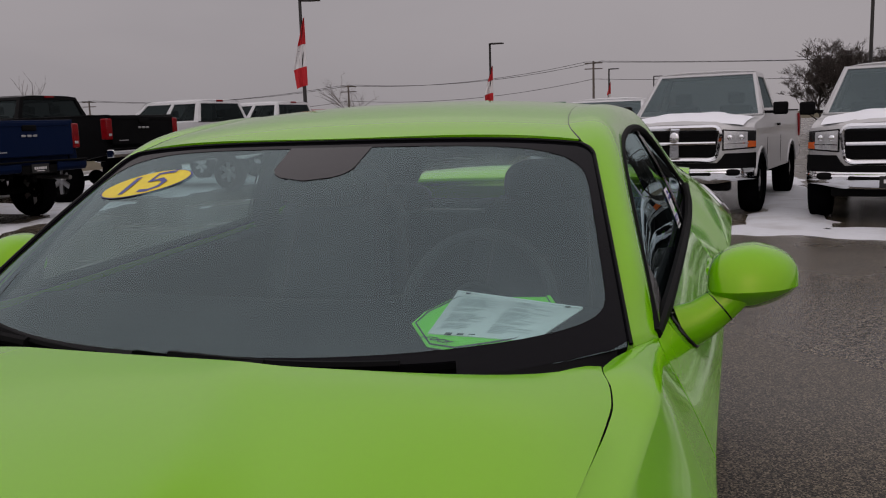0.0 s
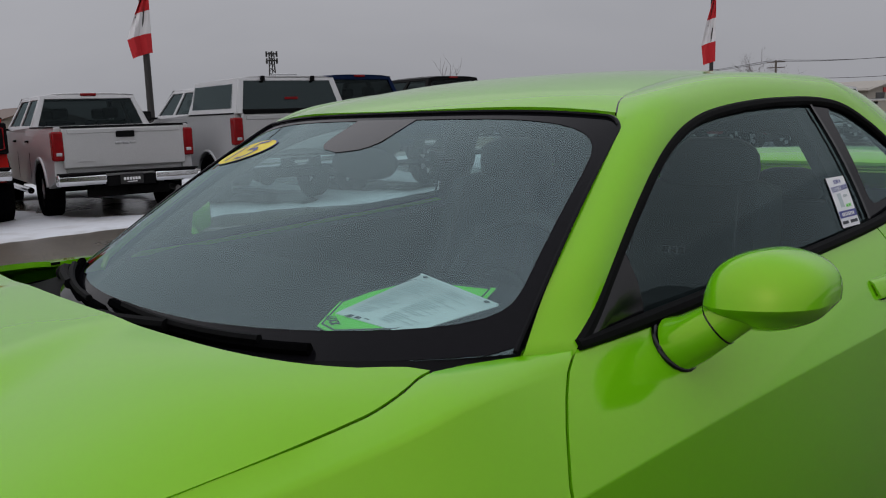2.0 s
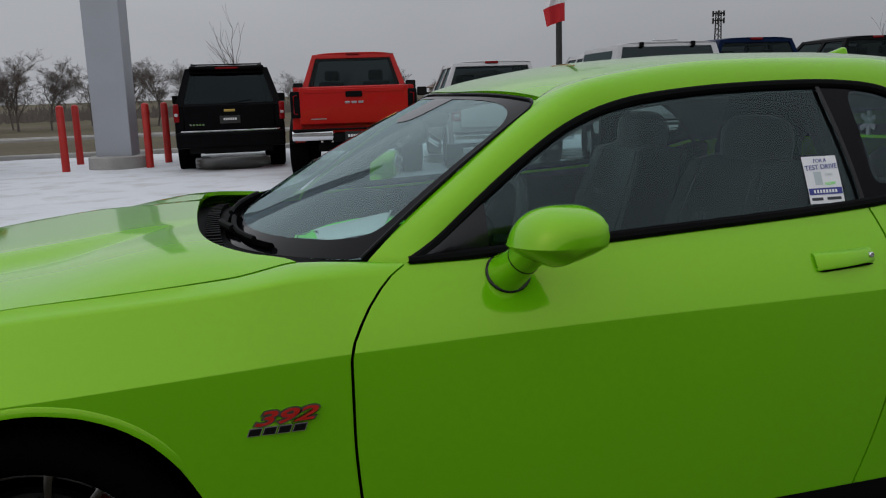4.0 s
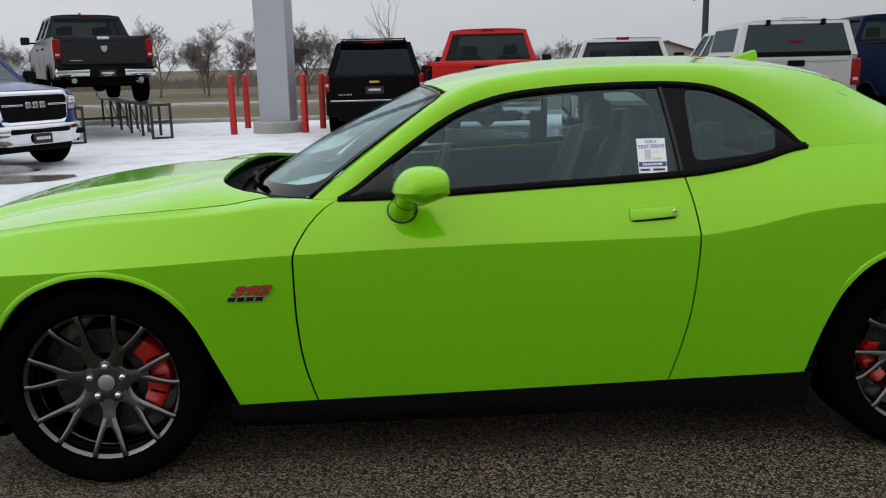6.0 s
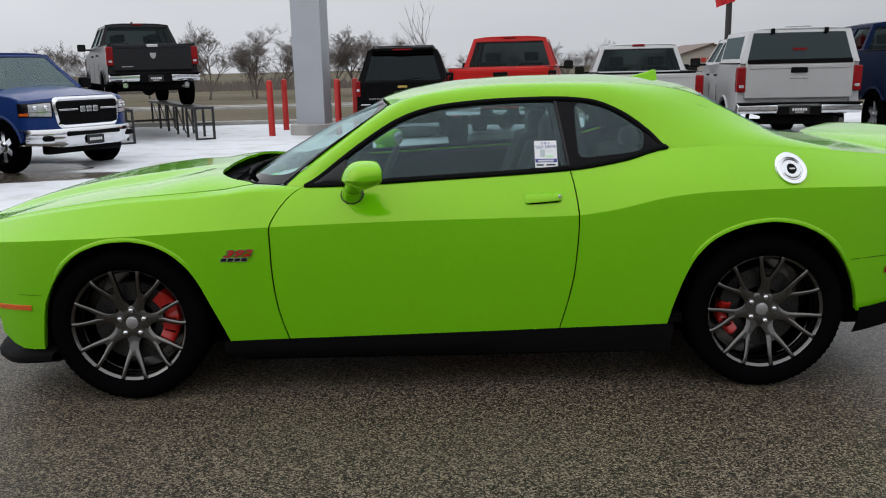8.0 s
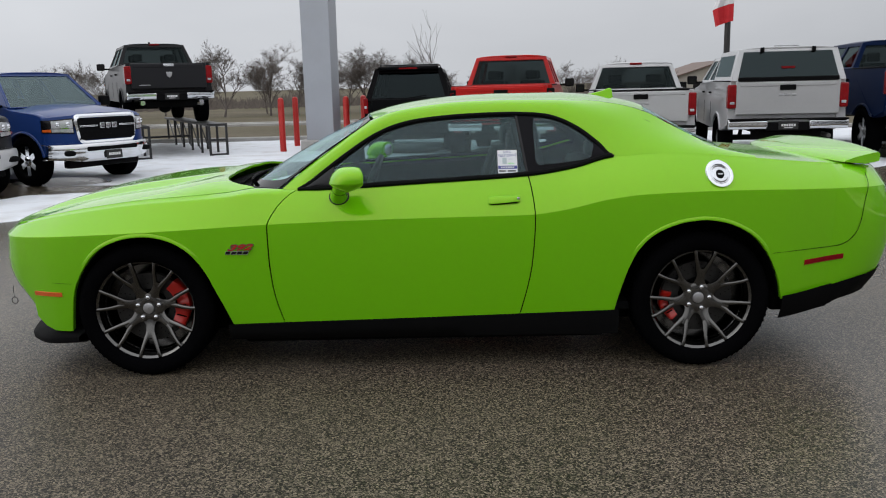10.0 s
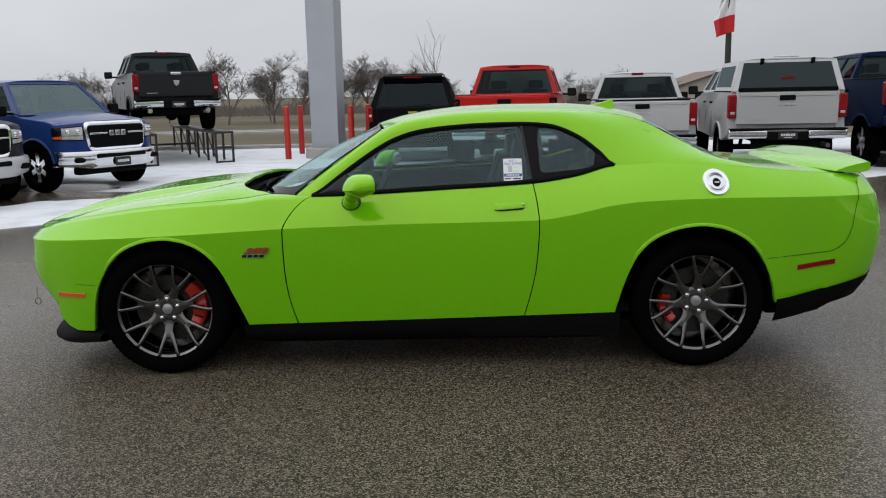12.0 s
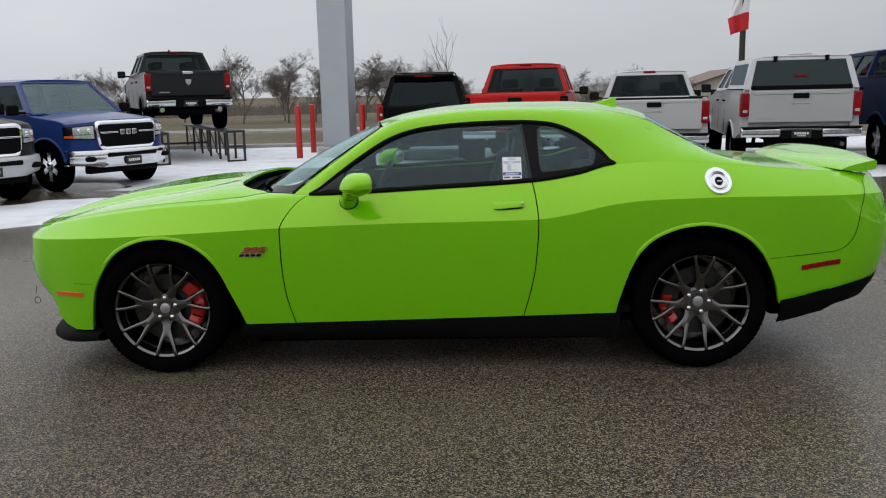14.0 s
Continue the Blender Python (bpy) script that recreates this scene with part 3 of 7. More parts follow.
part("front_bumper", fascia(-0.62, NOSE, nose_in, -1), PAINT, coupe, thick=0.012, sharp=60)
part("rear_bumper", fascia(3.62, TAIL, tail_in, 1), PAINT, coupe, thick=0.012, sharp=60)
s = Shape()
s.box((-0.885, -0.36, 0.58), (-0.82, 0.36, 0.73))
part("grille", s, BLACK, coupe, bevel=0.02)
for y in (-0.42, -0.27, 0.27, 0.42):
    back_off = 0.035 + 0.55 * max(0.0, abs(y) - 0.27)
    s = Shape().lathe([(0.02, -0.925), (0.055, -0.922), (0.065, -0.91), (0.07, -0.86)], lambda a, b, h, y=y, d=back_off: (h + d, y + a, 0.655 + b), 24)
    part("headlight", s, CLEARLENS, coupe)
s = Shape().box((3.97, -0.50, 0.80), (4.05, 0.50, 0.93))
part("tail_light_bar", s, REDLENS, coupe, bevel=0.012)

# chin splitter, sill skirts, rear valance: black plastic
rows = []
for q in spline([(-0.40, -0.86, 0), (-0.55, -0.875, 0), (-0.68, -0.80, 0), (-0.78, -0.68, 0), (-0.84, -0.4, 0), (-0.86, 0, 0), (-0.84, 0.4, 0), (-0.78, 0.68, 0), (-0.68, 0.80, 0), (-0.55, 0.875, 0), (-0.40, 0.86, 0)], 5):
    k = 0.93
    d = 0.035 + 0.05 * smooth((-0.5 - q.x) / 0.3)
    rows.append([(q.x * 0.72 + d, q.y * k * 0.9, 0.268), (q.x * 0.9 + d, q.y * k, 0.252), (q.x - 0.008 + d, q.y * 1.0, 0.232), (q.x - 0.02 + d, q.y * 1.01, 0.214), (q.x - 0.018 + d, q.y * 1.01, 0.192), (q.x + d, q.y * 0.98, 0.182), (q.x * 0.8 + d, q.y * 0.8, 0.185)])
part("chin_splitter", Shape().grid(rows), BLACK, coupe, sharp=50, thick=0.006)
rows = [[(x, -half_width(x) + 0.05, sill_z(x) + 0.02), (x, -half_width(x) + 0.055, sill_z(x) - 0.03), (x, -half_width(x) + 0.08, 0.185), (x, -half_width(x) + 0.20, 0.165)] for x in np.linspace(0.44, 2.52, 30)]
sk = Shape().grid(rows)
part("sill_skirt", sk, BLACK, coupe, sharp=60)
part("sill_skirt", sk.mirrored(), BLACK, coupe, sharp=60)
rows = []
for q in TAIL + TAIL[-2::-1]:
    sgn = -1 if len(rows) < len(TAIL) else 1
    z = sill_z(min(q.x, 3.62)) + 0.20 * (q.x - 3.62)
    rows.append([(q.x - 0.004 - 0.03 * smooth((q.x - 3.62) / 0.2), sgn * 0.860 * q.y, z + 0.012), (q.x - 0.006 - 0.045 * smooth((q.x - 3.62) / 0.2), sgn * 0.857 * q.y, z - 0.03), (q.x - 0.01 - 0.08 * smooth((q.x - 3.62) / 0.2), sgn * 0.816 * q.y, z - 0.112), (q.x - 0.3, sgn * 0.70 * q.y, z - 0.13)])
part("rear_valance", Shape().grid(rows), BLACK, coupe, sharp=60)
vs = Shape().grid([[(x, -half_width(x) + 0.035, sill_z(x) + 0.02), (x, -half_width(x) + 0.04, sill_z(x) - 0.03), (x, -half_width(x) + 0.09, sill_z(x) - 0.115)] for x in np.linspace(3.37, 3.64, 8)])
part("valance_corner", vs, BLACK, coupe)
part("valance_corner", vs.mirrored(), BLACK, coupe)
ex = Shape().tube([(3.55, -0.56, 0.345), (3.80, -0.56, 0.345), (3.89, -0.56, 0.35)], 0.034, 16)
part("exhaust_tip", ex, STEEL, coupe)
part("exhaust_tip", ex.mirrored(), STEEL, coupe)

# hood with its raised centre
HOOD_PLAN = [(q.x, q.y * top_half(-0.62)) for q in NOSE]
hood_nose = hermite(sorted([(y, x) for x, y in HOOD_PLAN], key=lambda p: p[0])[::3] + ([(0.695, -0.62)] if (len(HOOD_PLAN) - 1) % 3 else []))


def hood_tail(y):
    u = abs(y) / 0.75
    return 0.372 + 0.034 * u**2 + 0.190 * u**8


hood_centre = hermite([(-0.93, 0.772), (-0.8, 0.832), (-0.5, 0.925), (-0.14, 0.99), (0.2, 1.022), (0.4, 1.032), (0.65, 1.03)])


def hood_z(x, y):
    w = top_half(x)
    t = min(1.0, abs(y) / w)
    edge = top_z(x) + 0.002
    high = 0.030 * smooth((x + 0.93) / 0.35) * (1 - 0.85 * smooth((x + 0.02) / 0.40))
    bulge = high * smooth((0.450 - 0.14 * smooth((x - 0.0) / 0.38) - abs(y)) / 0.115)
    dome = (hood_centre(x) + 0.004 - high - edge) * (1 - t ** (3.4 + 3.6 * smooth((x + 0.2) / 0.55)))
    return edge + dome + bulge


rows = []
for i in range(61):
    u = -1 + 2 * i / 60
    row = []
    for j in range(41):
        w = j / 40
        y = u * 0.70
        for _ in range(4):
            x = hood_nose(abs(y)) * (1 - w) + hood_tail(y) * w
            y = u * (top_half(x) - 0.0008 - 0.0022 * smooth((x - 0.20) / 0.3))
        row.append((x + 0.004 * (1 - w), y, hood_z(x, y)))
    rows.append(row)
for sgn in (-1, 1):
    gap_line = [(x, sgn * (top_half(x) - 0.0012), top_z(x) - 0.003) for x in np.linspace(-0.60, 0.62, 60)]
    part("hood_gap", Shape().tube(gap_line, [float(0.0005 + 0.0030 * smooth((p[0] - 0.22) / 0.30)) for p in gap_line], 5), DARK, coupe)
# a looped tag cord left hanging under the nose
part("tag_cord", Shape().tube([(-0.846, -0.60, 0.452), (-0.85, -0.602, 0.42), (-0.848, -0.60, 0.385)], 0.0022, 5), STEEL, coupe)
part("tag_ring", Shape().tube([(-0.848 + 0.017 * math.sin(2 * math.pi * k / 16), -0.60, 0.367 + 0.019 * math.cos(2 * math.pi * k / 16)) for k in range(17)], 0.0028, 5, caps=False), STEEL, coupe)
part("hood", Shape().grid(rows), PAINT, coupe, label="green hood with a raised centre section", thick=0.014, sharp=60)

# inner shell closing gaps and wheel wells, its black standing in for shade
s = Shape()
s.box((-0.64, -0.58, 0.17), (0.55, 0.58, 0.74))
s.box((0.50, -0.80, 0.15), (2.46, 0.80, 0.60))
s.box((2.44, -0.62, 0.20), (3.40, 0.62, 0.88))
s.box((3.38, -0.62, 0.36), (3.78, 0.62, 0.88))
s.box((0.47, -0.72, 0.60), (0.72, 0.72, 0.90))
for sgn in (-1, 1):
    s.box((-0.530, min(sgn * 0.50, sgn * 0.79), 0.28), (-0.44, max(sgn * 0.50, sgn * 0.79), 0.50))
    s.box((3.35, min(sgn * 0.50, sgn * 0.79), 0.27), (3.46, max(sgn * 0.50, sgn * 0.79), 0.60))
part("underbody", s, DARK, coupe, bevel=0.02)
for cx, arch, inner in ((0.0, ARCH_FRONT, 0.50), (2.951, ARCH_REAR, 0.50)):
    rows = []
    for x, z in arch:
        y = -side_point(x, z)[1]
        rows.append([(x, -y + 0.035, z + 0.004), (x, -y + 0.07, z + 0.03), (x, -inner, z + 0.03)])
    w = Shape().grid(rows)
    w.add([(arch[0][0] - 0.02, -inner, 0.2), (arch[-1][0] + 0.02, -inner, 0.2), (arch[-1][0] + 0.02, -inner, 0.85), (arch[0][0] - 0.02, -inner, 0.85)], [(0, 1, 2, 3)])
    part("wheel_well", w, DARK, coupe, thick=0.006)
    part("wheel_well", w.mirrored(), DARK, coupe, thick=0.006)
    # the pressed lip round the opening
    f = hermite(arch)
    xs = [arch[0][0] + (arch[-1][0] - arch[0][0]) * 0.5 * (1 - math.cos(math.pi * k / 60)) for k in range(61)]
    rows = []
    for k, x in enumerate(xs):
        a, b = xs[max(0, k - 1)], xs[min(60, k + 1)]
        nx, nz = -(f(b) - f(a)), b - a
        d = math.hypot(nx, nz)
        nx, nz = nx / d, nz / d
        fade = smooth((f(x) - 0.53) / 0.15)
        row = []
        for out, proud in ((0.019, -0.004), (0.0178, 0.0003), (0.015, 0.0025), (0.003, 0.0065), (0.000, 0.0060), (-0.002, 0.002), (-0.002, -0.03)):
            px, pz = x + nx * out, f(x) + nz * out
            px, pz = min(3.6, max(-0.60, px)), max(sill_z(px) - 0.005, pz)
            q = side_point(px, pz)
            row.append((q[0], q[1] - proud * fade + 0.006 * (1 - fade), q[2]))
        rows.append(row)
    lip = Shape().grid(rows)
    part("wheel_arch_lip", lip, PAINT, coupe, sharp=40)
    part("wheel_arch_lip", lip.mirrored(), PAINT, coupe, sharp=40)
# near-black backing behind the side panels, shade put into its colour
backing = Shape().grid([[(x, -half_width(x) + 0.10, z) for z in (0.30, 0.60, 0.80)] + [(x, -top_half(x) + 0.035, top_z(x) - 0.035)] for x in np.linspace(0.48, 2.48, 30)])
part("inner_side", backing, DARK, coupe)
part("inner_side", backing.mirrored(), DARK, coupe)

# roof sides: windscreen pillar, roof rail and rear pillar as one panel
OUTER = [(0.835, -0.822, 0.986), (0.90, -0.807, 1.022), (0.98, -0.785, 1.082), (1.08, -0.757, 1.155), (1.19, -0.728, 1.228), (1.28, -0.708, 1.277), (1.38, -0.692, 1.312), (1.50, -0.680, 1.334), (1.70, -0.669, 1.350), (1.92, -0.664, 1.355), (2.08, -0.666, 1.350), (2.20, -0.677, 1.330), (2.32, -0.708, 1.273), (2.42, -0.750, 1.195), (2.50, -0.797, 1.124), (2.66, -0.80, 1.132), (2.85, -0.80, 1.133), (3.05, -0.80, 1.117), (3.24, -0.797, 1.098)]
INNER = [(0.755, -0.785, 0.992), (0.83, -0.757, 1.055), (0.91, -0.732, 1.116), (1.00, -0.705, 1.180), (1.10, -0.677, 1.25), (1.185, -0.652, 1.307), (1.235, -0.612, 1.338), (1.34, -0.566, 1.374), (1.60, -0.533, 1.412), (1.85, -0.53, 1.424), (2.08, -0.53, 1.425), (2.28, -0.532, 1.418), (2.46, -0.537, 1.402), (2.60, -0.545, 1.377), (2.70, -0.555, 1.345), (2.82, -0.585, 1.28), (2.95, -0.622, 1.21), (3.08, -0.655, 1.15), (3.24, -0.69, 1.105)]
out_line, in_line = spline(OUTER, 5), spline(INNER, 5)
rows = []
for o, i in zip(out_line, in_line):
    span = (i - o).length
    row = []
    for k in range(11):
        t = k / 10
        p = o.lerp(i, t)
        belly = 0.034 * math.sin(math.pi * t**0.85) * min(1.0, span / 0.18)
        belly *= 0.2 + 0.8 * smooth((o.x - 0.835) / 0.14)
        if o.x > 2.35:
            belly *= 1 - 0.55 * smooth((o.x - 2.35) / 0.5)
        across = (i - o).normalized()
        nrm = Vector((-0.05, across.z, -across.y))
        nrm = Vector((0, -abs(across.z), abs(across.y))).normalized()
        row.append(p + belly * nrm)
    rows.append(row)
rows.insert(0, [p + Vector((-0.02, 0.006, -0.035)) for p in rows[0]])
ROOF_SIDE = Shape().grid(rows)
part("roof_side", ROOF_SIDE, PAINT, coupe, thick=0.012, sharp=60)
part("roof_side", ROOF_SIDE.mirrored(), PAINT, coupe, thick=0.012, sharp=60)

lining = Shape().grid([[p + Vector((0, 0.020, -0.014)) for p in r] for r in rows])
part("roof_lining", lining, CABIN, coupe)
part("roof_lining", lining.mirrored(), CABIN, coupe)

# roof panel between the two roof seams
seam = [p for p in in_line if 1.233 <= p.x <= 2.702]


roof_mid = hermite([(1.12, 1.336), (1.2, 1.366), (1.34, 1.402), (1.61, 1.438), (1.95, 1.452), (2.27, 1.450), (2.47, 1.436), (2.67, 1.402), (2.76, 1.372)])
rows = []
for p in seam:
    w = -p.y - 0.0025
    row = []
    lead = 0.066 * smooth((1.55 - p.x) / 0.32) - 0.05 * smooth((p.x - 2.4) / 0.3)
    for k in range(25):
        y = -w + 2 * w * k / 24
        x = p.x - lead * (1 - (y / w) ** 2)
        row.append((x, y, p.z + (roof_mid(x) - p.z) * (1 - abs(y / w) ** 2.3)))
    rows.append(row)
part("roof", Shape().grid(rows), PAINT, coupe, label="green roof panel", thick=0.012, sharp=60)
for sgn in (-1, 1):
    ln = [Vector((p.x, sgn * -p.y, p.z - 0.004)) for p in seam]
    part("roof_seam", Shape().tube(ln, 0.0045, 6), GLOSS_BLACK, coupe)


# windscreen: bottom edge under the hood line, top edge under the roof
def screen_point(u, v, lift=0.0):
    """u across (-1 left .. 1 right), v from the base up."""
    a = abs(u)
    base = Vector((0.44 + 0.30 * a**2.6, 0.782 * u, 0.958 + 0.034 * a**2))
    head = Vector((1.165 + 0.055 * a**2, 0.642 * u, 1.346 - 0.022 * a**2 + 0.02 * a**2 * (1 - a**2)))
    p = base.lerp(head, v)
    return p + Vector((-0.5, 0, 0.85)) * (0.020 * math.sin(math.pi * v) * (1 - 0.55 * a**3) + lift)


def screen_grid(u0, u1, v0, v1, n, m, lift=0.0):
    return [[screen_point(u0 + (u1 - u0) * i / n, v0 + (v1 - v0) * j / m, lift) for j in range(m + 1)] for i in range(n + 1)]


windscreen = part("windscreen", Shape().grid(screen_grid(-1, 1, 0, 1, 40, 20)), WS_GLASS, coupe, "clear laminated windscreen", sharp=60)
windscreen.visible_shadow = False


def ring(surface, outer, inner):
    return Shape().grid([[surface(o[0] + (i[0] - o[0]) * k / 8, o[1] + (i[1] - o[1]) * k / 8) for k in range(9)] for o, i in zip(outer + outer[:1], inner + inner[:1])])


outer_uv, inner_uv = [], []
for k in range(160):
    a = 2 * math.pi * (k + 0.5) / 160
    c, s_ = math.cos(a), math.sin(a)
    q = 1 / max(abs(c), abs(s_))
    outer_uv.append((c * q * 0.998, 0.5 + 0.498 * s_ * q))
    e = 7.0 if s_ > 0 else 12.0
    r = 1 / (abs(c) ** e + abs(s_) ** e) ** (1 / e)
    inner_uv.append((c * r * 0.966, 0.50 + (0.462 if s_ > 0 else 0.408) * s_ * r))
part("windscreen_border", ring(lambda u, v: screen_point(u, v, 0.0011), outer_uv, inner_uv), FRIT, coupe, "black printed glass border")
# seal round the sides and head, with rounded upper corners that the bodywork fills
corner = [(1 - 0.062 + 0.062 * math.cos(math.pi * k / 20), 1 - 0.075 + 0.075 * math.sin(math.pi * k / 20)) for k in range(11)]
half_line = [(1.0, 0.925 * v / 22) for v in range(22)] + corner + [(0.938 * (1 - k / 16), 1.0) for k in range(1, 17)]
seal_line = [screen_point(u, v, 0.004) for u, v in half_line] + [screen_point(-u, v, 0.004) for u, v in half_line[-2::-1]]
part("windscreen_seal", Shape().tube(seal_line, 0.0042, 6), FRIT, coupe)
patch = []
for k in range(13):
    v = 0.765 + 0.20 * k / 12
    w = 0.165 * min(1.0, (1 - (1 - min(1.0, k / 5)) ** 2.4) ** 0.5) * (0.88 + 0.12 * k / 12) + 0.004
    patch.append([screen_point(-0.02 + w * j / 6, v, 0.0015) for j in range(-6, 7)])
part("sensor_patch", Shape().grid(patch, flip=True), PATCH, coupe, "black printed patch over the mirror mount")
for sgn in (-1, 1):
    gusset = Shape().grid([[screen_point(sgn * (u + (1.004 - u) * k / 4), v + (1.004 - v) * k / 4, 0.004) for k in range(5)] for u, v in corner], flip=sgn > 0)
    part("roof_corner", gusset, PAINT, coupe, sharp=80)

# cowl panel, hood-edge seal and wipers
rows = []
for i in range(41):
    u = -1 + 2 * i / 40
    y = 0.76 * u
    b = screen_point(u * 0.97, 0.03, -0.006)
    row = []
    for k in range(6):
        t = k / 5
        x = (hood_tail(y) - 0.03) * (1 - t) + b.x * t
        z = (hood_z(min(0.42, hood_tail(y)), y) - 0.055) * (1 - t) + b.z * t - 0.012 * math.sin(math.pi * t)
        row.append((x, y, z))
    rows.append(row)
part("cowl", Shape().grid(rows), BLACK, coupe, "black plastic cowl panel", sharp=60)
louvre = Shape()
for i in range(26):
    y = -0.55 + i * 0.044
    louvre.box((hood_tail(y) + 0.02, y, hood_z(0.35, y) - 0.058), (hood_tail(y) + 0.06, y + 0.02, hood_z(0.35, y) - 0.045))
part("cowl_vent", louvre, BLACK, coupe)["kind"] = "stuff"


def wiper(u_pivot, v_pivot, u_tip, v_tip, blade_a, blade_b):
    piv, tip = screen_point(u_pivot, v_pivot, 0.01), screen_point(u_tip, v_tip, 0.022)
    mid = piv.lerp(tip, 0.45) + Vector((-0.008, 0, 0.010))
    arm = part("wiper", Shape().tube(spline([piv, piv.lerp(mid, 0.4) + Vector((0, 0, 0.012)), mid, tip], 5), 0.012, 8), BLACK, coupe, "black windscreen wiper arm")
    part("pivot_cap", Shape().ball(piv, (0.026, 0.026, 0.022), 14, 8), BLACK, arm)
    a, b = screen_point(*blade_a, 0.010), screen_point(*blade_b, 0.010)
    line = [screen_point(blade_a[0] + (blade_b[0] - blade_a[0]) * k / 14, blade_a[1] + (blade_b[1] - blade_a[1]) * k / 14, 0.009) for k in range(15)]
    part("blade", Shape().tube(line, 0.010, 6), RUBBER, arm)
    part("blade_frame", Shape().tube([p + Vector((-0.005, 0, 0.012)) for p in line[2:13]], 0.0075, 6), BLACK, arm)


wiper(0.10, 0.00, -0.26, 0.045, (0.10, 0.072), (-0.66, 0.028))
wiper(0.76, 0.00, 0.42, 0.050, (0.74, 0.070), (0.10, 0.045))

# side glass, black surround and middle pillar
belt = lambda x: Vector((x, -top_half(x) + 0.002, top_z(x)))
upper = [p for p in out_line if 0.86 <= p.x <= 2.485]
rows = []
for p in upper:
    b = belt(p.x)
    rows.append([b.lerp(p, k / 8) + Vector((0, 0.014 - 0.012 * math.sin(math.pi * k / 8), 0)) for k in range(9)])


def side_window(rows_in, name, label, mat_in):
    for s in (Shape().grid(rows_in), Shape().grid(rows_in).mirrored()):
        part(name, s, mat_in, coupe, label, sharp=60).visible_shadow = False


def window_point(x, t, inset=0.010):
    """A place on the side glass plane at x, t from belt to roof rail."""
    j = min(range(len(upper)), key=lambda k: abs(upper[k].x - x))
    k = j + 1 if upper[j].x < x and j + 1 < len(upper) else j
    i = max(0, k - 1)
    f = 0 if k == i else (x - upper[i].x) / (upper[k].x - upper[i].x)
    p = upper[i].lerp(upper[k], f)
    b = belt(x)
    return b.lerp(p, t) + Vector((0, inset - 0.012 * math.sin(math.pi * t), 0))


def pillar_x(t, base=2.048, lean=-0.052):
    return base + lean * t


door_rows = [[window_point(x, k / 8, 0.014) for k in range(9)] for x in list(np.linspace(0.88, 1.94, 36))]
door_rows.append([window_point(pillar_x(k / 8), k / 8, 0.014) for k in range(9)])
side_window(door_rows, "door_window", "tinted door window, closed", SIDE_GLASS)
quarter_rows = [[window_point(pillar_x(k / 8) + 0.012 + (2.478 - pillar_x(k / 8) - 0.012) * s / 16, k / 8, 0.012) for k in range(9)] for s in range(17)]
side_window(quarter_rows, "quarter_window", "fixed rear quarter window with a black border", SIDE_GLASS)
# printed border of the quarter window
q_out, q_in = [], []
for k in range(100):
    a = 2 * math.pi * (k + 0.5) / 100
    c, s_ = math.cos(a), math.sin(a)
    q = 1 / max(abs(c), abs(s_))
    q_out.append((0.5 + 0.5 * c * q, 0.5 + 0.5 * s_ * q))
    r = 1 / (abs(c) ** 9 + abs(s_) ** 9) ** (1 / 9)
    q_in.append((0.47 + 0.335 * c * r + 0.03 * s_ * r, 0.54 + 0.405 * s_ * r))


def quarter_point(s, t):
    return window_point(pillar_x(t) + 0.006 + (2.482 - pillar_x(t) - 0.006) * s, min(1, max(0, t)), 0.0095)


qb = ring(quarter_point, q_out, q_in)
part("quarter_window_border", qb, FRIT, coupe, "black printed glass border")
part("quarter_window_border", qb.mirrored(), FRIT, coupe, "black printed glass border")
bp = Shape().grid([[window_point(pillar_x(k / 10) + dx, k / 10, 0.004) for k in range(11)] for dx in (-0.006, 0.0, 0.006)])
part("window_gap_strip", bp, GLOSS_BLACK, coupe)
part("window_gap_strip", bp.mirrored(), GLOSS_BLACK, coupe)
rim_line = [p + Vector((0, 0.004, -0.005)) for p in out_line if 0.84 <= p.x <= 2.50]
low_line = [belt(x) + Vector((0, 0.0, 0.006)) for x in np.linspace(0.84, 2.49, 40)]
for sgn in (1, -1):
    flip = lambda ps: [Vector((p.x, p.y * sgn, p.z)) for p in ps]
    part("window_trim", Shape().tube(flip(rim_line), 0.012, 8), BLACK, coupe, "black window surround")
    part("window_trim", Shape().tube(flip([p + Vector((0, 0.006, -0.019)) for p in rim_line if p.x > 1.0]), 0.007, 8), BLACK, coupe)
    part("belt_trim", Shape().tube(flip(low_line), [0.010 + 0.004 * smooth((p.x - 0.84) / 0.2) for p in low_line], 8), BLACK, coupe, "black belt moulding")
sail = Shape().grid([[window_point(x, k / 4, 0.006) for k in range(5)] for x in np.linspace(0.875, 1.03, 5)])
part("mirror_sail", sail, GLOSS_BLACK, coupe)
part("mirror_sail", sail.mirrored(), GLOSS_BLACK, coupe)

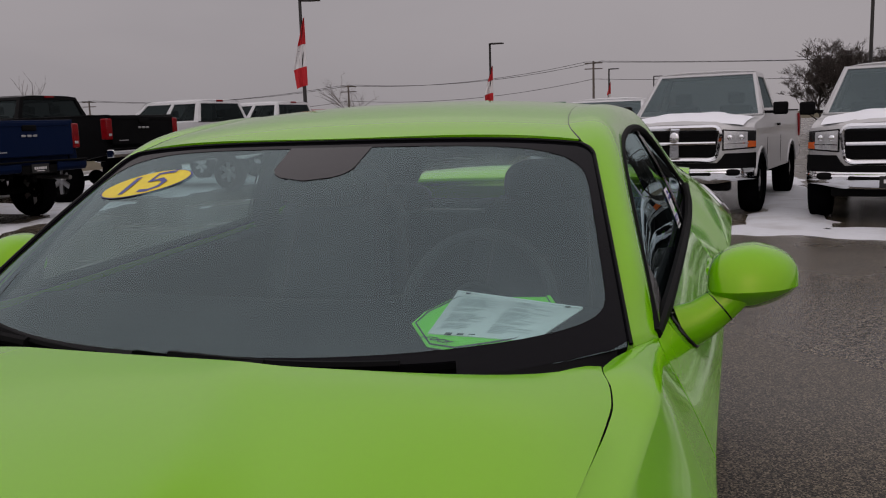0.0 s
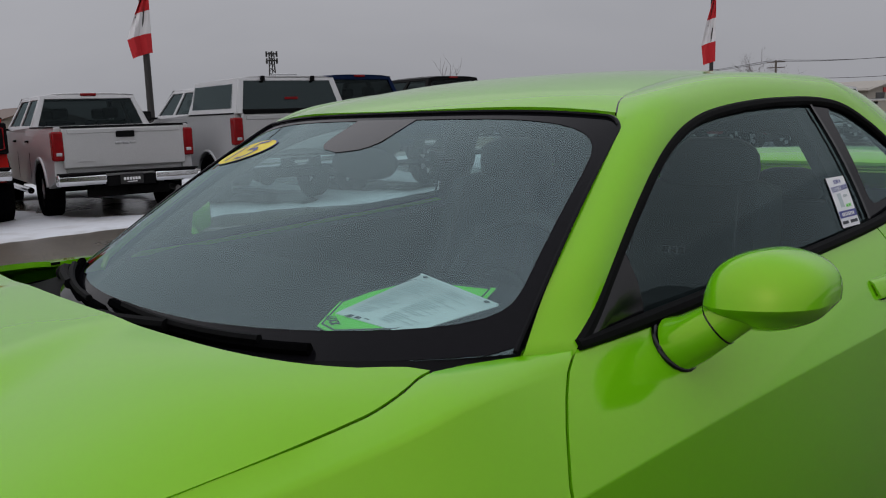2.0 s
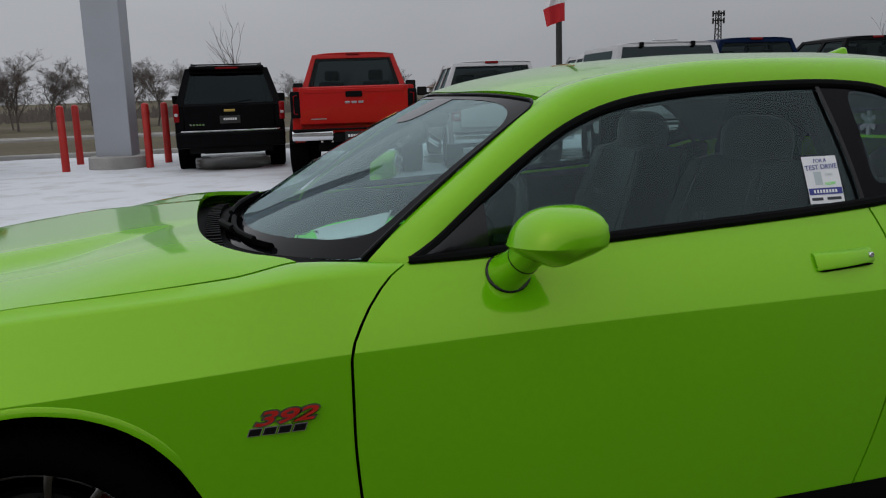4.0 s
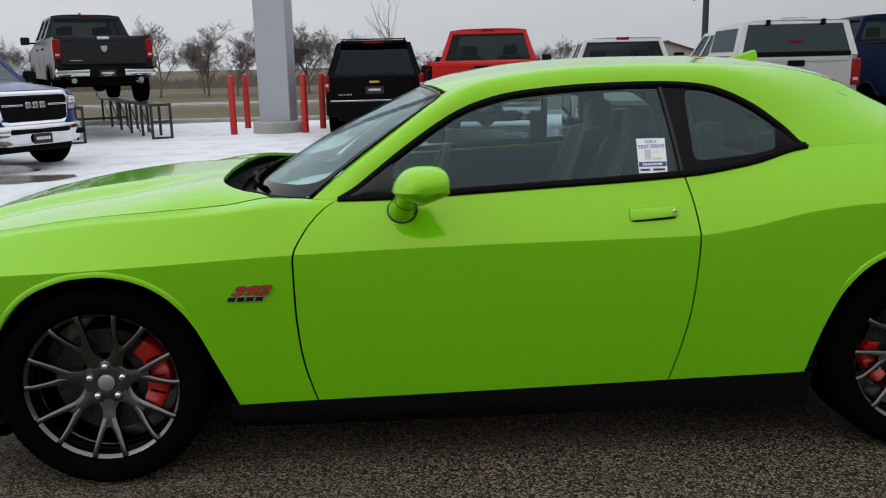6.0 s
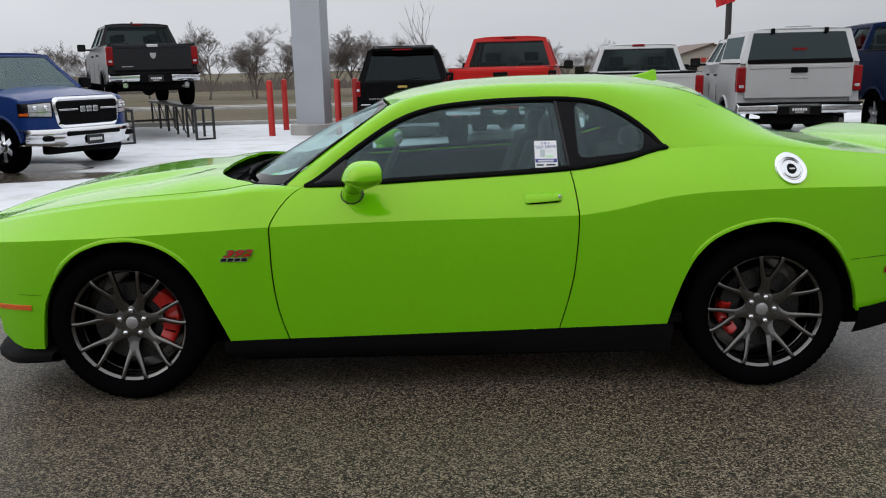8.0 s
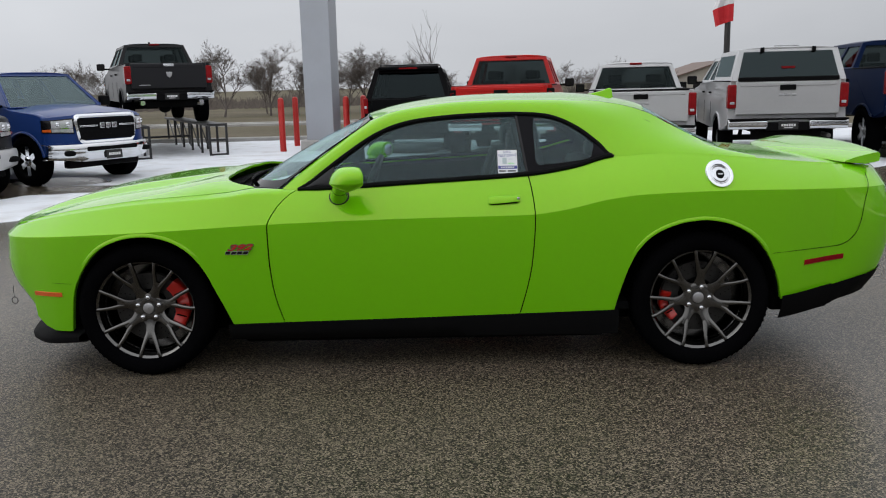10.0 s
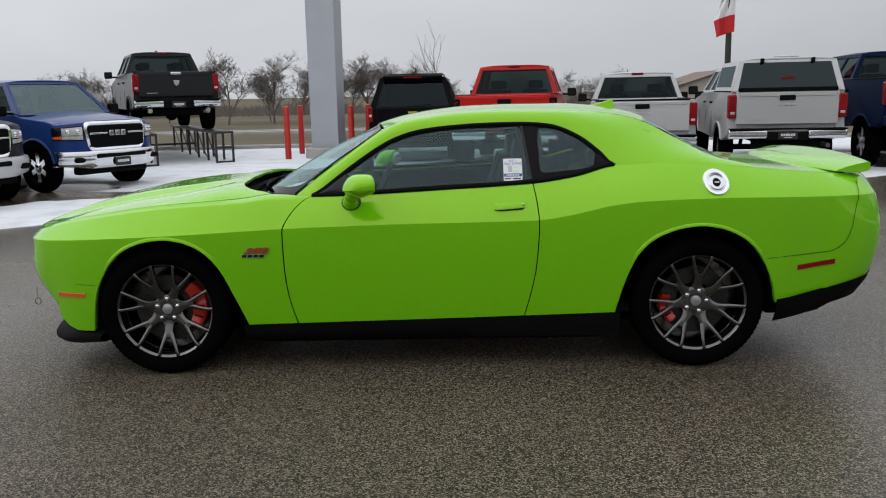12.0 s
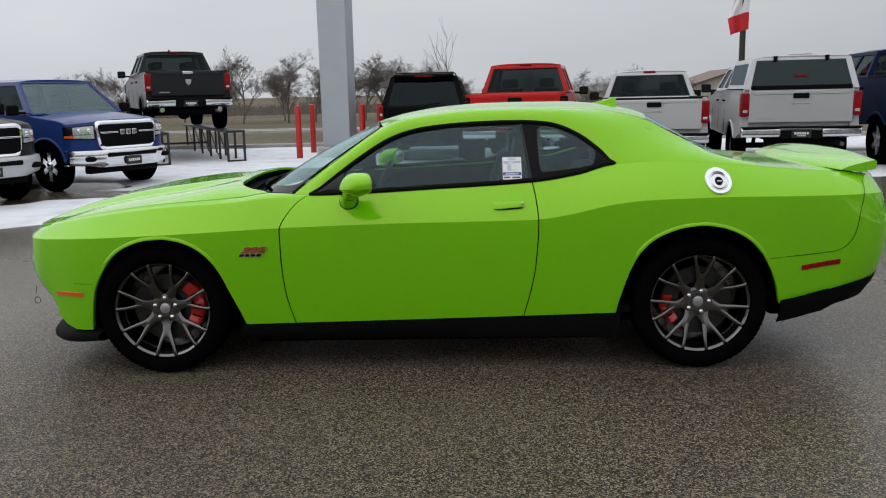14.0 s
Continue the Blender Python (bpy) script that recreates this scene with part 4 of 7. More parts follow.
# rear window, deck and spoiler
rows = []
for i in range(25):
    u = -1 + i / 12
    row = []
    for k in range(13):
        v = k / 12
        j = v * 1.0
        edge = [p for p in in_line if p.x >= 2.70]
        q = edge[min(len(edge) - 1, int(round(j * (len(edge) - 6))))]
        bow = 1 - abs(u) ** 2.2
        row.append((q.x + 0.055 * bow * (1 - 0.3 * v), q.y * -u * 0.995, q.z + 0.022 * bow + 0.004))
    rows.append(row)
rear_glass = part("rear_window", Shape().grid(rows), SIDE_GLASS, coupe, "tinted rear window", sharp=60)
rear_glass.visible_shadow = False
rows = []
for i in range(25):
    u = -1 + i / 12
    row = []
    for k in range(13):
        t = k / 12
        y = u * 0.797
        xe = 3.865 + 0.045 * (1 - u * u)
        xs = 3.10 + 0.13 * (1 - abs(u) ** 3)
        x = xs + (xe - xs) * t
        y = u * (top_half(x) - 0.002)
        row.append((x, y, top_z(x) + 0.016 * (1 - abs(u) ** 2.5)))
    rows.append(row)
part("deck_lid", Shape().grid(rows), PAINT, coupe, thick=0.012, sharp=60)
rows = []
for i in range(33):
    u = -1 + i / 16
    a = abs(u)
    drop = 0.030 * a**2.2
    x0 = 3.62 + 0.10 * a**2
    x1 = 3.922 - 0.022 * a**2
    y = 0.752 * u
    up = 1.140 - drop
    lo = top_z(3.7) + 0.010 * (1 - a**2)
    rows.append([(x0, y, lo + 0.006), (x0 + 0.004, y, lo + 0.013), (x0 + 0.05, y, lo + 0.35 * (up - lo) + 0.010), (x0 + 0.6 * (x1 - x0), y, lo + 0.78 * (up - lo)), (x1 - 0.030, y, up - 0.003), (x1 - 0.008, y, up), (x1 + 0.002, y, up - 0.008), (x1, y, up - 0.045), (x1 - 0.012, y, lo + 0.006), (x1 - 0.07, y, lo - 0.004)])
spoiler_shape = Shape().grid(rows)
for row in (rows[0], rows[-1]):
    spoiler_shape.add(row, [tuple(range(len(row)))])
part("spoiler", spoiler_shape, PAINT, coupe, "green boot-lid spoiler", sharp=50)
fin_pts = [(2.44, 0.0), (2.50, 0.014), (2.56, 0.036), (2.605, 0.060), (2.622, 0.062), (2.632, 0.0)]
fs = Shape().prism([(x, roof_mid(x) - 0.008 + h) for x, h in fin_pts], lambda a, b, c: (a, c * (1.0 - 0.7 * (b - roof_mid(a) + 0.008) / 0.062), b), -0.022, 0.022)
part("roof_antenna", fs, PAINT, coupe, "green shark-fin roof antenna", bevel=0.006)


# door mirrors
def door_mirror(sgn):
    rows = []
    for i in range(21):
        a = math.pi * (i / 20 - 0.5)
        row = []
        for k in range(56):
            b = 2 * math.pi * k / 56
            low = math.sin(b) < -1e-6
            e = 1.75 if low else 0.72
            nx = math.copysign(abs(math.cos(b)) ** e, math.cos(b)) * math.cos(a) ** 0.72
            nz = math.copysign(abs(math.sin(b)) ** (1.55 if low else 0.85), math.sin(b)) * math.cos(a) ** 0.60
            ny = math.copysign(abs(math.sin(a)) ** 0.9, math.sin(a))
            depth = 0.080 if nx < 0 else 0.102
            taper = 1 - 0.18 * max(0.0, -ny)
            x = 1.116 + 1.08 * depth * nx + 0.02 * (-ny) + 0.022 * max(0.0, nz)
            y = -0.996 + 0.092 * ny * (1 - 0.20 * max(0.0, -nz))
            row.append((min(x, 1.184 - 0.42 * (y + 0.996)), y, 1.034 + (0.050 if low else 0.083) * nz * taper - 0.004 * ny))
        rows.append(row)
    head = Shape().grid(rows, close=True)
    if sgn > 0:
        head = head.mirrored()
    ob = part("door_mirror", head, PAINT, coupe, "green door mirror on a stalk", sharp=32)
    foot = [(1.060, -0.858, 0.951), (1.062, -0.893, 0.968), (1.074, -0.932, 0.997), (1.09, -0.960, 1.025)]
    st = Shape().tube(foot, [0.048, 0.042, 0.037, 0.038], 24)
    rg = Shape().tube([Vector((1.061 + 0.0485 * math.cos(2 * math.pi * k / 24), side_point(1.06, 0.951 + 0.037 * math.sin(2 * math.pi * k / 24))[1] - 0.001, 0.951 + 0.037 * math.sin(2 * math.pi * k / 24))) for k in range(25)], 0.0055, 8, caps=False)
    jn = Shape().tube([(1.0725, -0.9275, 0.9930), (1.0732, -0.9295, 0.9948)], 0.0382, 24)
    gl = Shape().lathe([(0.001, 0.0040), (0.9, 0.0040), (0.97, 0.0025), (1.0, -0.002)], lambda a, b, h: (1.184 + 0.387 * 0.066 * a + 0.922 * h, -0.996 - 0.922 * 0.066 * a + 0.387 * h, 1.057 + 0.043 * b), 32)
    for nm, sh, mt in (("stalk", st, PAINT), ("base_gasket", rg, GLOSS_BLACK), ("stalk_joint", jn, GLOSS_BLACK), ("mirror_glass", gl, CHROME)):
        part(nm, sh if sgn < 0 else sh.mirrored(), mt, ob)


door_mirror(-1)
door_mirror(1)


# door handles, fuel cap, markers, badges
def handle(sgn):
    yo = lambda x, z: -side_point(x, z)[1]
    rows = []
    for i in range(13):
        t = i / 12
        x = 1.838 + 0.165 * t
        proud = 0.020 * math.sin(math.pi * min(1, max(0, 0.08 + 0.84 * t))) ** 0.5
        h = 0.019 * (1 - 0.2 * t)
        zc = 0.920 + 0.008 * t
        rows.append([(x, -yo(x, zc + f * h) - proud + d, zc + f * h) for f, d in ((1.0, 0.016), (1.0, 0.004), (0.7, 0.0), (-0.7, 0.0), (-1.0, 0.003), (-1.0, 0.016))])
    grip = Shape().grid(rows)
    lock = Shape().lathe([(0.001, 0.018), (0.006, 0.018), (0.0075, 0.016), (0.0075, 0.004)], lambda a, b, h: (1.992 + a, -yo(1.995, 0.925) - h, 0.928 + b), 18)
    ob = part("door_handle", grip if sgn < 0 else grip.mirrored(), PAINT, coupe, thick=0.006, sharp=50)
    # near-black tube below the grip draws the shade in its gap
    shade = Shape().tube([(1.846 + 0.150 * k / 10, -yo(1.846 + 0.150 * k / 10, 0.90) - 0.004, 0.8975 + 0.010 * k / 10) for k in range(11)], [0.001] + [0.0030] * 9 + [0.001], 6)
    part("handle_gap_shade", shade if sgn < 0 else shade.mirrored(), DARK, ob)
    part("lock_cylinder", lock if sgn < 0 else lock.mirrored(), CHROME, ob)


handle(-1)
handle(1)


def fuel_put(a, b, h):
    a, b = 0.95 * a, 0.86 * b
    return (3.022 + a, side_point(3.022 + a, 1.031 + b)[1] - h, 1.031 + b)


cap = part("fuel_filler", Shape().lathe([(0.052, 0.006), (0.054, 0.013), (0.058, 0.015), (0.070, 0.013), (0.075, 0.002)], fuel_put, 40), CHROME, coupe, "round polished fuel filler door")
part("filler_face", Shape().lathe([(0.001, 0.010), (0.030, 0.010), (0.044, 0.007), (0.053, 0.006)], fuel_put, 40), BRUSHED, cap, "brushed filler face")
for a0, a1, r in ((205, 335, 0.043), (30, 150, 0.043)):
    part("grip_groove", Shape().tube([fuel_put(r * math.cos(radians(a0 + (a1 - a0) * k / 14)), r * math.sin(radians(a0 + (a1 - a0) * k / 14)), 0.0095) for k in range(15)], [0.0006 + 0.0030 * math.sin(math.pi * k / 14) for k in range(15)], 6), STEEL, cap)
part("badge_script", Shape().add([fuel_put(x, zz, 0.0168) for x, zz in ((-0.013, -0.0035), (0.013, -0.0035), (0.013, 0.0035), (-0.013, 0.0035))], [(0, 1, 2, 3)]), RIM_SILVER, cap)
part("centre_badge", Shape().lathe([(0.001, 0.016), (0.021, 0.016), (0.023, 0.006)], fuel_put, 28), BLACK, cap)


def marker(x0, x1, z0, z1, rise, mat_in, name, label):
    s = Shape()
    rows = []
    for i in range(9):
        t = i / 8
        x = x0 + (x1 - x0) * t
        zz = rise * t
        y = lambda z: side_point(x, z)[1] if -0.62 <= x <= 3.62 else side_point(3.62, z)[1] * float(np.interp(x, [q.x for q in TAIL], [q.y for q in TAIL]))
        rows.append([(x, y(z0 + zz) + 0.004, z0 + zz - 0.001), (x, y(z0 + zz) - 0.005, z0 + zz + 0.002), (x, y(z1 + zz) - 0.005, z1 + zz - 0.002), (x, y(z1 + zz) + 0.004, z1 + zz + 0.001)])
    s.grid(rows)
    part(name, s, mat_in, coupe, label)
    part(name, s.mirrored(), mat_in, coupe, label)


marker(-0.605, -0.435, 0.450, 0.476, -0.003, AMBER, "front_side_marker", "amber side marker lamp")
marker(3.476, 3.690, 0.541, 0.570, 0.026, REDLENS, "rear_side_marker", "red side marker lamp")
bm_ = Matrix.Translation((0.535, side_point(0.52, 0.70)[1] - 0.003, 0.703)) @ Matrix.Rotation(radians(90), 4, "X") @ Matrix.Rotation(radians(1.5), 4, "Z")
badge = lettering("engine_badge", "392", 0.066, bm_ @ Matrix.Diagonal((1.28, 0.62, 1, 1)), CALIPER, coupe, 0.0032, 0.40, 0.0012)
tagged(badge, "red engine-size badge on the front fender")
lettering("badge_edge", "392", 0.066, bm_ @ Matrix.Diagonal((1.28, 0.62, 1, 1)), STEEL, badge, 0.0022, 0.40, 0.0042)
lean = Matrix(((1, 0.40, 0, 0), (0, 1, 0, 0), (0, 0, 1, 0), (0, 0, 0, 1)))
bar_place = Matrix.Translation((0.522, side_point(0.52, 0.68)[1] - 0.001, 0.676)) @ Matrix.Rotation(radians(91.5), 4, "X") @ lean
for k in range(4):
    edge = part("badge_bar", Shape().box((-0.0600 + k * 0.031, -0.0090, 0), (-0.0600 + k * 0.031 + 0.0275, 0.0090, 0.0035), bar_place), CHROME, coupe)
    part("bar_face", Shape().box((-0.0582 + k * 0.031, -0.0072, 0.0030), (-0.0582 + k * 0.031 + 0.0239, 0.0072, 0.0050), bar_place), GLOSS_BLACK, edge)
seamline = [Vector(side_point(x, z)) + Vector((0, -0.001, 0)) for x, z in ((3.305, 0.616), (3.45, 0.626), (3.55, 0.632), (3.617, 0.637))]
part("bumper_seam", Shape().tube(spline(seamline, 4), 0.0014, 5), DARK, coupe)
part("bumper_seam", Shape().tube(spline([Vector(side_point(x, z)) + Vector((0, -0.0005, 0)) for x, z in ((-0.485, 0.526), (-0.45, 0.5245), (-0.41, 0.5225), (-0.375, 0.521))], 4), 0.0008, 5), DARK, coupe)
corner = []
for x, z in ((3.617, 0.637), (3.66, 0.643), (3.707, 0.666), (3.744, 0.71), (3.765, 0.78), (3.778, 0.865), (3.795, 0.95), (3.81, 1.01)):
    q = min(TAIL, key=lambda w: abs(w.x - tail_in(z) * smooth((w.x - 3.62) / 0.16) - x))
    corner.append((x + 0.002, side_point(3.62, z)[1] * q.y - 0.001, z))
part("bumper_seam", Shape().tube(spline(corner, 4), 0.0014, 5), DARK, coupe)


# ---- wheels: seven forked spokes, drilled disc, red caliper ----
def car_wheel(cx, cy, sgn, turn, caliper_angle, span, reach):
    hub = thing("wheel", "", "", Matrix.Translation((cx, cy, 0.364)))
    hub.parent = coupe
    hub["label"] = "dark alloy wheel with forked spokes and a low-profile tyre"
    put = lambda a, b, h: (a, sgn * h, b)
    tyre = [(0.268, 0.02), (0.272, 0.035), (0.290, 0.044), (0.318, 0.050), (0.340, 0.044), (0.352, 0.030), (0.361, 0.012), (0.364, -0.02), (0.364, -0.20), (0.356, -0.235), (0.335, -0.25), (0.268, -0.235)]
    part("tyre", Shape().lathe(tyre, put, 72), RUBBER, hub, sharp=60)
    tread = Shape()
    for k in range(72):
        a = 2 * math.pi * k / 72
        m = Matrix.Rotation(a, 4, "Y")
        tread.box((-0.005, -0.03 if sgn > 0 else -0.018, 0.350), (0.005, 0.018 if sgn > 0 else 0.03, 0.3620), m)
    part("tread", tread, RUBBER, hub)["kind"] = "stuff"
    barrel = [(0.268, 0.03), (0.272, 0.026), (0.266, 0.018), (0.256, 0.012), (0.250, -0.01), (0.246, -0.05), (0.244, -0.20), (0.10, -0.21)]
    part("rim", Shape().lathe(barrel[:4], put, 64), RIM, hub, sharp=50)
    part("rim_barrel", Shape().lathe([(0.256, 0.012), (0.250, -0.012), (0.2455, -0.018), (0.2455, -0.05)], put, 64), RIM, hub, sharp=40)
    part("rim_barrel", Shape().lathe([(0.2455, -0.05), (0.239, -0.058), (0.237, -0.085), (0.241, -0.09), (0.240, -0.13), (0.244, -0.20), (0.10, -0.21)], put, 64), RIM, hub, sharp=40)
    sp = Shape()
    for k in range(7):
        a = 2 * math.pi * k / 7 + turn
        ca, sa = math.cos(a), math.sin(a)

        def spoke_put(r, off, h):
            return (r * ca - off * sa, sgn * h, r * sa + off * ca)

        def bar(points):
            rows = []
            for r, off, wid, h in points:
                h = 0.0235 - 1.5 * (0.0235 - h)
                rows.append([spoke_put(r, off - wid, h - 0.024), spoke_put(r, off - wid, h - 0.004), spoke_put(r, off - wid * 0.45, h), spoke_put(r, off + wid * 0.45, h), spoke_put(r, off + wid, h - 0.004), spoke_put(r, off + wid, h - 0.024)])
            sp.grid(rows, close=True)

        bar([(0.050, 0, 0.036, -0.011), (0.074, 0, 0.0355, -0.0085), (0.085, 0, 0.0285, -0.0065), (0.097, 0, 0.0240, -0.0045), (0.112, 0, 0.0218, -0.0015), (0.130, 0, 0.0222, 0.0015), (0.146, 0, 0.0245, 0.0040), (0.160, 0, 0.0225, 0.0058)])
        for e in (-1, 1):
            bar([(0.128, e * 0.0095, 0.0125, 0.0010), (0.150, e * 0.0165, 0.0128, 0.0060), (0.175, e * 0.0270, 0.0108, 0.0115), (0.205, e * 0.0380, 0.0092, 0.0175), (0.235, e * 0.0470, 0.0084, 0.0235), (0.255, e * 0.0520, 0.0090, 0.0245), (0.266, e * 0.0540, 0.0105, 0.0235)])
    sp.lathe([(0.086, -0.05), (0.083, -0.030), (0.076, -0.0250), (0.034, -0.0290), (0.032, -0.042)], put, 40)
    part("spokes", sp, RIM, hub, "dark gunmetal forked spokes", sharp=45)
    part("centre_cap", Shape().lathe([(0.001, -0.0165), (0.020, -0.0170), (0.029, -0.020), (0.032, -0.036)], put, 32), RIM_SILVER, hub)
    for k in range(5):
        a = 2 * math.pi * k / 5 + (0.02 if cx else math.pi / 2)
        nut = Shape().lathe([(0.001, -0.013), (0.006, -0.0135), (0.0105, -0.016), (0.0130, -0.021), (0.0135, -0.031)], lambda p, q, h, a=a: (0.0600 * math.cos(a) + p, sgn * h, 0.0600 * math.sin(a) + q), 16)
        part("lug_nut", nut, CHROME, hub)
    disc = part("brake_disc", Shape().lathe([(0.09, -0.075), (0.10, -0.062), (0.188, -0.062), (0.190, -0.068), (0.190, -0.09), (0.09, -0.095)], put, 56), DISC, hub)
    holes = Shape()
    for k in range(20):
        for r in (0.13, 0.155, 0.175):
            a = 2 * math.pi * (k + r * 9) / 20
            holes.disc(lambda p, q, h, a=a, r=r: (r * math.cos(a) + p, sgn * h, r * math.sin(a) + q), 0.0035, -0.0612, 6)
    part("vent_holes", holes, DARK, disc)["kind"] = "stuff"
    cal = Shape()
    rows = []
    for i in range(31):
        u = i / 30 - 0.5
        a = caliper_angle + u * span
        bulge = 0.008 * math.cos(u * 12.6)
        r0, r1 = 0.135 + 0.012 * abs(u), reach - 0.018 * (2 * u) ** 2 + 0.004 * math.cos(u * 12.6)
        rows.append([(r * math.cos(a), sgn * h, r * math.sin(a)) for r, h in ((r0, -0.060), (r0, -0.048 + bulge), (0.35 * r0 + 0.65 * r1, -0.039 + bulge), (r1, -0.046 + bulge), (r1 + 0.006, -0.06), (r1, -0.12))])
    cal.grid(rows)
    cal = part("brake_caliper", cal, CALIPER, hub, "red brake caliper", thick=0.008, sharp=50)
    for u in (-0.25, 0.0, 0.25):
        a = caliper_angle + u * span
        part("piston_groove", Shape().tube([(r * math.cos(a), -0.0 + sgn * (-0.0375 - 0.008 * (1 - math.cos(u * 12.6)) * 0.5 if u else -0.0315), r * math.sin(a)) for r in (0.150, 0.170, reach - 0.012)], 0.0035, 6), DARK, cal)
    part("hub_carrier", Shape().lathe([(0.001, -0.05), (0.085, -0.06), (0.095, -0.12)], put, 24), DARK, hub)
    return hub


for cx, cal_a, span, reach in ((0.0, 0.08, 1.45, 0.214), (2.951, math.pi + 0.27, 0.95, 0.196)):
    for sgn in (-1, 1):
        car_wheel(cx, sgn * 0.862, sgn, 0.594 if cx else 0.2244, cal_a, span, reach)


# ---- cabin ----
def bucket_seat(cx, cy):
    seat = new("seat")
    seat.parent = coupe
    seat.location = (cx, cy, 0)
    tagged(seat, "dark leather bucket seat with light stitching")

    def slab(rows_):
        return Shape().grid(rows_)
    back = []
    for i in range(9):
        t = i / 8
        x, z = 0.30 + 0.22 * t, 0.50 + 0.62 * t
        w = 0.265 - 0.06 * t**2
        back.append([(x + 0.13, -w * 0.9, z), (x + 0.02, -w, z), (x - 0.055, -w * 0.96, z), (x - 0.045, -w * 0.72, z), (x - 0.02, -w * 0.5, z), (x - 0.02, w * 0.5, z), (x - 0.045, w * 0.72, z), (x - 0.055, w * 0.96, z), (x + 0.02, w, z), (x + 0.13, w * 0.9, z)])
    top = [(p[0] * 0 + 0.56, p[1] * 0.7, 1.145) for p in back[-1]]
    part("backrest", slab(back + [top]).grid([back[-1], top]), LEATHER, seat, sharp=70)
    part("headrest", Shape().ball((0.57, 0, 1.175), (0.06, 0.15, 0.085), 20, 12, 0.7), LEATHER, seat)
    cush = []
    for i in range(9):
        t = i / 8
        x = -0.22 + 0.55 * t
        z = 0.56 - 0.06 * t
        cush.append([(x, -0.26, z - 0.16), (x, -0.26, z + 0.03), (x, -0.19, z + 0.035), (x, -0.12, z), (x, 0.12, z), (x, 0.19, z + 0.035), (x, 0.26, z + 0.03), (x, 0.26, z - 0.16)])
    part("cushion", slab(cush), LEATHER, seat, sharp=70)
    st = Shape()
    for w in (-0.70, 0.70):
        st.tube([(0.30 + 0.22 * t / 8 - 0.047, w * (0.265 - 0.06 * (t / 8) ** 2), 0.50 + 0.62 * t / 8) for t in range(9)], 0.0035, 5)
    part("seam_piping", st, STITCH, seat)


for cy in (-0.37, 0.37):
    bucket_seat(1.45, cy)
rows = []
for i in range(21):
    u = -1 + i / 10
    y = 0.76 * u
    lump = 0.035 * math.exp(-((y + 0.37) / 0.2) ** 2)
    rows.append([(0.52 + 0.22 * abs(u) ** 2.5, y, 0.93), (0.74 + 0.06 * abs(u) ** 2, y, 0.965), (0.98, y, 0.99 + lump), (1.06, y, 0.98 + lump), (1.10, y, 0.90), (1.06, y, 0.72), (0.95, y, 0.55)])
part("dashboard", Shape().grid(rows), CABIN, coupe, sharp=60)
wheel_rim = []
wc, wa = Vector((1.17, -0.37, 0.945)), radians(24)
for k in range(33):
    a = 2 * math.pi * k / 32
    wheel_rim.append(wc + Vector((0.185 * math.sin(a) * math.sin(wa) * 1.0, 0.185 * math.cos(a), 0.185 * math.sin(a) * math.cos(wa))))
sw = part("steering_wheel", Shape().tube(wheel_rim, 0.0155, 10, caps=False), LEATHER, coupe)
hubs = Shape().ball(wc - Vector((0.02, 0, 0)), (0.035, 0.075, 0.07), 16, 10)
for a in (0.1, math.pi - 0.1, -math.pi / 2):
    hubs.tube([wc, wc + Vector((0.17 * math.sin(a) * math.sin(wa), 0.17 * math.cos(a), 0.17 * math.sin(a) * math.cos(wa)))], 0.018, 8)
part("wheel_spoke", hubs, CABIN, sw)
s = Shape().box((2.15, -0.66, 0.48), (2.48, 0.66, 0.62))
s.box((2.42, -0.68, 0.55), (2.60, 0.68, 1.04))
part("rear_bench", s, LEATHER, coupe, bevel=0.05, segments=3)
for cy in (-0.36, 0.36):
    part("rear_headrest", Shape().ball((2.56, cy, 1.08), (0.05, 0.12, 0.06), 16, 10, 0.75), LEATHER, coupe)
s = Shape().box((2.55, -0.66, 0.98), (3.12, 0.66, 1.03))
part("parcel_shelf", s, CABIN, coupe, bevel=0.01)
s = Shape().box((0.60, -0.80, 0.30), (2.60, 0.80, 0.34))
part("cabin_floor", s, CABIN, coupe)
s = Shape().box((0.95, -0.12, 0.34), (1.95, 0.12, 0.66))
part("centre_console", s, CABIN, coupe, bevel=0.03)
liner = Shape().grid([[(p.x + 0.02, -(-p.y) * q * 1.12, p.z - 0.035 + (roof_mid(p.x) - p.z) * (1 - q * q) - 0.02 * q * q) for q in (-1, -0.6, -0.2, 0.2, 0.6, 1)] for p in seam])
part("headliner", liner, CABIN, coupe, thick=0.01)
for sgn in (-1, 1):
    pn = Shape().grid([[(x, sgn * (top_half(x) - 0.045), top_z(x) - 0.012), (x, sgn * (top_half(x) - 0.075), top_z(x) - 0.03), (x, sgn * (top_half(x) - 0.06), 0.8), (x, sgn * (top_half(x) - 0.07), 0.4)] for x in np.linspace(0.80, 2.52, 26)])
    part("door_card", pn, CABIN, coupe)
    bpl = Shape().grid([[window_point(pillar_x(k / 8) + dx, k / 8, 0.05) for k in range(9)] for dx in (-0.03, 0.10)])
    part("inner_pillar", bpl if sgn < 0 else bpl.mirrored(), CABIN, coupe, thick=0.03)
    ct = Shape().grid([[(2.48 + 0.28 * k / 6, sgn * (0.60 - 0.20 * k / 6 - 0.10 * max(0, z - 1.1) / 0.2), z - 0.04 * k / 6 * (z > 1.2)) for z in (1.0, 1.1, 1.2, 1.30)] for k in range(7)])
    part("pillar_lining", ct, CABIN, coupe, thick=0.012)
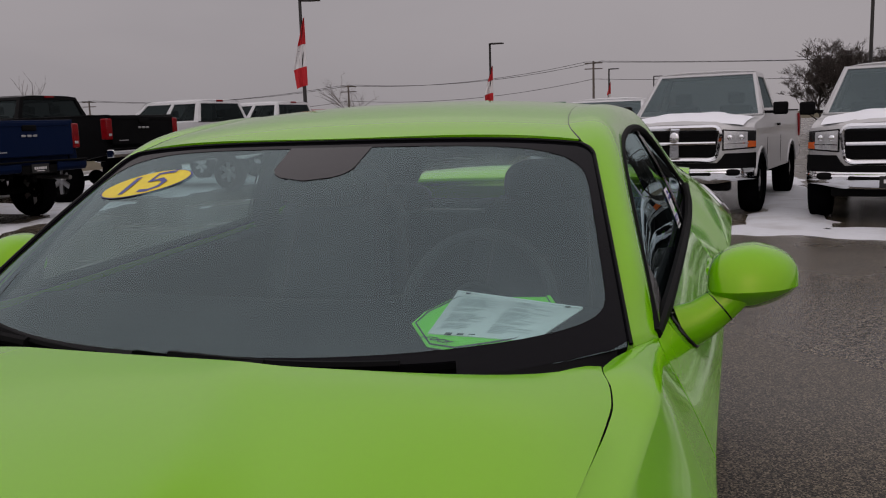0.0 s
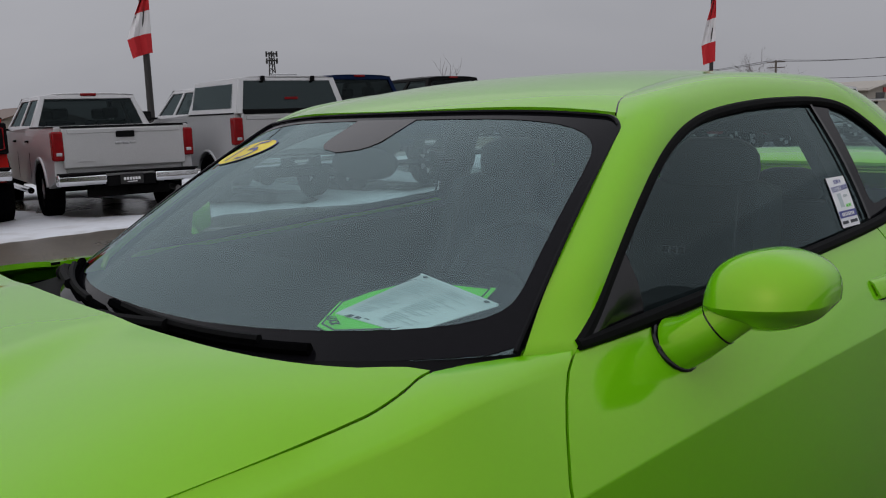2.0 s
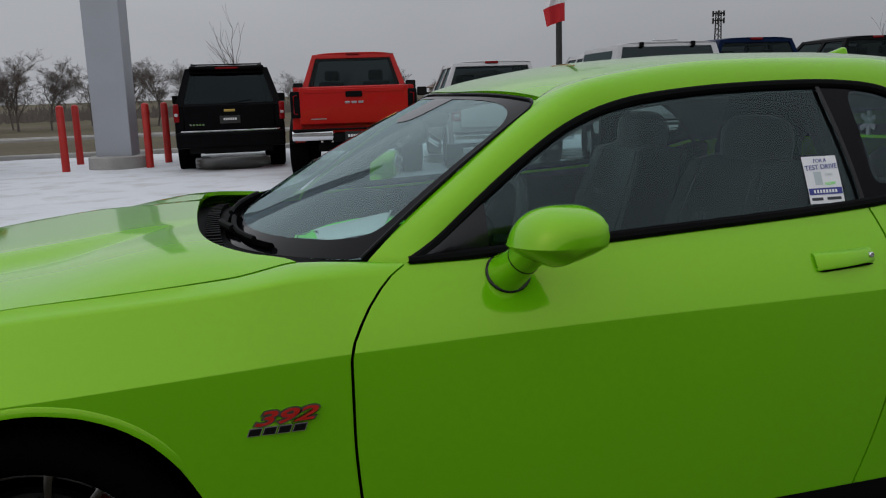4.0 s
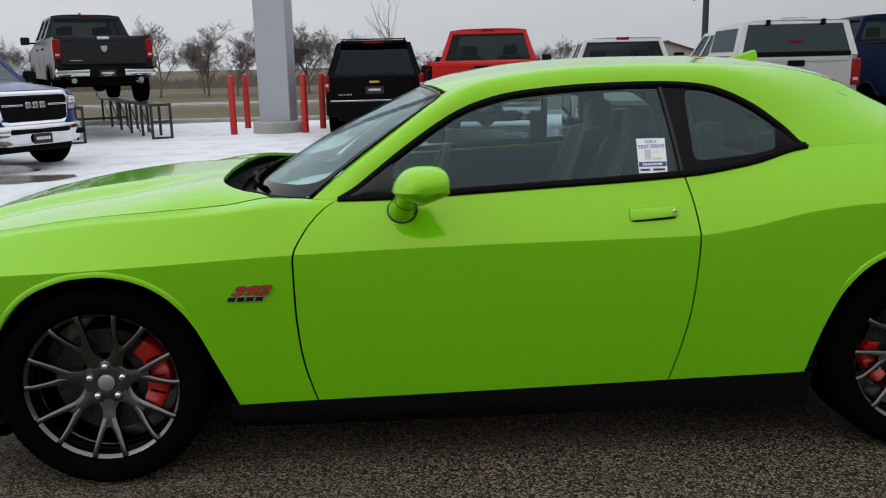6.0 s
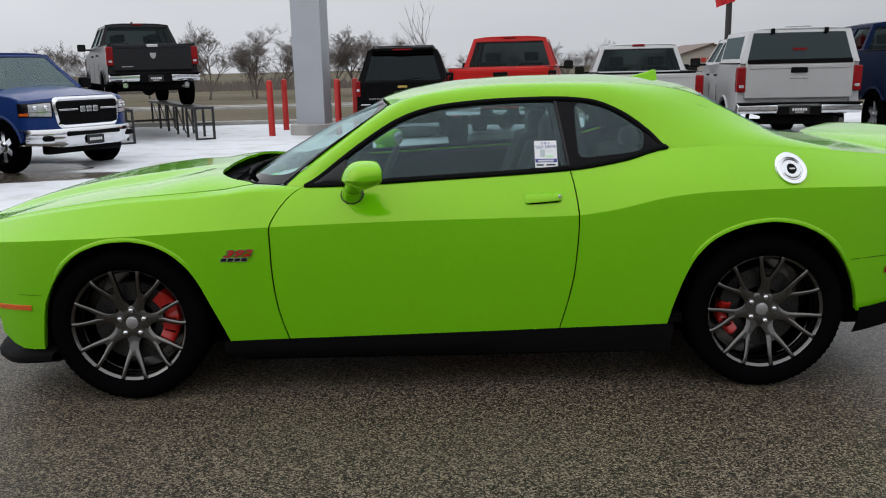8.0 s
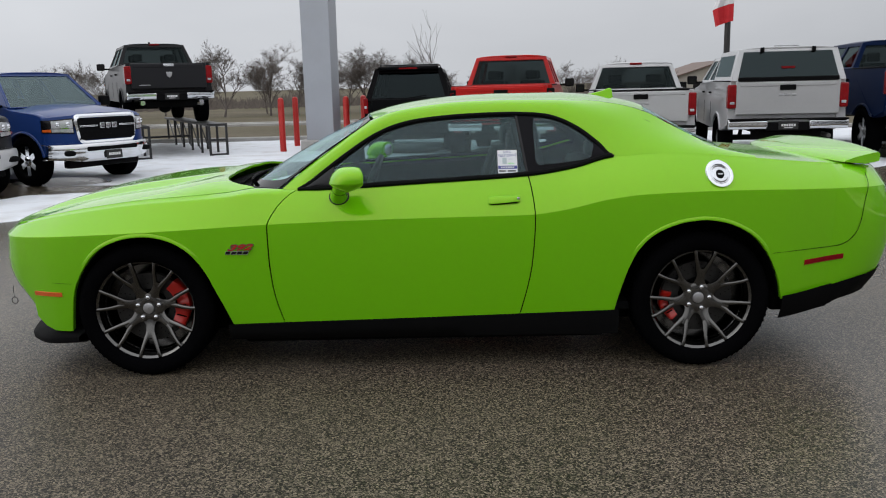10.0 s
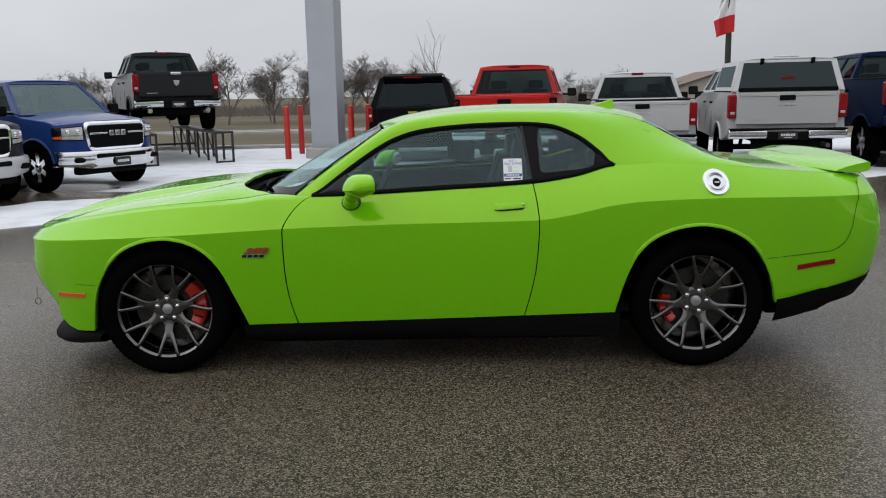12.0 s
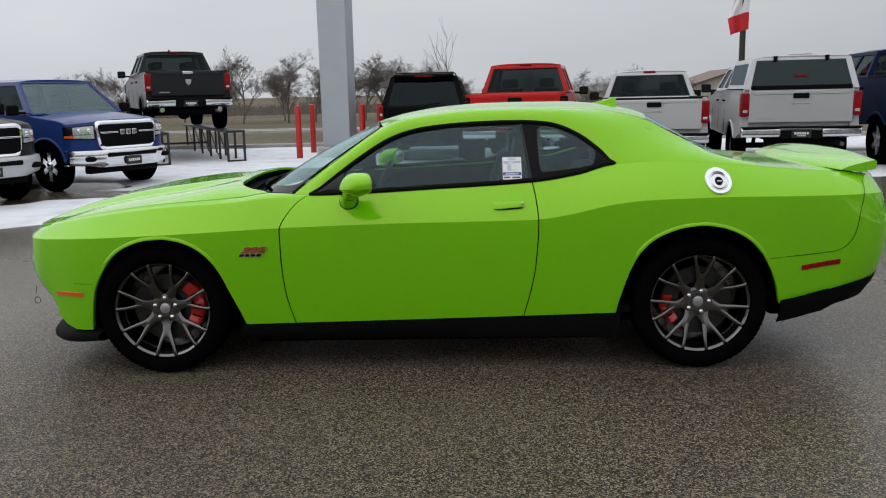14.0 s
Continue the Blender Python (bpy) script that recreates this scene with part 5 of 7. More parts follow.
hd = Shape().grid([[(x, (0.50 - 0.4 * (x - 2.5)) * u / 6, z - 0.03 * abs(u / 6) ** 2) for x, z in ((2.50, 1.355), (2.62, 1.325), (2.72, 1.275), (2.76, 1.262))] for u in range(-6, 7)])
part("rear_header_trim", hd, CABIN, coupe, thick=0.012)
mr = Shape().ball((1.05, -0.03, 1.238), (0.018, 0.118, 0.037), 20, 10, 0.8)
part("rear_view_mirror", mr, CABIN, coupe, "interior rear-view mirror")
part("sensor_pod", Shape().ball((1.10, -0.01, 1.275), (0.05, 0.07, 0.026), 18, 10, 0.8), CABIN, coupe)
for k, (y, z) in enumerate(((-0.37, 0.93), (0.37, 0.93))):
    bars = Shape()
    for j in range(3):
        bars.box((1.45 + 0.39, y - 0.035 + 0.025 * j, 0.955), (1.45 + 0.392, y - 0.035 + 0.025 * j + 0.019, 0.972))
    part("seat_emblem", bars, STITCH, coupe)


# ---- things in and on the car ----
# octagonal neon card and a plastic-sleeved form on the dash
def dash_point(x, y):
    return Vector((x, y, 0.965 + 0.2 * (x - 0.65) + 0.03 * math.exp(-((y + 0.37) / 0.2) ** 2) * smooth((x - 0.72) / 0.2) + 0.014))


card = thing("window_card", "neon green octagonal stock card lying on the dashboard", "card", CAR)
cx, cy = 0.745, -0.495
oct_pts = [(0.860, -0.420), (0.774, -0.380), (0.716, -0.374), (0.622, -0.438), (0.612, -0.491), (0.665, -0.595), (0.790, -0.650), (0.882, -0.608)]


def card_point(x, y, lift=0.0):
    """The card leans on the dash with its front edge up against the glass."""
    return Vector((x, y, max(dash_point(x, y).z, 1.003 + 0.16 * (x - 0.612)) + lift))


s = Shape()
top, low = [card_point(*p) for p in oct_pts], [card_point(*p, -0.0015) for p in oct_pts]
s.add(top + low, [tuple(range(8)), tuple(range(15, 7, -1))] + [(i, i + 8, (i + 1) % 8 + 8, (i + 1) % 8) for i in range(8)])
part("card", s, NEON, card)
rim = [card_point(cx + (p[0] - cx) * 0.94, cy + (p[1] - cy) * 0.94, 0.0012) for p in oct_pts]
part("border_line", Shape().tube(rim + [rim[0]], 0.0018, 4), INK, card)
m = Matrix.Translation(card_point(0.648, -0.445, 0.002)) @ Matrix.Rotation(radians(-118), 4, "Z")
lettering("card_word", "STOCK", 0.024, m, INK, card, 0.0006)
bars = Shape()
for k in range(4):
    q = card_point(0.676, -0.462, 0.0018) + Vector((0.004 * k, -0.022 * k, 0))
    bars.box((q.x - 0.010, q.y - 0.006, q.z), (q.x + 0.010, q.y + 0.006, q.z + 0.001))
part("number_bar", bars, INK, card)

form = thing("sleeved_form", "printed form in a clear plastic sleeve on the dashboard", "document", CAR)
A, B, C, D = Vector((0.880, -0.414, 1.048)), Vector((0.805, -0.685, 1.040)), Vector((0.662, -0.622, 1.0125)), Vector((0.672, -0.422, 1.0145))


def form_point(u, v, lift=0.0):
    p = A.lerp(B, u).lerp(D.lerp(C, u), v)
    return p + Vector((0, 0, 0.006 * math.sin(math.pi * v) * math.sin(math.pi * u) + lift))


fo = part("sheet", Shape().grid([[form_point(i / 12, j / 10) for j in range(11)] for i in range(13)]), PAPER, form, thick=0.0015)
hdr = Shape()
rng = random.Random(4)
for j in range(26):
    v = 0.10 + j * 0.032
    for u0, u1 in ((0.08, 0.08 + rng.uniform(0.18, 0.36)), (0.53, 0.53 + rng.uniform(0.12, 0.38))):
        if rng.random() < 0.82:
            hdr.grid([[form_point(u0 + (u1 - u0) * k / 4, v, 0.0012), form_point(u0 + (u1 - u0) * k / 4, v + 0.013, 0.0012)] for k in range(5)])
part("print_lines", hdr, GREY_INK, form)["kind"] = "stuff"
for u in (0.10, 0.90):
    s = Shape()
    s.tube([form_point(u, 0.02, 0.001), form_point(u, 0.02, 0.0025)], 0.006, 10)
    part("punch_hole", s, INK, form)
edge = [form_point(k / 20, 0.0, 0.001) for k in range(21)]
part("sleeve_edge", Shape().tube(edge, 0.0025, 5), PAPER, form)

# year sticker on the windscreen: a yellow oval with blue numerals
year = thing("year_sticker", "yellow oval year sticker with blue numerals inside the windscreen", "sticker", CAR)


def oval_point(a, b, lift):
    """a along the long axis, b across it, in metres on the glass."""
    u = 0.672 - a * 1.36
    v = 0.75 + b * 1.10 + a * 0.30
    return screen_point(u, v, lift)


s = Shape()
for rr, nm, mt, lift in ((1.0, "rim", BLUE_INK, 0.0022), (0.96, "oval", YELLOW, 0.0030)):
    pts = [oval_point(0.146 * rr * math.cos(2 * math.pi * k / 40), 0.071 * rr * math.sin(2 * math.pi * k / 40), lift) for k in range(40)]
    part("sticker_" + nm, Shape().add([oval_point(0, 0, lift)] + pts, [(0, k + 1, (k + 1) % 40 + 1) for k in range(40)]), mt, year)


def stroke(points, wid, lift=0.0038):
    rows = []
    for i, (a, b) in enumerate(points):
        a0, b0 = points[max(0, i - 1)]
        a1, b1 = points[min(len(points) - 1, i + 1)]
        d = math.hypot(a1 - a0, b1 - b0) or 1
        nx, ny = -(b1 - b0) / d * wid, (a1 - a0) / d * wid
        rows.append([oval_point(a - nx, b - ny, lift), oval_point(a + nx, b + ny, lift)])
    return Shape().grid(rows)


part("numeral", stroke([(-0.045, -0.05), (-0.045, 0.0), (-0.045, 0.05)], 0.009), BLUE_INK, year)
part("numeral", stroke([(0.075, 0.05), (0.02, 0.05), (0.016, 0.008), (0.05, 0.012), (0.072, -0.008), (0.07, -0.035), (0.045, -0.05), (0.012, -0.045)], 0.008), BLUE_INK, year)

# test-drive sticker inside the door window
tds = thing("test_drive_sticker", "white test-drive notice stuck inside the door window", "sticker", CAR)


def note_put(a, b, h=0.0):
    """a to the rear, b up, on the outside of the pane."""
    x = 1.945 + a - 0.002 * (b / 0.13)
    t = (1.105 + b - top_z(x)) / max(0.05, 1.352 - top_z(x))
    p = window_point(x, t, 0.0135)
    return Vector((p.x, p.y - 0.0025 - h, p.z))


def note_quad(a0, a1, b0, b1, h):
    return Shape().grid([[note_put(a0 + (a1 - a0) * i / 4, b0 + (b1 - b0) * j / 4, h) for j in range(5)] for i in range(5)])


part("notice", note_quad(-0.051, 0.051, -0.058, 0.058, 0.0), WHITE_VINYL, tds)
part("blue_band", note_quad(-0.049, 0.049, -0.036, -0.020, 0.0012), BLUE_INK, tds)
ang = Vector(note_put(0.0, 0.05)) - Vector(note_put(0.0, -0.05))
lean = math.atan2(ang.y, ang.z)
for txt, b, size, mt in (("FOR A", 0.047, 0.014, BLUE_INK), ("TEST DRIVE", 0.031, 0.0188, BLUE_INK), ("CALL", 0.013, 0.010, GREY_INK), ("NOW", -0.010, 0.012, NEON)):
    q = note_put(0.018 if b < 0.02 else 0.0, b, 0.0022)
    m = Matrix.Translation(q) @ Matrix.Rotation(radians(90) - lean, 4, "X") @ Matrix.Rotation(radians(2), 4, "Z")
    lettering("notice_word", txt, size, m, mt, tds, 0.0003)
pics = note_quad(-0.026, -0.004, -0.012, 0.020, 0.0012)
part("notice_picture", pics, GREY_INK, tds)
bars = Shape()
for k in range(8):
    s2 = note_quad(-0.036 + k * 0.009, -0.030 + k * 0.009, -0.032, -0.024, 0.002)
    bars.add(s2.v, s2.f)
part("number_bar", bars, WHITE_VINYL, tds)
bars = Shape()
for a0, a1 in ((-0.045, -0.012), (0.0, 0.042)):
    s2 = note_quad(a0, a1, -0.050, -0.043, 0.0012)
    bars.add(s2.v, s2.f)
part("print_bar", bars, INK, tds)


# ---- pickups and the other parked vehicles ----
WHITE_PAINT = vehicle_paint("white_paint", (0.62, 0.63, 0.64))
SILVER_PAINT = vehicle_paint("silver_paint", (0.50, 0.50, 0.505), 0.35)
PEWTER_PAINT = vehicle_paint("pewter_paint", (0.45, 0.45, 0.455), 0.3)
RED_PAINT = vehicle_paint("red_paint", (0.43, 0.010, 0.008), 0.0, 0.3, 0.25)
NAVY_PAINT = vehicle_paint("navy_paint", (0.003, 0.010, 0.038), 0.0, 0.4, 0.0, 0.04)
BLACK_PAINT = vehicle_paint("black_paint", (0.0025, 0.0025, 0.003), 0.0, 0.4, 0.0, 0.05)
GREY_PAINT = vehicle_paint("charcoal_paint", (0.020, 0.020, 0.022), 0.0, 0.34, 0.10, 0.10)
BLUE_PAINT = vehicle_paint("bright_blue_paint", (0.008, 0.033, 0.15), 0.0, 0.3, 0.35)
YELLOW_PAINT = vehicle_paint("yellow_paint", (0.62, 0.42, 0.01))
TAN_PAINT = vehicle_paint("tan_paint", (0.33, 0.27, 0.18))
MAROON_PAINT = vehicle_paint("maroon_paint", (0.20, 0.012, 0.02))
SNOWCAP = node_material("fresh_snow", (0.82, 0.84, 0.88), rough=0.8, var=0.04, bump=0.4, bump_scale=14)
PLATE = node_material("dealer_plate", (0.012, 0.012, 0.012), rough=0.4)
PLATE_PRINT = node_material("plate_print", (0.7, 0.7, 0.7), rough=0.5)

TRUCK_TYRE = {}


def truck_wheel(parent, x, y, r, wide, rim_mat, sgn):
    w = new("wheel")
    w.parent = parent
    w.location = (x, y, r)
    put = lambda a, b, h: (a, sgn * h, b)
    key = (round(r, 3), wide, rim_mat.name, sgn)
    if key not in TRUCK_TYRE:
        rr = r * 0.64
        tyre = [(rr, wide / 2 - 0.03), (rr * 1.06, wide / 2), (r * 0.86, wide / 2 + 0.008), (r * 0.95, wide / 2 - 0.005), (r, wide / 2 - 0.04), (r, -wide / 2 + 0.04), (r * 0.95, -wide / 2), (rr, -wide / 2 + 0.02)]
        t = Shape().lathe(tyre, put, 40)
        d = Shape().lathe([(rr, wide / 2 - 0.028), (rr * 0.94, wide / 2 - 0.035), (rr * 0.90, wide / 2 - 0.09), (0.02, wide / 2 - 0.10)], put, 36)
        sp = Shape()
        for k in range(6):
            a = 2 * math.pi * k / 6
            m = Matrix.Rotation(a, 4, "Y")
            q = sgn * (wide / 2 - 0.055)
            sp.box((-0.045, min(q, q - sgn * 0.04), 0.05), (0.045, max(q, q - sgn * 0.04), rr * 0.95), m)
        sp.lathe([(0.001, wide / 2 - 0.02), (0.06, wide / 2 - 0.025), (0.085, wide / 2 - 0.05), (0.09, wide / 2 - 0.09)], put, 24)
        TRUCK_TYRE[key] = [(n, mesh_from(s, n), m) for n, s, m in (("tyre", t, RUBBER), ("rim", d, DARK), ("spokes", sp, rim_mat))]
    for n, me, m in TRUCK_TYRE[key]:
        part(n, me, m, w)
    return w


def face_with_window(shape, panes, corners, margins, thick_dir=None, mullions=()):
    """A four-cornered wall with an opening; adds the frame to shape, and the pane to panes. Corners run low-left, low-right, high-right, high-left."""
    a, b, c, d = (Vector(p) for p in corners)
    lo, hi, le, ri = margins

    def at(u, v):
        return a.lerp(b, u).lerp(d.lerp(c, u), v)
    inner = [at(le, lo), at(1 - ri, lo), at(1 - ri, 1 - hi), at(le, 1 - hi)]
    shape.add([a, b, c, d] + inner, [(0, 1, 5, 4), (1, 2, 6, 5), (2, 3, 7, 6), (3, 0, 4, 7)])
    panes.append(inner)


def arch_points(cx, r, z0, n=12):
    """The outline of a wheel opening, from front to rear along the sill."""
    pts = []
    for k in range(n + 1):
        a = math.pi * k / n
        pts.append((cx + r * math.cos(a), z0 + r * 0.92 * math.sin(a)))
    return pts


def pickup(name, label, m, paint, lift=0.0, tyre=0.40, cab="crew", front="bars", bumper=None, rim=None, group="", cap=False, bed_len=1.80, dark_tail=False,
           snow=False, chrome_handle=False, far=False, step=False, flare=False, seats=True, tail_bar=False, rise=0.0, gate_cap=False):
    """A pickup: x runs forward from the tail, y to its left, z up; the bed, cab, hood and all fittings are parts."""
    bumper, rim = bumper or CHROME, rim or RIM_SILVER
    t = thing(name, label, "pickup truck", m, group)
    z = lambda v: v + lift
    cab_len = {"crew": 2.35, "extended": 1.95, "regular": 1.35}[cab]
    xb = 0.12 + bed_len
    xc = xb + cab_len
    L = xc + 1.42
    rear_ax, front_ax = 0.12 + bed_len * 0.56 + 0.02, L - 0.92
    if cab == "regular":
        rear_ax = 0.12 + bed_len * 0.48
    W = 0.985
    rail, sill, hood = z(1.40), z(0.52), z(1.30)
    wz = tyre
    outline = [(0.12, sill + 0.12), (0.12, rail), (xb, rail), (xb + 0.02, rail + 0.02), (xc + 0.02, z(1.36)), (xc + 0.10, hood + 0.02)]
    outline += [(L - 0.60, hood - 0.05), (L - 0.42, hood - 0.09), (L - 0.37, hood - 0.13), (L - 0.36, sill + 0.10)]
    outline += [(x, max(zz, sill + 0.02)) for x, zz in arch_points(front_ax, tyre + 0.11, wz)]
    outline += [(x, max(zz, sill + 0.0)) for x, zz in arch_points(rear_ax, tyre + 0.11, wz)]
    sh = Shape()
    # two thick sides with the arches, and the middle between them
    prof = lambda y0, y1: sh.prism(outline, lambda a, b, c: (a, c * (1 - 0.05 * smooth((b - z(1.0)) / 0.5)), b), y0, y1)
    prof(-W, -W + 0.16)
    prof(W - 0.16, W)
    sh.box((0.16, -W + 0.14, sill + 0.16), (L - 0.36, W - 0.14, z(1.02)))
    sh.box((xc - 0.05, -W + 0.14, z(1.0)), (L - 0.38, W - 0.14, hood - 0.08))
    body = part("body", sh, paint, t, bevel=0.035, segments=3)
    if not far:
        for sgn in (-1, 1):
            for px in ([xb + 0.02, xc - 0.02] if cab == "regular" else [xb + 0.02, xb + cab_len * 0.47, xc - 0.02]):
                part("door_gap", Shape().box((px - 0.004, sgn * (W + 0.001) - 0.002, sill + 0.08), (px + 0.004, sgn * (W + 0.001) + 0.002, z(1.02))), DARK, body)
            for px in ([xb + 0.15] if cab == "regular" else [xb + 0.12, xb + cab_len * 0.5 + 0.10]):
                part("door_handle", Shape().box((px, sgn * W * 0.985 - 0.03, z(1.17)), (px + 0.16, sgn * W * 0.985 + 0.03, z(1.205))), CHROME if chrome_handle else BLACK, body, bevel=0.01)
    # bed floor and liner
    part("bed_liner", Shape().box((0.17, -W + 0.15, z(1.02)), (xb - 0.03, W - 0.15, z(1.06))), BLACK, t)
    part("bed_head", Shape().box((xb - 0.05, -W + 0.15, z(1.0)), (xb + 0.02, W - 0.15, rail)), paint, t)
    # arches
    for ax in (front_ax, rear_ax):
        for sgn in (-1, 1):
            pts = [(x, sgn * (W + (0.035 if flare else 0.004)), max(zz, sill + 0.03)) for x, zz in arch_points(ax, tyre + 0.10, wz, 16)]
            part("wheel_arch_trim", Shape().tube(pts, 0.055 if flare else 0.022, 8), paint if not flare else BLACK, t)
            part("wheel_well", Shape().box((ax - tyre - 0.12, sgn * (W - 0.17) - 0.01, sill), (ax + tyre + 0.12, sgn * (W - 0.17) + 0.01, z(1.05))), DARK, t)
    # cab
    ch = Shape()
    panes = []
    lo_w, hi_w = 0.93, 0.72
    zb, zr = rail - 0.03, z(1.86 + rise)
    back_lo, back_hi = xb + 0.04, xb + 0.16
    wind_lo, wind_hi = xc + 0.08, xc - 0.52
    P = lambda x, y, zz: Vector((x, y, zz))
    face_with_window(ch, panes, [P(back_lo, lo_w, zb), P(back_lo, -lo_w, zb), P(back_hi, -hi_w, zr), P(back_hi, hi_w, zr)], (0.09, 0.11, 0.055, 0.055))
    face_with_window(ch, panes, [P(wind_lo, -lo_w, zb - 0.02), P(wind_lo, lo_w, zb - 0.02), P(wind_hi, hi_w, zr), P(wind_hi, -hi_w, zr)], (0.02, 0.045, 0.035, 0.035))
    n_side = 1 if cab == "regular" else 2
    for sgn in (-1, 1):
        mid_lo, mid_hi = back_lo + (wind_lo - back_lo) * 0.46, back_hi + (wind_hi - back_hi) * 0.46
        if n_side == 1:
            face_with_window(ch, panes, [P(back_lo, sgn * lo_w, zb), P(wind_lo, sgn * lo_w, zb), P(wind_hi, sgn * hi_w, zr), P(back_hi, sgn * hi_w, zr)], (0.12, 0.12, 0.10, 0.13))
        else:
            face_with_window(ch, panes, [P(back_lo, sgn * lo_w, zb), P(mid_lo, sgn * lo_w, zb), P(mid_hi, sgn * hi_w, zr), P(back_hi, sgn * hi_w, zr)], (0.12, 0.12, 0.13, 0.06))
            face_with_window(ch, panes, [P(mid_lo, sgn * lo_w, zb), P(wind_lo, sgn * lo_w, zb), P(wind_hi, sgn * hi_w, zr), P(mid_hi, sgn * hi_w, zr)], (0.12, 0.12, 0.06, 0.14))
    top_rows = []
    for i in range(9):
        u = i / 8
        x = back_hi + (wind_hi - back_hi) * u
        top_rows.append([(x, hi_w * (-1 + 2 * k / 8), zr + 0.06 * (1 - (-1 + 2 * k / 8) ** 4) * math.sin(math.pi * (0.12 + 0.76 * u)) ** 0.5) for k in range(9)])
    ch.grid(top_rows)
    part("cab", ch, paint, t, thick=0.05, offset=-1.0, bevel=0.012, sharp=40)
    for k, q in enumerate(panes):
        nm = "rear_window" if k == 0 else "windscreen" if k == 1 else "side_window"
        c = (q[0] + q[2]) / 2
        pane = Shape().add([c + (p - c) * 1.03 + Vector((0, 0, 0)) for p in q], [(0, 1, 2, 3)])
        inn = Vector((0.02 if k == 0 else -0.02 if k == 1 else 0, 0 if k < 2 else -math.copysign(0.02, c.y), 0))
        pane.v = [tuple(Vector(p) + inn) for p in pane.v]
        g = part(nm, pane, TRUCK_SCREEN if k == 1 else TRUCK_GLASS, t)
        g.visible_shadow = False
    if seats:
        for sx in ([xb + 0.50] if cab == "regular" else [xb + 0.42, xb + 1.20]):
            for sy in (-0.40, 0.40):
                st = Shape().box((sx, sy - 0.24, z(0.95)), (sx + 0.16, sy + 0.24, z(1.50)))
                st.box((sx + 0.02, sy - 0.13, z(1.52)), (sx + 0.12, sy + 0.13, z(1.70)))
                part("seat", st, CABIN, t, bevel=0.04)
        part("dashboard", Shape().box((xc - 0.45, -0.85, z(1.05)), (xc - 0.05, 0.85, z(1.36))), CABIN, t, bevel=0.05)
    part("third_brake_light", Shape().box((back_hi - 0.022, -0.12, zr - 0.014), (back_hi + 0.06, 0.12, zr + 0.032)), REDLENS, t, bevel=0.012)
    for sgn in (-1, 1):
        part("bed_rail_cap", Shape().box((0.13, sgn * (W - 0.115) - 0.085, rail - 0.012), (xb + 0.01, sgn * (W - 0.115) + 0.085, rail + 0.012)), BLACK, t, bevel=0.01)
    # tail
    gate = Shape().box((0.045, -W + 0.13, z(0.82)), (0.12, W - 0.13, rail))
    tailgate = part("tailgate", gate, paint, t, bevel=0.018, segments=3)
    part("gate_crease", Shape().box((0.035, -W + 0.20, z(1.30)), (0.06, W - 0.20, rail - 0.03)), paint, tailgate, bevel=0.012)
    part("gate_handle", Shape().box((0.018, -0.12, rail - 0.075), (0.06, 0.12, rail - 0.015)) if tail_bar else Shape().box((0.018, -0.13, z(1.235)), (0.06, 0.13, z(1.325))), CHROME if tail_bar else BLACK, tailgate, bevel=0.012)
    emblem = Shape()
    for k in range(3):
        emblem.box((0.036, -0.145 + 0.105 * k, z(1.135)), (0.05, -0.145 + 0.105 * k + 0.08, z(1.172)))
    part("gate_emblem", emblem if not tail_bar else Shape().prism([(-0.07, 1.20), (0.07, 1.20), (0.055, 1.11), (0.0, 1.06), (-0.055, 1.11)], lambda a, b, c: (c, a, z(b)), 0.02, 0.046), RIM_SILVER, tailgate, bevel=0.008)
    if gate_cap:
        part("gate_cap", Shape().box((0.038, -W + 0.13, rail - 0.022), (0.125, W - 0.13, rail + 0.012)), BLACK, tailgate, bevel=0.008)
    part("gate_script", Shape().box((0.038, 0.44, z(0.90)), (0.047, 0.68, z(0.915))), RIM_SILVER, tailgate)
    for sgn in (-1, 1):
        lamp = Shape().box((0.03, min(sgn * (W - 0.145), sgn * (W - 0.0)), z(0.93)), (0.20, max(sgn * (W - 0.145), sgn * (W + 0.004)), z(1.34)))
        ob = part("tail_light", lamp, BLACK if dark_tail else REDLENS, t, "dark-housed tail light" if dark_tail else "red tail light", bevel=0.025, segments=3)
        yy = sgn * (W - 0.075)
        if dark_tail:
            part("light_bar", Shape().tube([(0.024, yy - sgn * 0.03, z(1.28)), (0.02, yy + sgn * 0.025, z(1.27)), (0.02, yy + sgn * 0.025, z(1.0)), (0.024, yy - sgn * 0.03, z(0.99))], 0.011, 6), REDLENS, ob)
        else:
            part("reverse_lens", Shape().box((0.024, yy - 0.038, z(1.00)), (0.04, yy + 0.038, z(1.045))), CLEARLENS, ob, bevel=0.006)
    bz0, bz1 = z(0.55), z(0.74)
    for sgn in (-1, 1):
        bp_ = Shape()
        prof_pts = [(-0.10, bz0 + 0.03), (-0.14, bz0 + 0.08), (-0.14, bz1 - 0.02), (-0.10, bz1), (0.06, bz1), (0.06, bz0 + 0.02)]
        bp_.prism(prof_pts, lambda a, b, c: (a + 0.05 * smooth((abs(c) - 0.8) / 0.2), c, b), sgn * 0.34, sgn * 0.98)
        part("rear_bumper_end", bp_, bumper, t, bevel=0.018)
    part("bumper_step", Shape().box((-0.12, -0.34, bz0 + 0.0), (0.06, 0.34, bz1 - 0.05)), BLACK, t, bevel=0.015)
    part("bumper_pad", Shape().box((-0.145, -0.97, bz1 - 0.006), (0.05, 0.97, bz1 + 0.018)), BLACK, t, bevel=0.008)
    pl = part("dealer_plate", Shape().box((-0.135, -0.16, bz0 + 0.02), (-0.122, 0.16, bz0 + 0.16)), PLATE, t, bevel=0.004)
    pb = Shape()
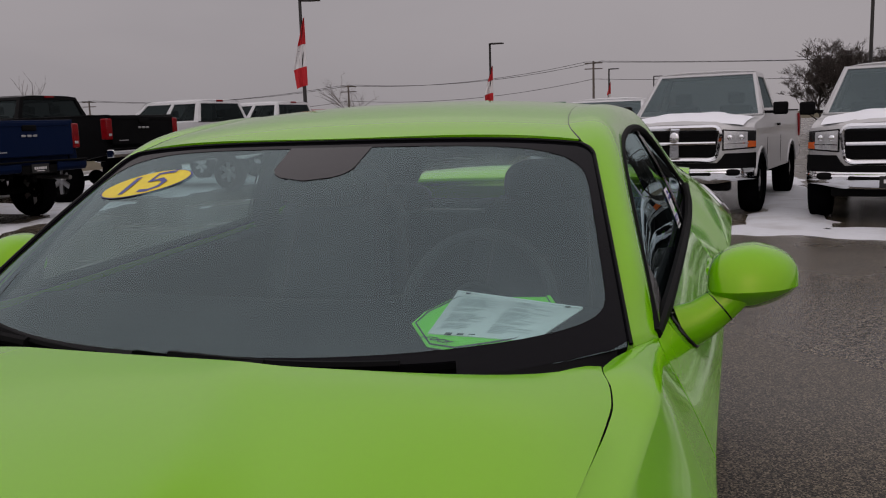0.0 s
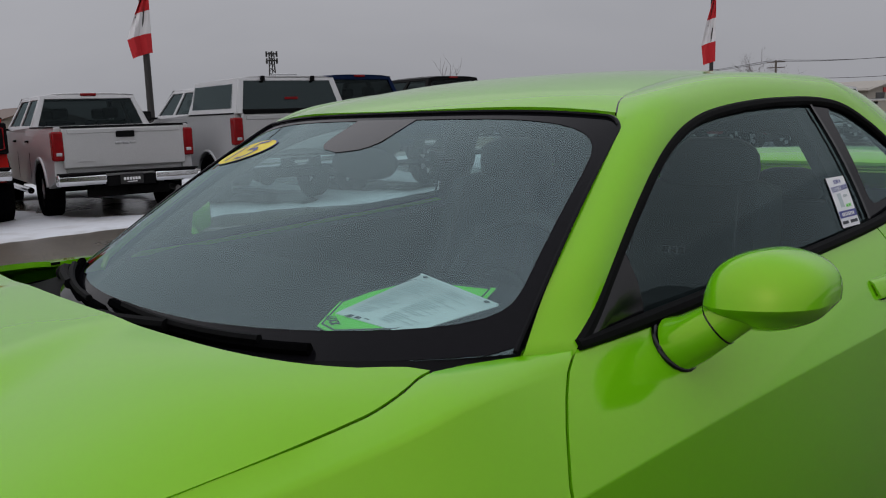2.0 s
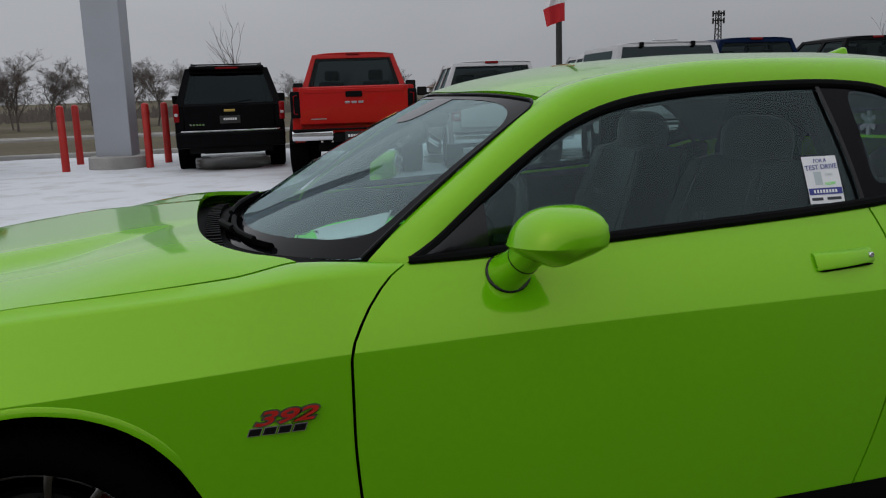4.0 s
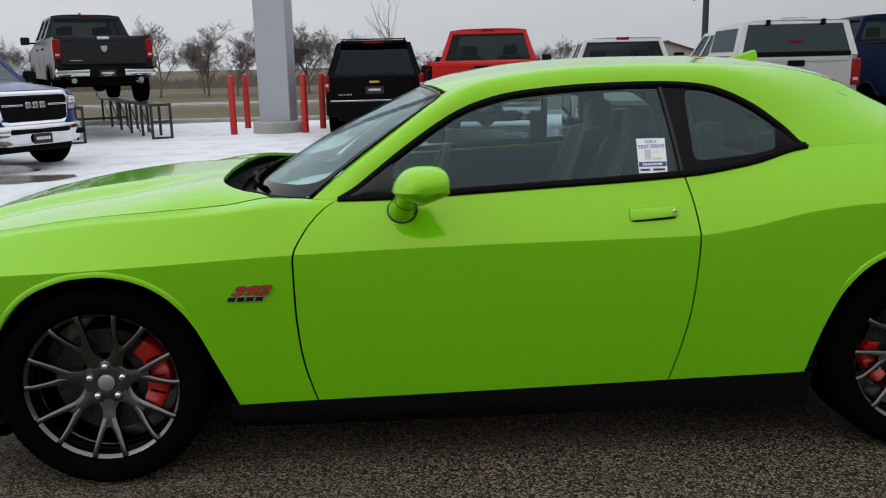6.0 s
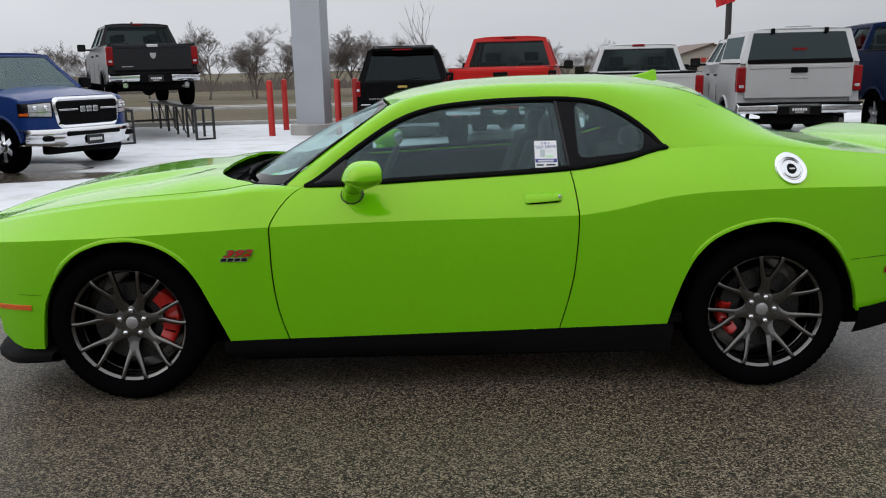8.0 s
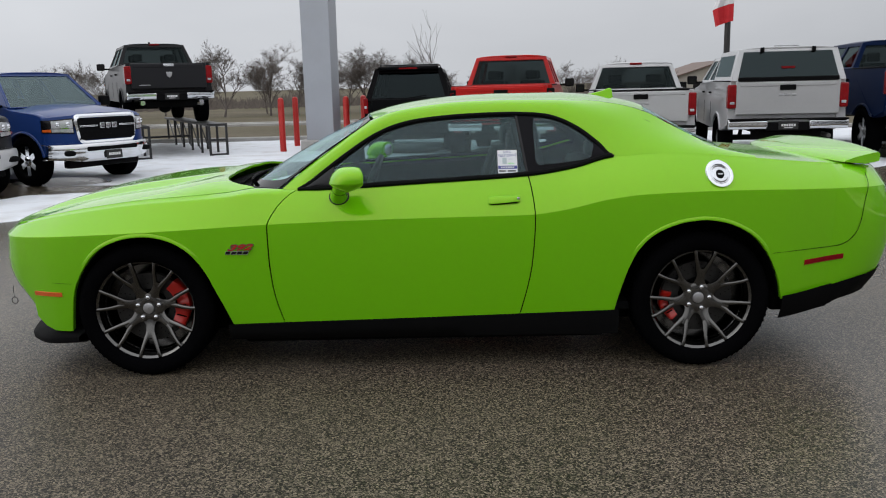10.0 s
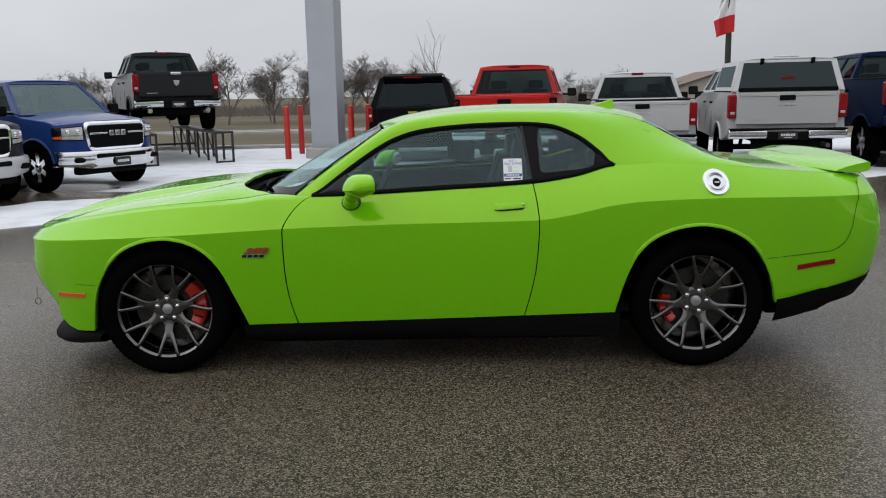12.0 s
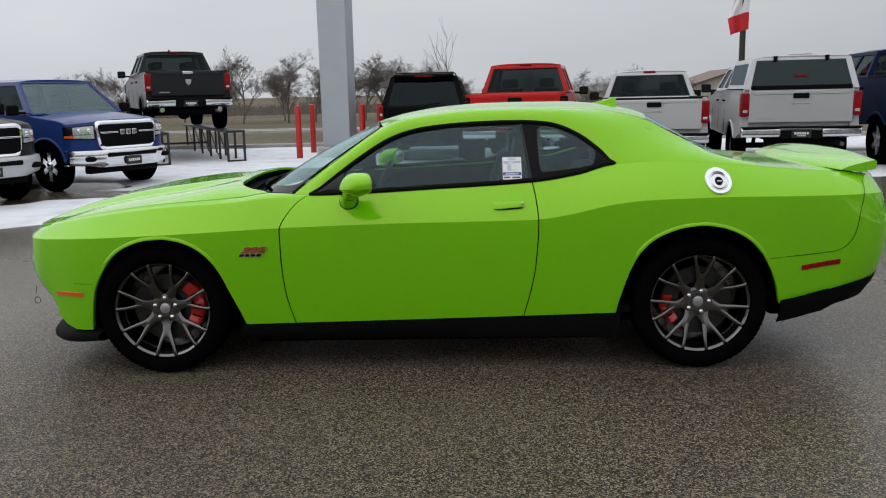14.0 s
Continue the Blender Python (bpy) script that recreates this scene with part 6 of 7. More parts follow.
    for k in range(6):
        pb.box((-0.139, -0.115 + k * 0.04, bz0 + 0.075), (-0.134, -0.115 + k * 0.04 + 0.03, bz0 + 0.115))
    pb.box((-0.139, -0.07, bz0 + 0.045), (-0.134, 0.07, bz0 + 0.058))
    part("print_bar", pb, PLATE_PRINT, pl)
    # underside
    un = Shape().tube([(rear_ax, -0.85, wz), (rear_ax, 0.85, wz)], 0.055, 10)
    un.ball((rear_ax, 0, wz), (0.17, 0.16, 0.16), 16, 10)
    part("rear_axle", un, DARK, t)
    fr = Shape()
    for sgn in (-1, 1):
        fr.box((0.0, sgn * 0.45 - 0.04, z(0.50)), (L - 0.3, sgn * 0.45 + 0.04, z(0.64)))
        fr.tube([(rear_ax + 0.12, sgn * 0.55, wz - 0.05), (rear_ax + 0.05, sgn * 0.50, z(0.75))], 0.035, 8)
    fr.box((0.02, -0.04, z(0.42)), (0.16, 0.04, z(0.52)))
    part("chassis", fr, DARK, t)
    if tail_bar:
        for sgn in (-1, 1):
            part("exhaust_tip", Shape().tube([(0.2, sgn * 0.66, z(0.50)), (-0.13, sgn * 0.66, z(0.50))], 0.055, 14), CHROME, t)
        part("roof_aerial", Shape().prism([(xb + 0.9, zr + 0.03), (xb + 1.05, zr + 0.12), (xb + 1.09, zr + 0.12), (xb + 1.12, zr + 0.03)], lambda a, b, c: (a, c, b), -0.02, 0.02), BLACK, t)
    part("exhaust_pipe", Shape().tube([(0.9, -0.62, z(0.48)), (0.25, -0.68, z(0.46)), (0.02, -0.70, z(0.45))], 0.04, 10), STEEL, t)
    if lift < 0.1 and not far:
        part("spare_tyre", Shape().lathe([(0.17, -0.09), (0.19, -0.11), (0.33, -0.11), (0.37, -0.07), (0.37, 0.03), (0.33, 0.07), (0.19, 0.07)], lambda a, b, h: (0.62 + a, b, z(0.52) + h), 28), RUBBER, t)
        part("hitch_beam", Shape().box((0.02, -0.58, z(0.40)), (0.10, 0.58, z(0.54))), DARK, t, bevel=0.02)
    if step:
        for sgn in (-1, 1):
            part("side_step", Shape().tube([(xb + 0.1, sgn * 1.0, sill - 0.10), (xc - 0.1, sgn * 1.0, sill - 0.10)], 0.05, 10), CHROME, t)
    # hood and front
    rows = []
    for i in range(13):
        u = -1 + i / 6
        row = []
        for k in range(11):
            y = u * (W - 0.05)
            x = xc + 0.06 + (L - 0.115 - 0.34 * (abs(y) / W) ** 4.2 - xc - 0.06) * k / 10
            drop = 0.13 * (k / 10) ** 2.5
            row.append((x, y, hood - drop + 0.055 * (1 - abs(u) ** 3) + 0.035 * smooth((0.62 - abs(u)) / 0.2) * (1 - 0.5 * k / 10)))
        rows.append(row)
    part("hood", Shape().grid(rows), paint, t, thick=0.03, sharp=60)
    if snow:
        rows2 = []
        rg = random.Random(7)
        for i in range(25):
            u = -0.96 + 1.92 * i / 24
            row = []
            for k in range(17):
                q = k / 16
                x = xc + 0.10 + (L - 0.34 - xc) * q * (0.97 + 0.05 * noise.noise(Vector((i * 0.35, 4.0, 0.0))))
                drop = 0.13 * (max(0, (x - xc - 0.06) / (L - 0.18 - xc))) ** 2.5
                hgt = 0.03 * math.sin(math.pi * min(1, max(0, q))) ** 0.4 * (1 - abs(u) ** 6) * (0.7 + 0.5 * noise.noise(Vector((x * 3, u * 4, 2))))
                row.append((x, u * (W - 0.10), hood - drop + 0.05 * (1 - abs(u) ** 3) + 0.035 * smooth((0.62 - abs(u)) / 0.2) * (1 - 0.5 * q) + max(-0.012, hgt) + 0.004))
            rows2.append(row)
        part("hood_snow", Shape().grid(rows2), SNOWCAP, t, "fresh snow on the hood", sharp=80)
    gz0, gz1 = z(0.80), z(1.16)
    gx_ = L - 0.045
    gr = part("grille", Shape().box((gx_ - 0.05, -0.56, gz0), (gx_ + 0.02, 0.56, gz1)), BLACK, t, bevel=0.02)
    def rounded(grow):
        """The grille's outline, wider at the top, with round corners."""
        pts = []
        for cy_, cz_, a0 in ((0.50, gz1 - 0.05, 0), (-0.50, gz1 - 0.05, 90), (-0.44, gz0 + 0.07, 180), (0.44, gz0 + 0.07, 270)):
            for k in range(5):
                a = radians(a0 + 22.5 * k)
                r = (0.06 if a0 < 180 else 0.08) + grow
                pts.append((cy_ + r * math.cos(a), cz_ + r * math.sin(a)))
        return pts
    ins, outs, bow_ = rounded(0.0), rounded(0.062), lambda y: -0.10 * abs(y) ** 2.2
    gt = Shape().grid([[(gx_ - 0.04 + bow_(o[0]), o[0], o[1]), (gx_ + 0.02 + bow_(o[0]), o[0] * 0.995, o[1]), (gx_ + 0.045 + bow_(i[0]), 0.5 * (o[0] + i[0]), 0.5 * (o[1] + i[1])), (gx_ + 0.03 + bow_(i[0]), i[0], i[1]), (gx_ - 0.02, i[0], i[1])] for o, i in zip(outs + outs[:1], ins + ins[:1])])
    if front == "cross":
        gt.tube([(gx_ + 0.01, -0.54, z(0.99)), (gx_ + 0.03, 0.0, z(0.99)), (gx_ + 0.01, 0.54, z(0.99))], 0.028, 8)
        gt.box((gx_, -0.06, gz0), (gx_ + 0.045, 0.06, gz1))
    part("grille_surround", gt, CHROME if paint is not RED_PAINT else BLACK, gr)
    slats = Shape()
    for k in range(7):
        zz = gz0 + 0.03 + k * (gz1 - gz0 - 0.06) / 6
        slats.box((gx_ + 0.012, -0.55, zz - 0.006), (gx_ + 0.026, 0.55, zz + 0.006))
    part("grille_slats", slats, BLACK, gr)
    if front == "letters":
        eb = Shape()
        for k in range(3):
            eb.box((gx_ + 0.02, -0.17 + k * 0.12, z(0.985)), (gx_ + 0.05, -0.17 + k * 0.12 + 0.095, z(1.075)))
        eb.box((gx_ + 0.02, -0.55, z(1.015)), (gx_ + 0.04, -0.20, z(1.045)))
        eb.box((gx_ + 0.02, 0.22, z(1.015)), (gx_ + 0.04, 0.55, z(1.045)))
        part("grille_emblem", eb, CHROME, gr, bevel=0.008)
    elif front == "cross":
        part("grille_emblem", Shape().ball((gx_ + 0.045, 0, z(1.06)), (0.02, 0.065, 0.085), 14, 8), CHROME, gr)
    # the rounded nose between hood and bumper, with the lamps let into its corners
    tall = front == "cross"
    fbz0, fbz1 = z(0.44), z(0.665 if tall else 0.755)
    nose_x = lambda y, d=0.0: L - 0.045 + d - 0.34 * (abs(y) / W) ** 4.2

    def skin(y0, y1, z0, z1, d, n=14):
        """A patch of the nose; y may run past the side, where the patch wraps back along the fender."""
        out = []
        for a in range(n + 1):
            y = y0 + (y1 - y0) * a / n
            past = max(0.0, abs(y) - W)
            yc = math.copysign(min(abs(y), W), y)
            row = []
            for b in range(7):
                zz = z0(y) + (z1(y) - z0(y)) * b / 6
                back = 0.055 * smooth((zz - z(1.06)) / 0.20) ** 2
                row.append((nose_x(yc, d) - past - back, yc + math.copysign(0.6 * d, yc) * (abs(yc) / W) ** 6, zz))
            out.append(row)
        return Shape().grid(out)

    edge = lambda y: z(1.225) - 0.05 * (abs(y) / W) ** 3
    part("nose", skin(-W - 0.05, W + 0.05, lambda y: fbz1 - 0.06, edge, 0.0, 40), paint, t, thick=0.02, sharp=60)
    for sgn in (-1, 1):
        flat = lambda v: lambda y: v
        slant = lambda v, g: lambda y: v + g * (abs(y) - 0.64)
        lo, hi = gz0 + (0.10 if tall else 0.13), gz1 - 0.005
        y0, y1 = sgn * 0.615, sgn * (W + 0.03)
        h = part("headlight", skin(y0, y1, slant(lo - 0.012, 0.06), slant(hi + 0.012, -0.08), 0.010), GLOSS_BLACK, t, "clear headlight with an amber end in its dark housing", thick=0.03)
        part("lens", skin(sgn * 0.635, sgn * 0.90, slant(lo + 0.006, 0.06), slant(hi - 0.006, -0.08), 0.018), CLEARLENS, h, thick=0.012)
        part("turn_lens", skin(sgn * 0.905, sgn * (W + 0.012), slant(lo + 0.006, 0.06), slant(lo + 0.13, -0.08) if tall else slant(lo + 0.09, -0.08), 0.018), AMBER, h, thick=0.012)
        part("lamp_bezel", skin(sgn * 0.63, sgn * 0.91, slant(lo + 0.072, 0.0), slant(lo + 0.086, 0.0), 0.024), CHROME, h, thick=0.006)
        for ly in (0.70, 0.83):
            part("reflector", Shape().ball((nose_x(ly, 0.016), sgn * ly, 0.5 * (lo + hi) + 0.03), (0.02, 0.042, 0.040), 14, 8), CHROME, h)
    part("bumper_cover", skin(-W - 0.02, W + 0.02, lambda y: fbz1 - 0.03, lambda y: gz0 - (0.075 if tall else 0.03) + (0.125 * smooth((abs(y) - 0.56) / 0.1) if tall else 0.0), 0.030 if tall else 0.012, 40), BLACK if tall else paint, t, thick=0.03, sharp=60)
    fb = Shape()
    rows = []
    for k in range(29):
        y = -W - 0.008 + 2 * (W + 0.008) * k / 28
        bow, up_ = -0.33 * (abs(y) / W) ** 4.2, 0.045 * smooth((abs(y) - 0.5) / 0.4)
        rows.append([(L - 0.12 + bow, y, fbz0 + up_), (L + 0.02 + bow, y, fbz0 + 0.01 + up_), (L + 0.055 + bow, y, fbz0 + 0.06 + up_), (L + 0.045 + bow, y, fbz0 + 0.13), (L + 0.065 + bow, y, fbz0 + 0.17), (L + 0.075 + bow, y, fbz1 - 0.07), (L + 0.05 + bow, y, fbz1 - 0.015), (L - 0.12 + bow, y, fbz1)])
    fb.grid(rows)
    fbo = part("front_bumper", fb, bumper, t, "front bumper", thick=0.02, sharp=50)
    part("bumper_intake", Shape().box((L - 0.06, -0.50, fbz1 - (0.105 if tall else 0.135)), (L + 0.079, 0.50, fbz1 - 0.06)), BLACK, fbo, bevel=0.02)
    part("air_dam", Shape().box((L - 0.34, -0.70, fbz0 - 0.10), (L - 0.16, 0.70, fbz0 + 0.03)), BLACK, t, bevel=0.03)
    for sgn in (-1, 1):
        part("fog_light", Shape().ball((L - 0.045, sgn * 0.76, fbz0 + 0.16), (0.05, 0.10, 0.045), 16, 8, 0.7), BLACK, fbo)
    fp = part("dealer_plate", Shape().box((L + 0.072, -0.16, fbz0 + 0.03), (L + 0.084, 0.16, fbz0 + 0.17)), PLATE, t, bevel=0.004)
    pb = Shape()
    for k in range(6):
        pb.box((L + 0.083, -0.115 + k * 0.04, fbz0 + 0.085), (L + 0.088, -0.115 + k * 0.04 + 0.03, fbz0 + 0.13))
    part("print_bar", pb, PLATE_PRINT, fp)
    for sgn in (-1, 1):
        mo = part("door_mirror", Shape().box((xc - 0.16, min(sgn * 1.04, sgn * 1.24), z(1.34)), (xc - 0.05, max(sgn * 1.04, sgn * 1.24), z(1.52))), BLACK, t, bevel=0.03, segments=3)
        part("mirror_arm", Shape().box((xc - 0.12, min(sgn * 0.90, sgn * 1.06), z(1.36)), (xc - 0.07, max(sgn * 0.90, sgn * 1.06), z(1.40))), BLACK, mo)
        part("mirror_glass", Shape().box((xc - 0.166, min(sgn * 1.06, sgn * 1.22), z(1.36)), (xc - 0.160, max(sgn * 1.06, sgn * 1.22), z(1.50))), GLOSS_BLACK, mo)
    for ax in (front_ax, rear_ax):
        for sgn in (-1, 1):
            truck_wheel(t, ax, sgn * (0.87 + (0.07 if flare else 0)), tyre, 0.30 if flare else 0.26, rim, sgn)
    if cap:
        cs = Shape()
        pn = []
        lw, hw = 0.935, 0.80
        x0, x1, x0h, x1h, zt_ = 0.05, xb + 0.02, 0.22, xb + 0.02, z(1.93)
        face_with_window(cs, pn, [P(x0, lw, rail), P(x0, -lw, rail), P(x0h, -hw, zt_), P(x0h, hw, zt_)], (0.02, 0.08, 0.055, 0.055))
        for sgn in (-1, 1):
            face_with_window(cs, pn, [P(x0, sgn * lw, rail), P(x1, sgn * lw, rail), P(x1h, sgn * hw, zt_), P(x0h, sgn * hw, zt_)], (0.16, 0.16, 0.12, 0.05))
        cs.add([P(x1, -lw, rail), P(x1, lw, rail), P(x1h, hw, zt_), P(x1h, -hw, zt_)], [(0, 1, 2, 3)])
        rows = []
        for i in range(9):
            x = x0h + (x1h - x0h) * i / 8
            rows.append([(x, hw * (-1 + 2 * k / 8), zt_ + 0.05 * (1 - (-1 + 2 * k / 8) ** 4) * math.sin(math.pi * (0.15 + 0.7 * i / 8)) ** 0.5) for k in range(9)])
        cs.grid(rows)
        co = part("bed_cap", cs, paint, t, "painted fibreglass bed cap with dark windows", thick=0.03, bevel=0.01, sharp=40)
        for k, q in enumerate(pn):
            c = (q[0] + q[2]) / 2
            part("cap_window", Shape().add([c + (p - c) * 1.06 + Vector((0.01 if k == 0 else 0, 0, 0)) for p in q], [(0, 1, 2, 3)]), CAP_GLASS, co, thick=0.004)
        part("cap_door_rail", Shape().box((x0 - 0.02, -0.82, rail - 0.015), (x0 + 0.03, 0.82, rail + 0.06)), BLACK, co, bevel=0.01)
        for sy in (-0.42, 0.42):
            part("cap_hinge", Shape().box((x0h - 0.06, sy - 0.03, zt_ - 0.05), (x0h - 0.0, sy + 0.03, zt_ + 0.03)), BLACK, co, bevel=0.01)
        part("cap_light", Shape().box((x0h + 0.05, -0.20, zt_ + 0.045), (x0h + 0.12, 0.20, zt_ + 0.07)), CLEARLENS, co, bevel=0.008)
        part("maker_decal", Shape().box((0.105, -0.11, z(1.60)), (0.112, 0.11, z(1.635))), REDLENS, co)
    return t


def facing(x, y, heading, z=0.0, pitch=0.0):
    """The pose of a vehicle whose tail stands at x, y; heading in degrees from +x."""
    return Matrix.Translation((x, y, z)) @ Matrix.Rotation(radians(heading), 4, "Z") @ Matrix.Rotation(radians(-pitch), 4, "Y")


def facing_front(x, y, heading, axle):
    """The same for a vehicle known by the middle of its front axle."""
    return facing(x, y, heading) @ Matrix.Translation((-axle, 0, 0))


ROW = "pickups parked in a row with tailgates out"
pickup("pickup_truck", "lifted red crew-cab pickup with chrome rear bumper, tailgate out", facing(2.52, 10.66, 80.8), RED_PAINT, lift=0.07, rise=0.11, tyre=0.46, dark_tail=True, flare=True, group=ROW)
pickup("pickup_truck", "silver crew-cab pickup with red tail lights on snow", facing(5.06, 10.44, 81.1), SILVER_PAINT, lift=-0.07, rise=0.04, tyre=0.41, cab="crew", step=True, gate_cap=True, group=ROW)
pickup("pickup_truck", "pewter pickup with a matching bed cap", facing(7.38, 9.55, 81.3), PEWTER_PAINT, lift=0.05, tyre=0.41, cab="extended", cap=True, bed_len=2.0, group=ROW)
pickup("pickup_truck", "lifted navy blue crew-cab pickup", facing(10.09, 9.54, 84.0), NAVY_PAINT, lift=0.23, rise=0.03, tyre=0.46, bumper=NAVY_PAINT, flare=False, group=ROW)
pickup("pickup_truck", "black crew-cab pickup with red tail lights", facing(13.9, 10.3, 84.0), BLACK_PAINT, lift=0.33, tyre=0.47, bed_len=2.35, group=ROW)
pickup("pickup_truck", "white crew-cab pickup with dark rear window", facing(17.11, 8.72, 82), WHITE_PAINT, lift=0.18, rise=0.03, cab="crew", group=ROW)
pickup("pickup_truck", "white crew-cab pickup on wet asphalt", facing(20.71, 8.65, 82), WHITE_PAINT, lift=0.18, rise=0.03, cab="crew", group=ROW)
pickup("pickup_truck", "red crew-cab pickup farther along the row", facing(23.5, 8.51, 82), MAROON_PAINT, cab="crew", group=ROW)
for k in range(3):
    pickup("pickup_truck", "white pickup farther along the row", facing(26.4 + 2.9 * k, 8.56 + 0.15 * k, 82), (WHITE_PAINT, SILVER_PAINT, WHITE_PAINT)[k], cab="crew", group=ROW, far=True)


def suv(name, label, m, paint):
    """A large estate with a tailgate window: x forward from the tail."""
    t = thing(name, label, "SUV", m)
    L, W, sill, belt_z = 5.1, 0.985, 0.48, 1.22
    tyre, ra, fa = 0.40, 1.12, 4.15
    outline = [(0.06, 0.62), (0.02, 0.95), (0.08, belt_z), (3.45, belt_z + 0.02), (3.62, 1.18), (L - 0.30, 1.08), (L - 0.06, 0.95), (L - 0.02, 0.62), (L - 0.10, sill + 0.05)]
    outline += [(x, max(z, sill)) for x, z in arch_points(fa, tyre + 0.09, tyre)] + [(x, max(z, sill)) for x, z in arch_points(ra, tyre + 0.09, tyre)]
    s = Shape().prism(outline, lambda a, b, c: (a, c * (1 - 0.05 * smooth((b - 0.9) / 0.4)), b), -W, -W + 0.2)
    s.prism(outline, lambda a, b, c: (a, c * (1 - 0.05 * smooth((b - 0.9) / 0.4)), b), W - 0.2, W)
    s.box((0.05, -W + 0.15, 0.58), (L - 0.1, W - 0.15, 1.0))
    s.box((3.4, -W + 0.15, 0.9), (L - 0.25, W - 0.15, 1.10))
    part("body", s, paint, t, bevel=0.04, segments=3)
    P = lambda x, y, z: Vector((x, y, z))
    c, panes = Shape(), []
    lw, hw, zt = 0.95, 0.73, 1.88
    face_with_window(c, panes, [P(0.05, lw, belt_z - 0.02), P(0.05, -lw, belt_z - 0.02), P(0.36, -hw, zt), P(0.36, hw, zt)], (0.08, 0.12, 0.07, 0.07))
    face_with_window(c, panes, [P(3.62, -lw, belt_z - 0.04), P(3.62, lw, belt_z - 0.04), P(2.95, hw, zt), P(2.95, -hw, zt)], (0.06, 0.08, 0.06, 0.06))
    for sgn in (-1, 1):
        for a0, a1 in ((0.0, 0.36), (0.36, 0.66), (0.66, 1.0)):
            lo = lambda u: P(0.05 + 3.57 * u, sgn * lw, belt_z)
            hi = lambda u: P(0.36 + 2.59 * u, sgn * hw, zt)
            face_with_window(c, panes, [lo(a0), lo(a1), hi(a1), hi(a0)], (0.10, 0.13, 0.08, 0.06))
    rows = []
    for i in range(9):
        x = 0.36 + 2.59 * i / 8
        rows.append([(x, hw * (-1 + k / 4), zt + 0.05 * (1 - (-1 + k / 4) ** 4) * math.sin(math.pi * (0.12 + 0.76 * i / 8)) ** 0.5) for k in range(9)])
    c.grid(rows)
    part("cabin_shell", c, paint, t, thick=0.05, bevel=0.012, sharp=40)
    for k, q in enumerate(panes):
        mid = (q[0] + q[2]) / 2
        inn = Vector((0.02 if k == 0 else -0.02 if k == 1 else 0, 0 if k < 2 else -math.copysign(0.02, mid.y), 0))
        part("window_pane", Shape().add([mid + (p - mid) * 1.04 + inn for p in q], [(0, 1, 2, 3)]), DARK_GLASS, t)
    part("roof_spoiler", Shape().box((0.22, -0.66, zt - 0.02), (0.50, 0.66, zt + 0.045)), paint, t, bevel=0.02)
    part("third_brake_light", Shape().box((0.205, -0.20, zt - 0.01), (0.235, 0.20, zt + 0.02)), REDLENS, t)
    for sgn in (-1, 1):
        part("roof_rail", Shape().tube(spline([(0.55, sgn * 0.62, zt + 0.03), (0.65, sgn * 0.62, zt + 0.09), (2.6, sgn * 0.62, zt + 0.09), (2.75, sgn * 0.62, zt + 0.03)], 4), 0.018, 8), GLOSS_BLACK, t)
        lamp = Shape().box((0.0, min(sgn * 0.885, sgn * 0.985), 0.93), (0.18, max(sgn * 0.885, sgn * 0.985), 1.26))
        ob = part("tail_light", lamp, REDLENS, t, "red tail light", bevel=0.025, segments=3)
        part("reverse_lens", Shape().box((-0.008, sgn * 0.935 - 0.03, 1.04), (0.01, sgn * 0.935 + 0.03, 1.09)), CLEARLENS, ob, bevel=0.006)
        part("door_mirror", Shape().box((3.30, min(sgn * 1.0, sgn * 1.20), 1.24), (3.42, max(sgn * 1.0, sgn * 1.20), 1.42)), BLACK, t, bevel=0.035, segments=3)
        part("mirror_arm", Shape().box((3.34, min(sgn * 0.88, sgn * 1.02), 1.26), (3.39, max(sgn * 0.88, sgn * 1.02), 1.30)), BLACK, t)
    for k in range(2):
        part("roof_bar", Shape().tube([(0.95 + 1.2 * k, -0.62, zt + 0.09), (0.95 + 1.2 * k, 0.62, zt + 0.09)], 0.014, 8), GLOSS_BLACK, t)
    gate = part("tailgate", Shape().box((-0.005, -0.80, 0.80), (0.08, 0.80, belt_z + 0.01)), paint, t, bevel=0.02)
    part("gate_emblem", Shape().box((-0.02, -0.10, 1.10), (0.0, 0.10, 1.145)), node_material("gold_emblem", (0.55, 0.38, 0.10), rough=0.3, metal=0.8), gate, bevel=0.01)
    pl = part("dealer_plate", Shape().box((-0.022, -0.18, 0.89), (-0.004, 0.18, 1.03)), PLATE, gate)
    pb = Shape()
    for k in range(6):
        pb.box((-0.027, -0.115 + k * 0.04, 0.95), (-0.02, -0.115 + k * 0.04 + 0.03, 0.99))
    part("print_bar", pb, PLATE_PRINT, pl)
    part("wiper", Shape().tube([(-0.01, 0.0, 1.25), (0.04, -0.40, 1.30)], 0.012, 6), BLACK, gate)
    bars = Shape()
    for k in range(5):
        bars.box((-0.012, 0.46 + k * 0.055, 0.865), (0.0, 0.46 + k * 0.055 + 0.035, 0.895))
    part("name_bar", bars, CHROME, gate)
    part("chrome_strip", Shape().box((-0.045, -0.88, 0.745), (0.02, 0.88, 0.775)), CHROME, t, bevel=0.008)
    part("rear_bumper", Shape().box((-0.06, -0.97, 0.46), (0.10, 0.97, 0.745)), paint, t, bevel=0.04, segments=3)
    part("bumper_skirt", Shape().box((-0.02, -0.75, 0.36), (0.10, 0.75, 0.50)), BLACK, t, bevel=0.03)
    part("chassis", Shape().box((0.2, -0.5, 0.34), (4.6, 0.5, 0.60)), DARK, t)
    for ax in (ra, fa):
        for sgn in (-1, 1):
            truck_wheel(t, ax, sgn * 0.86, tyre, 0.27, RIM_SILVER, sgn)
    return t


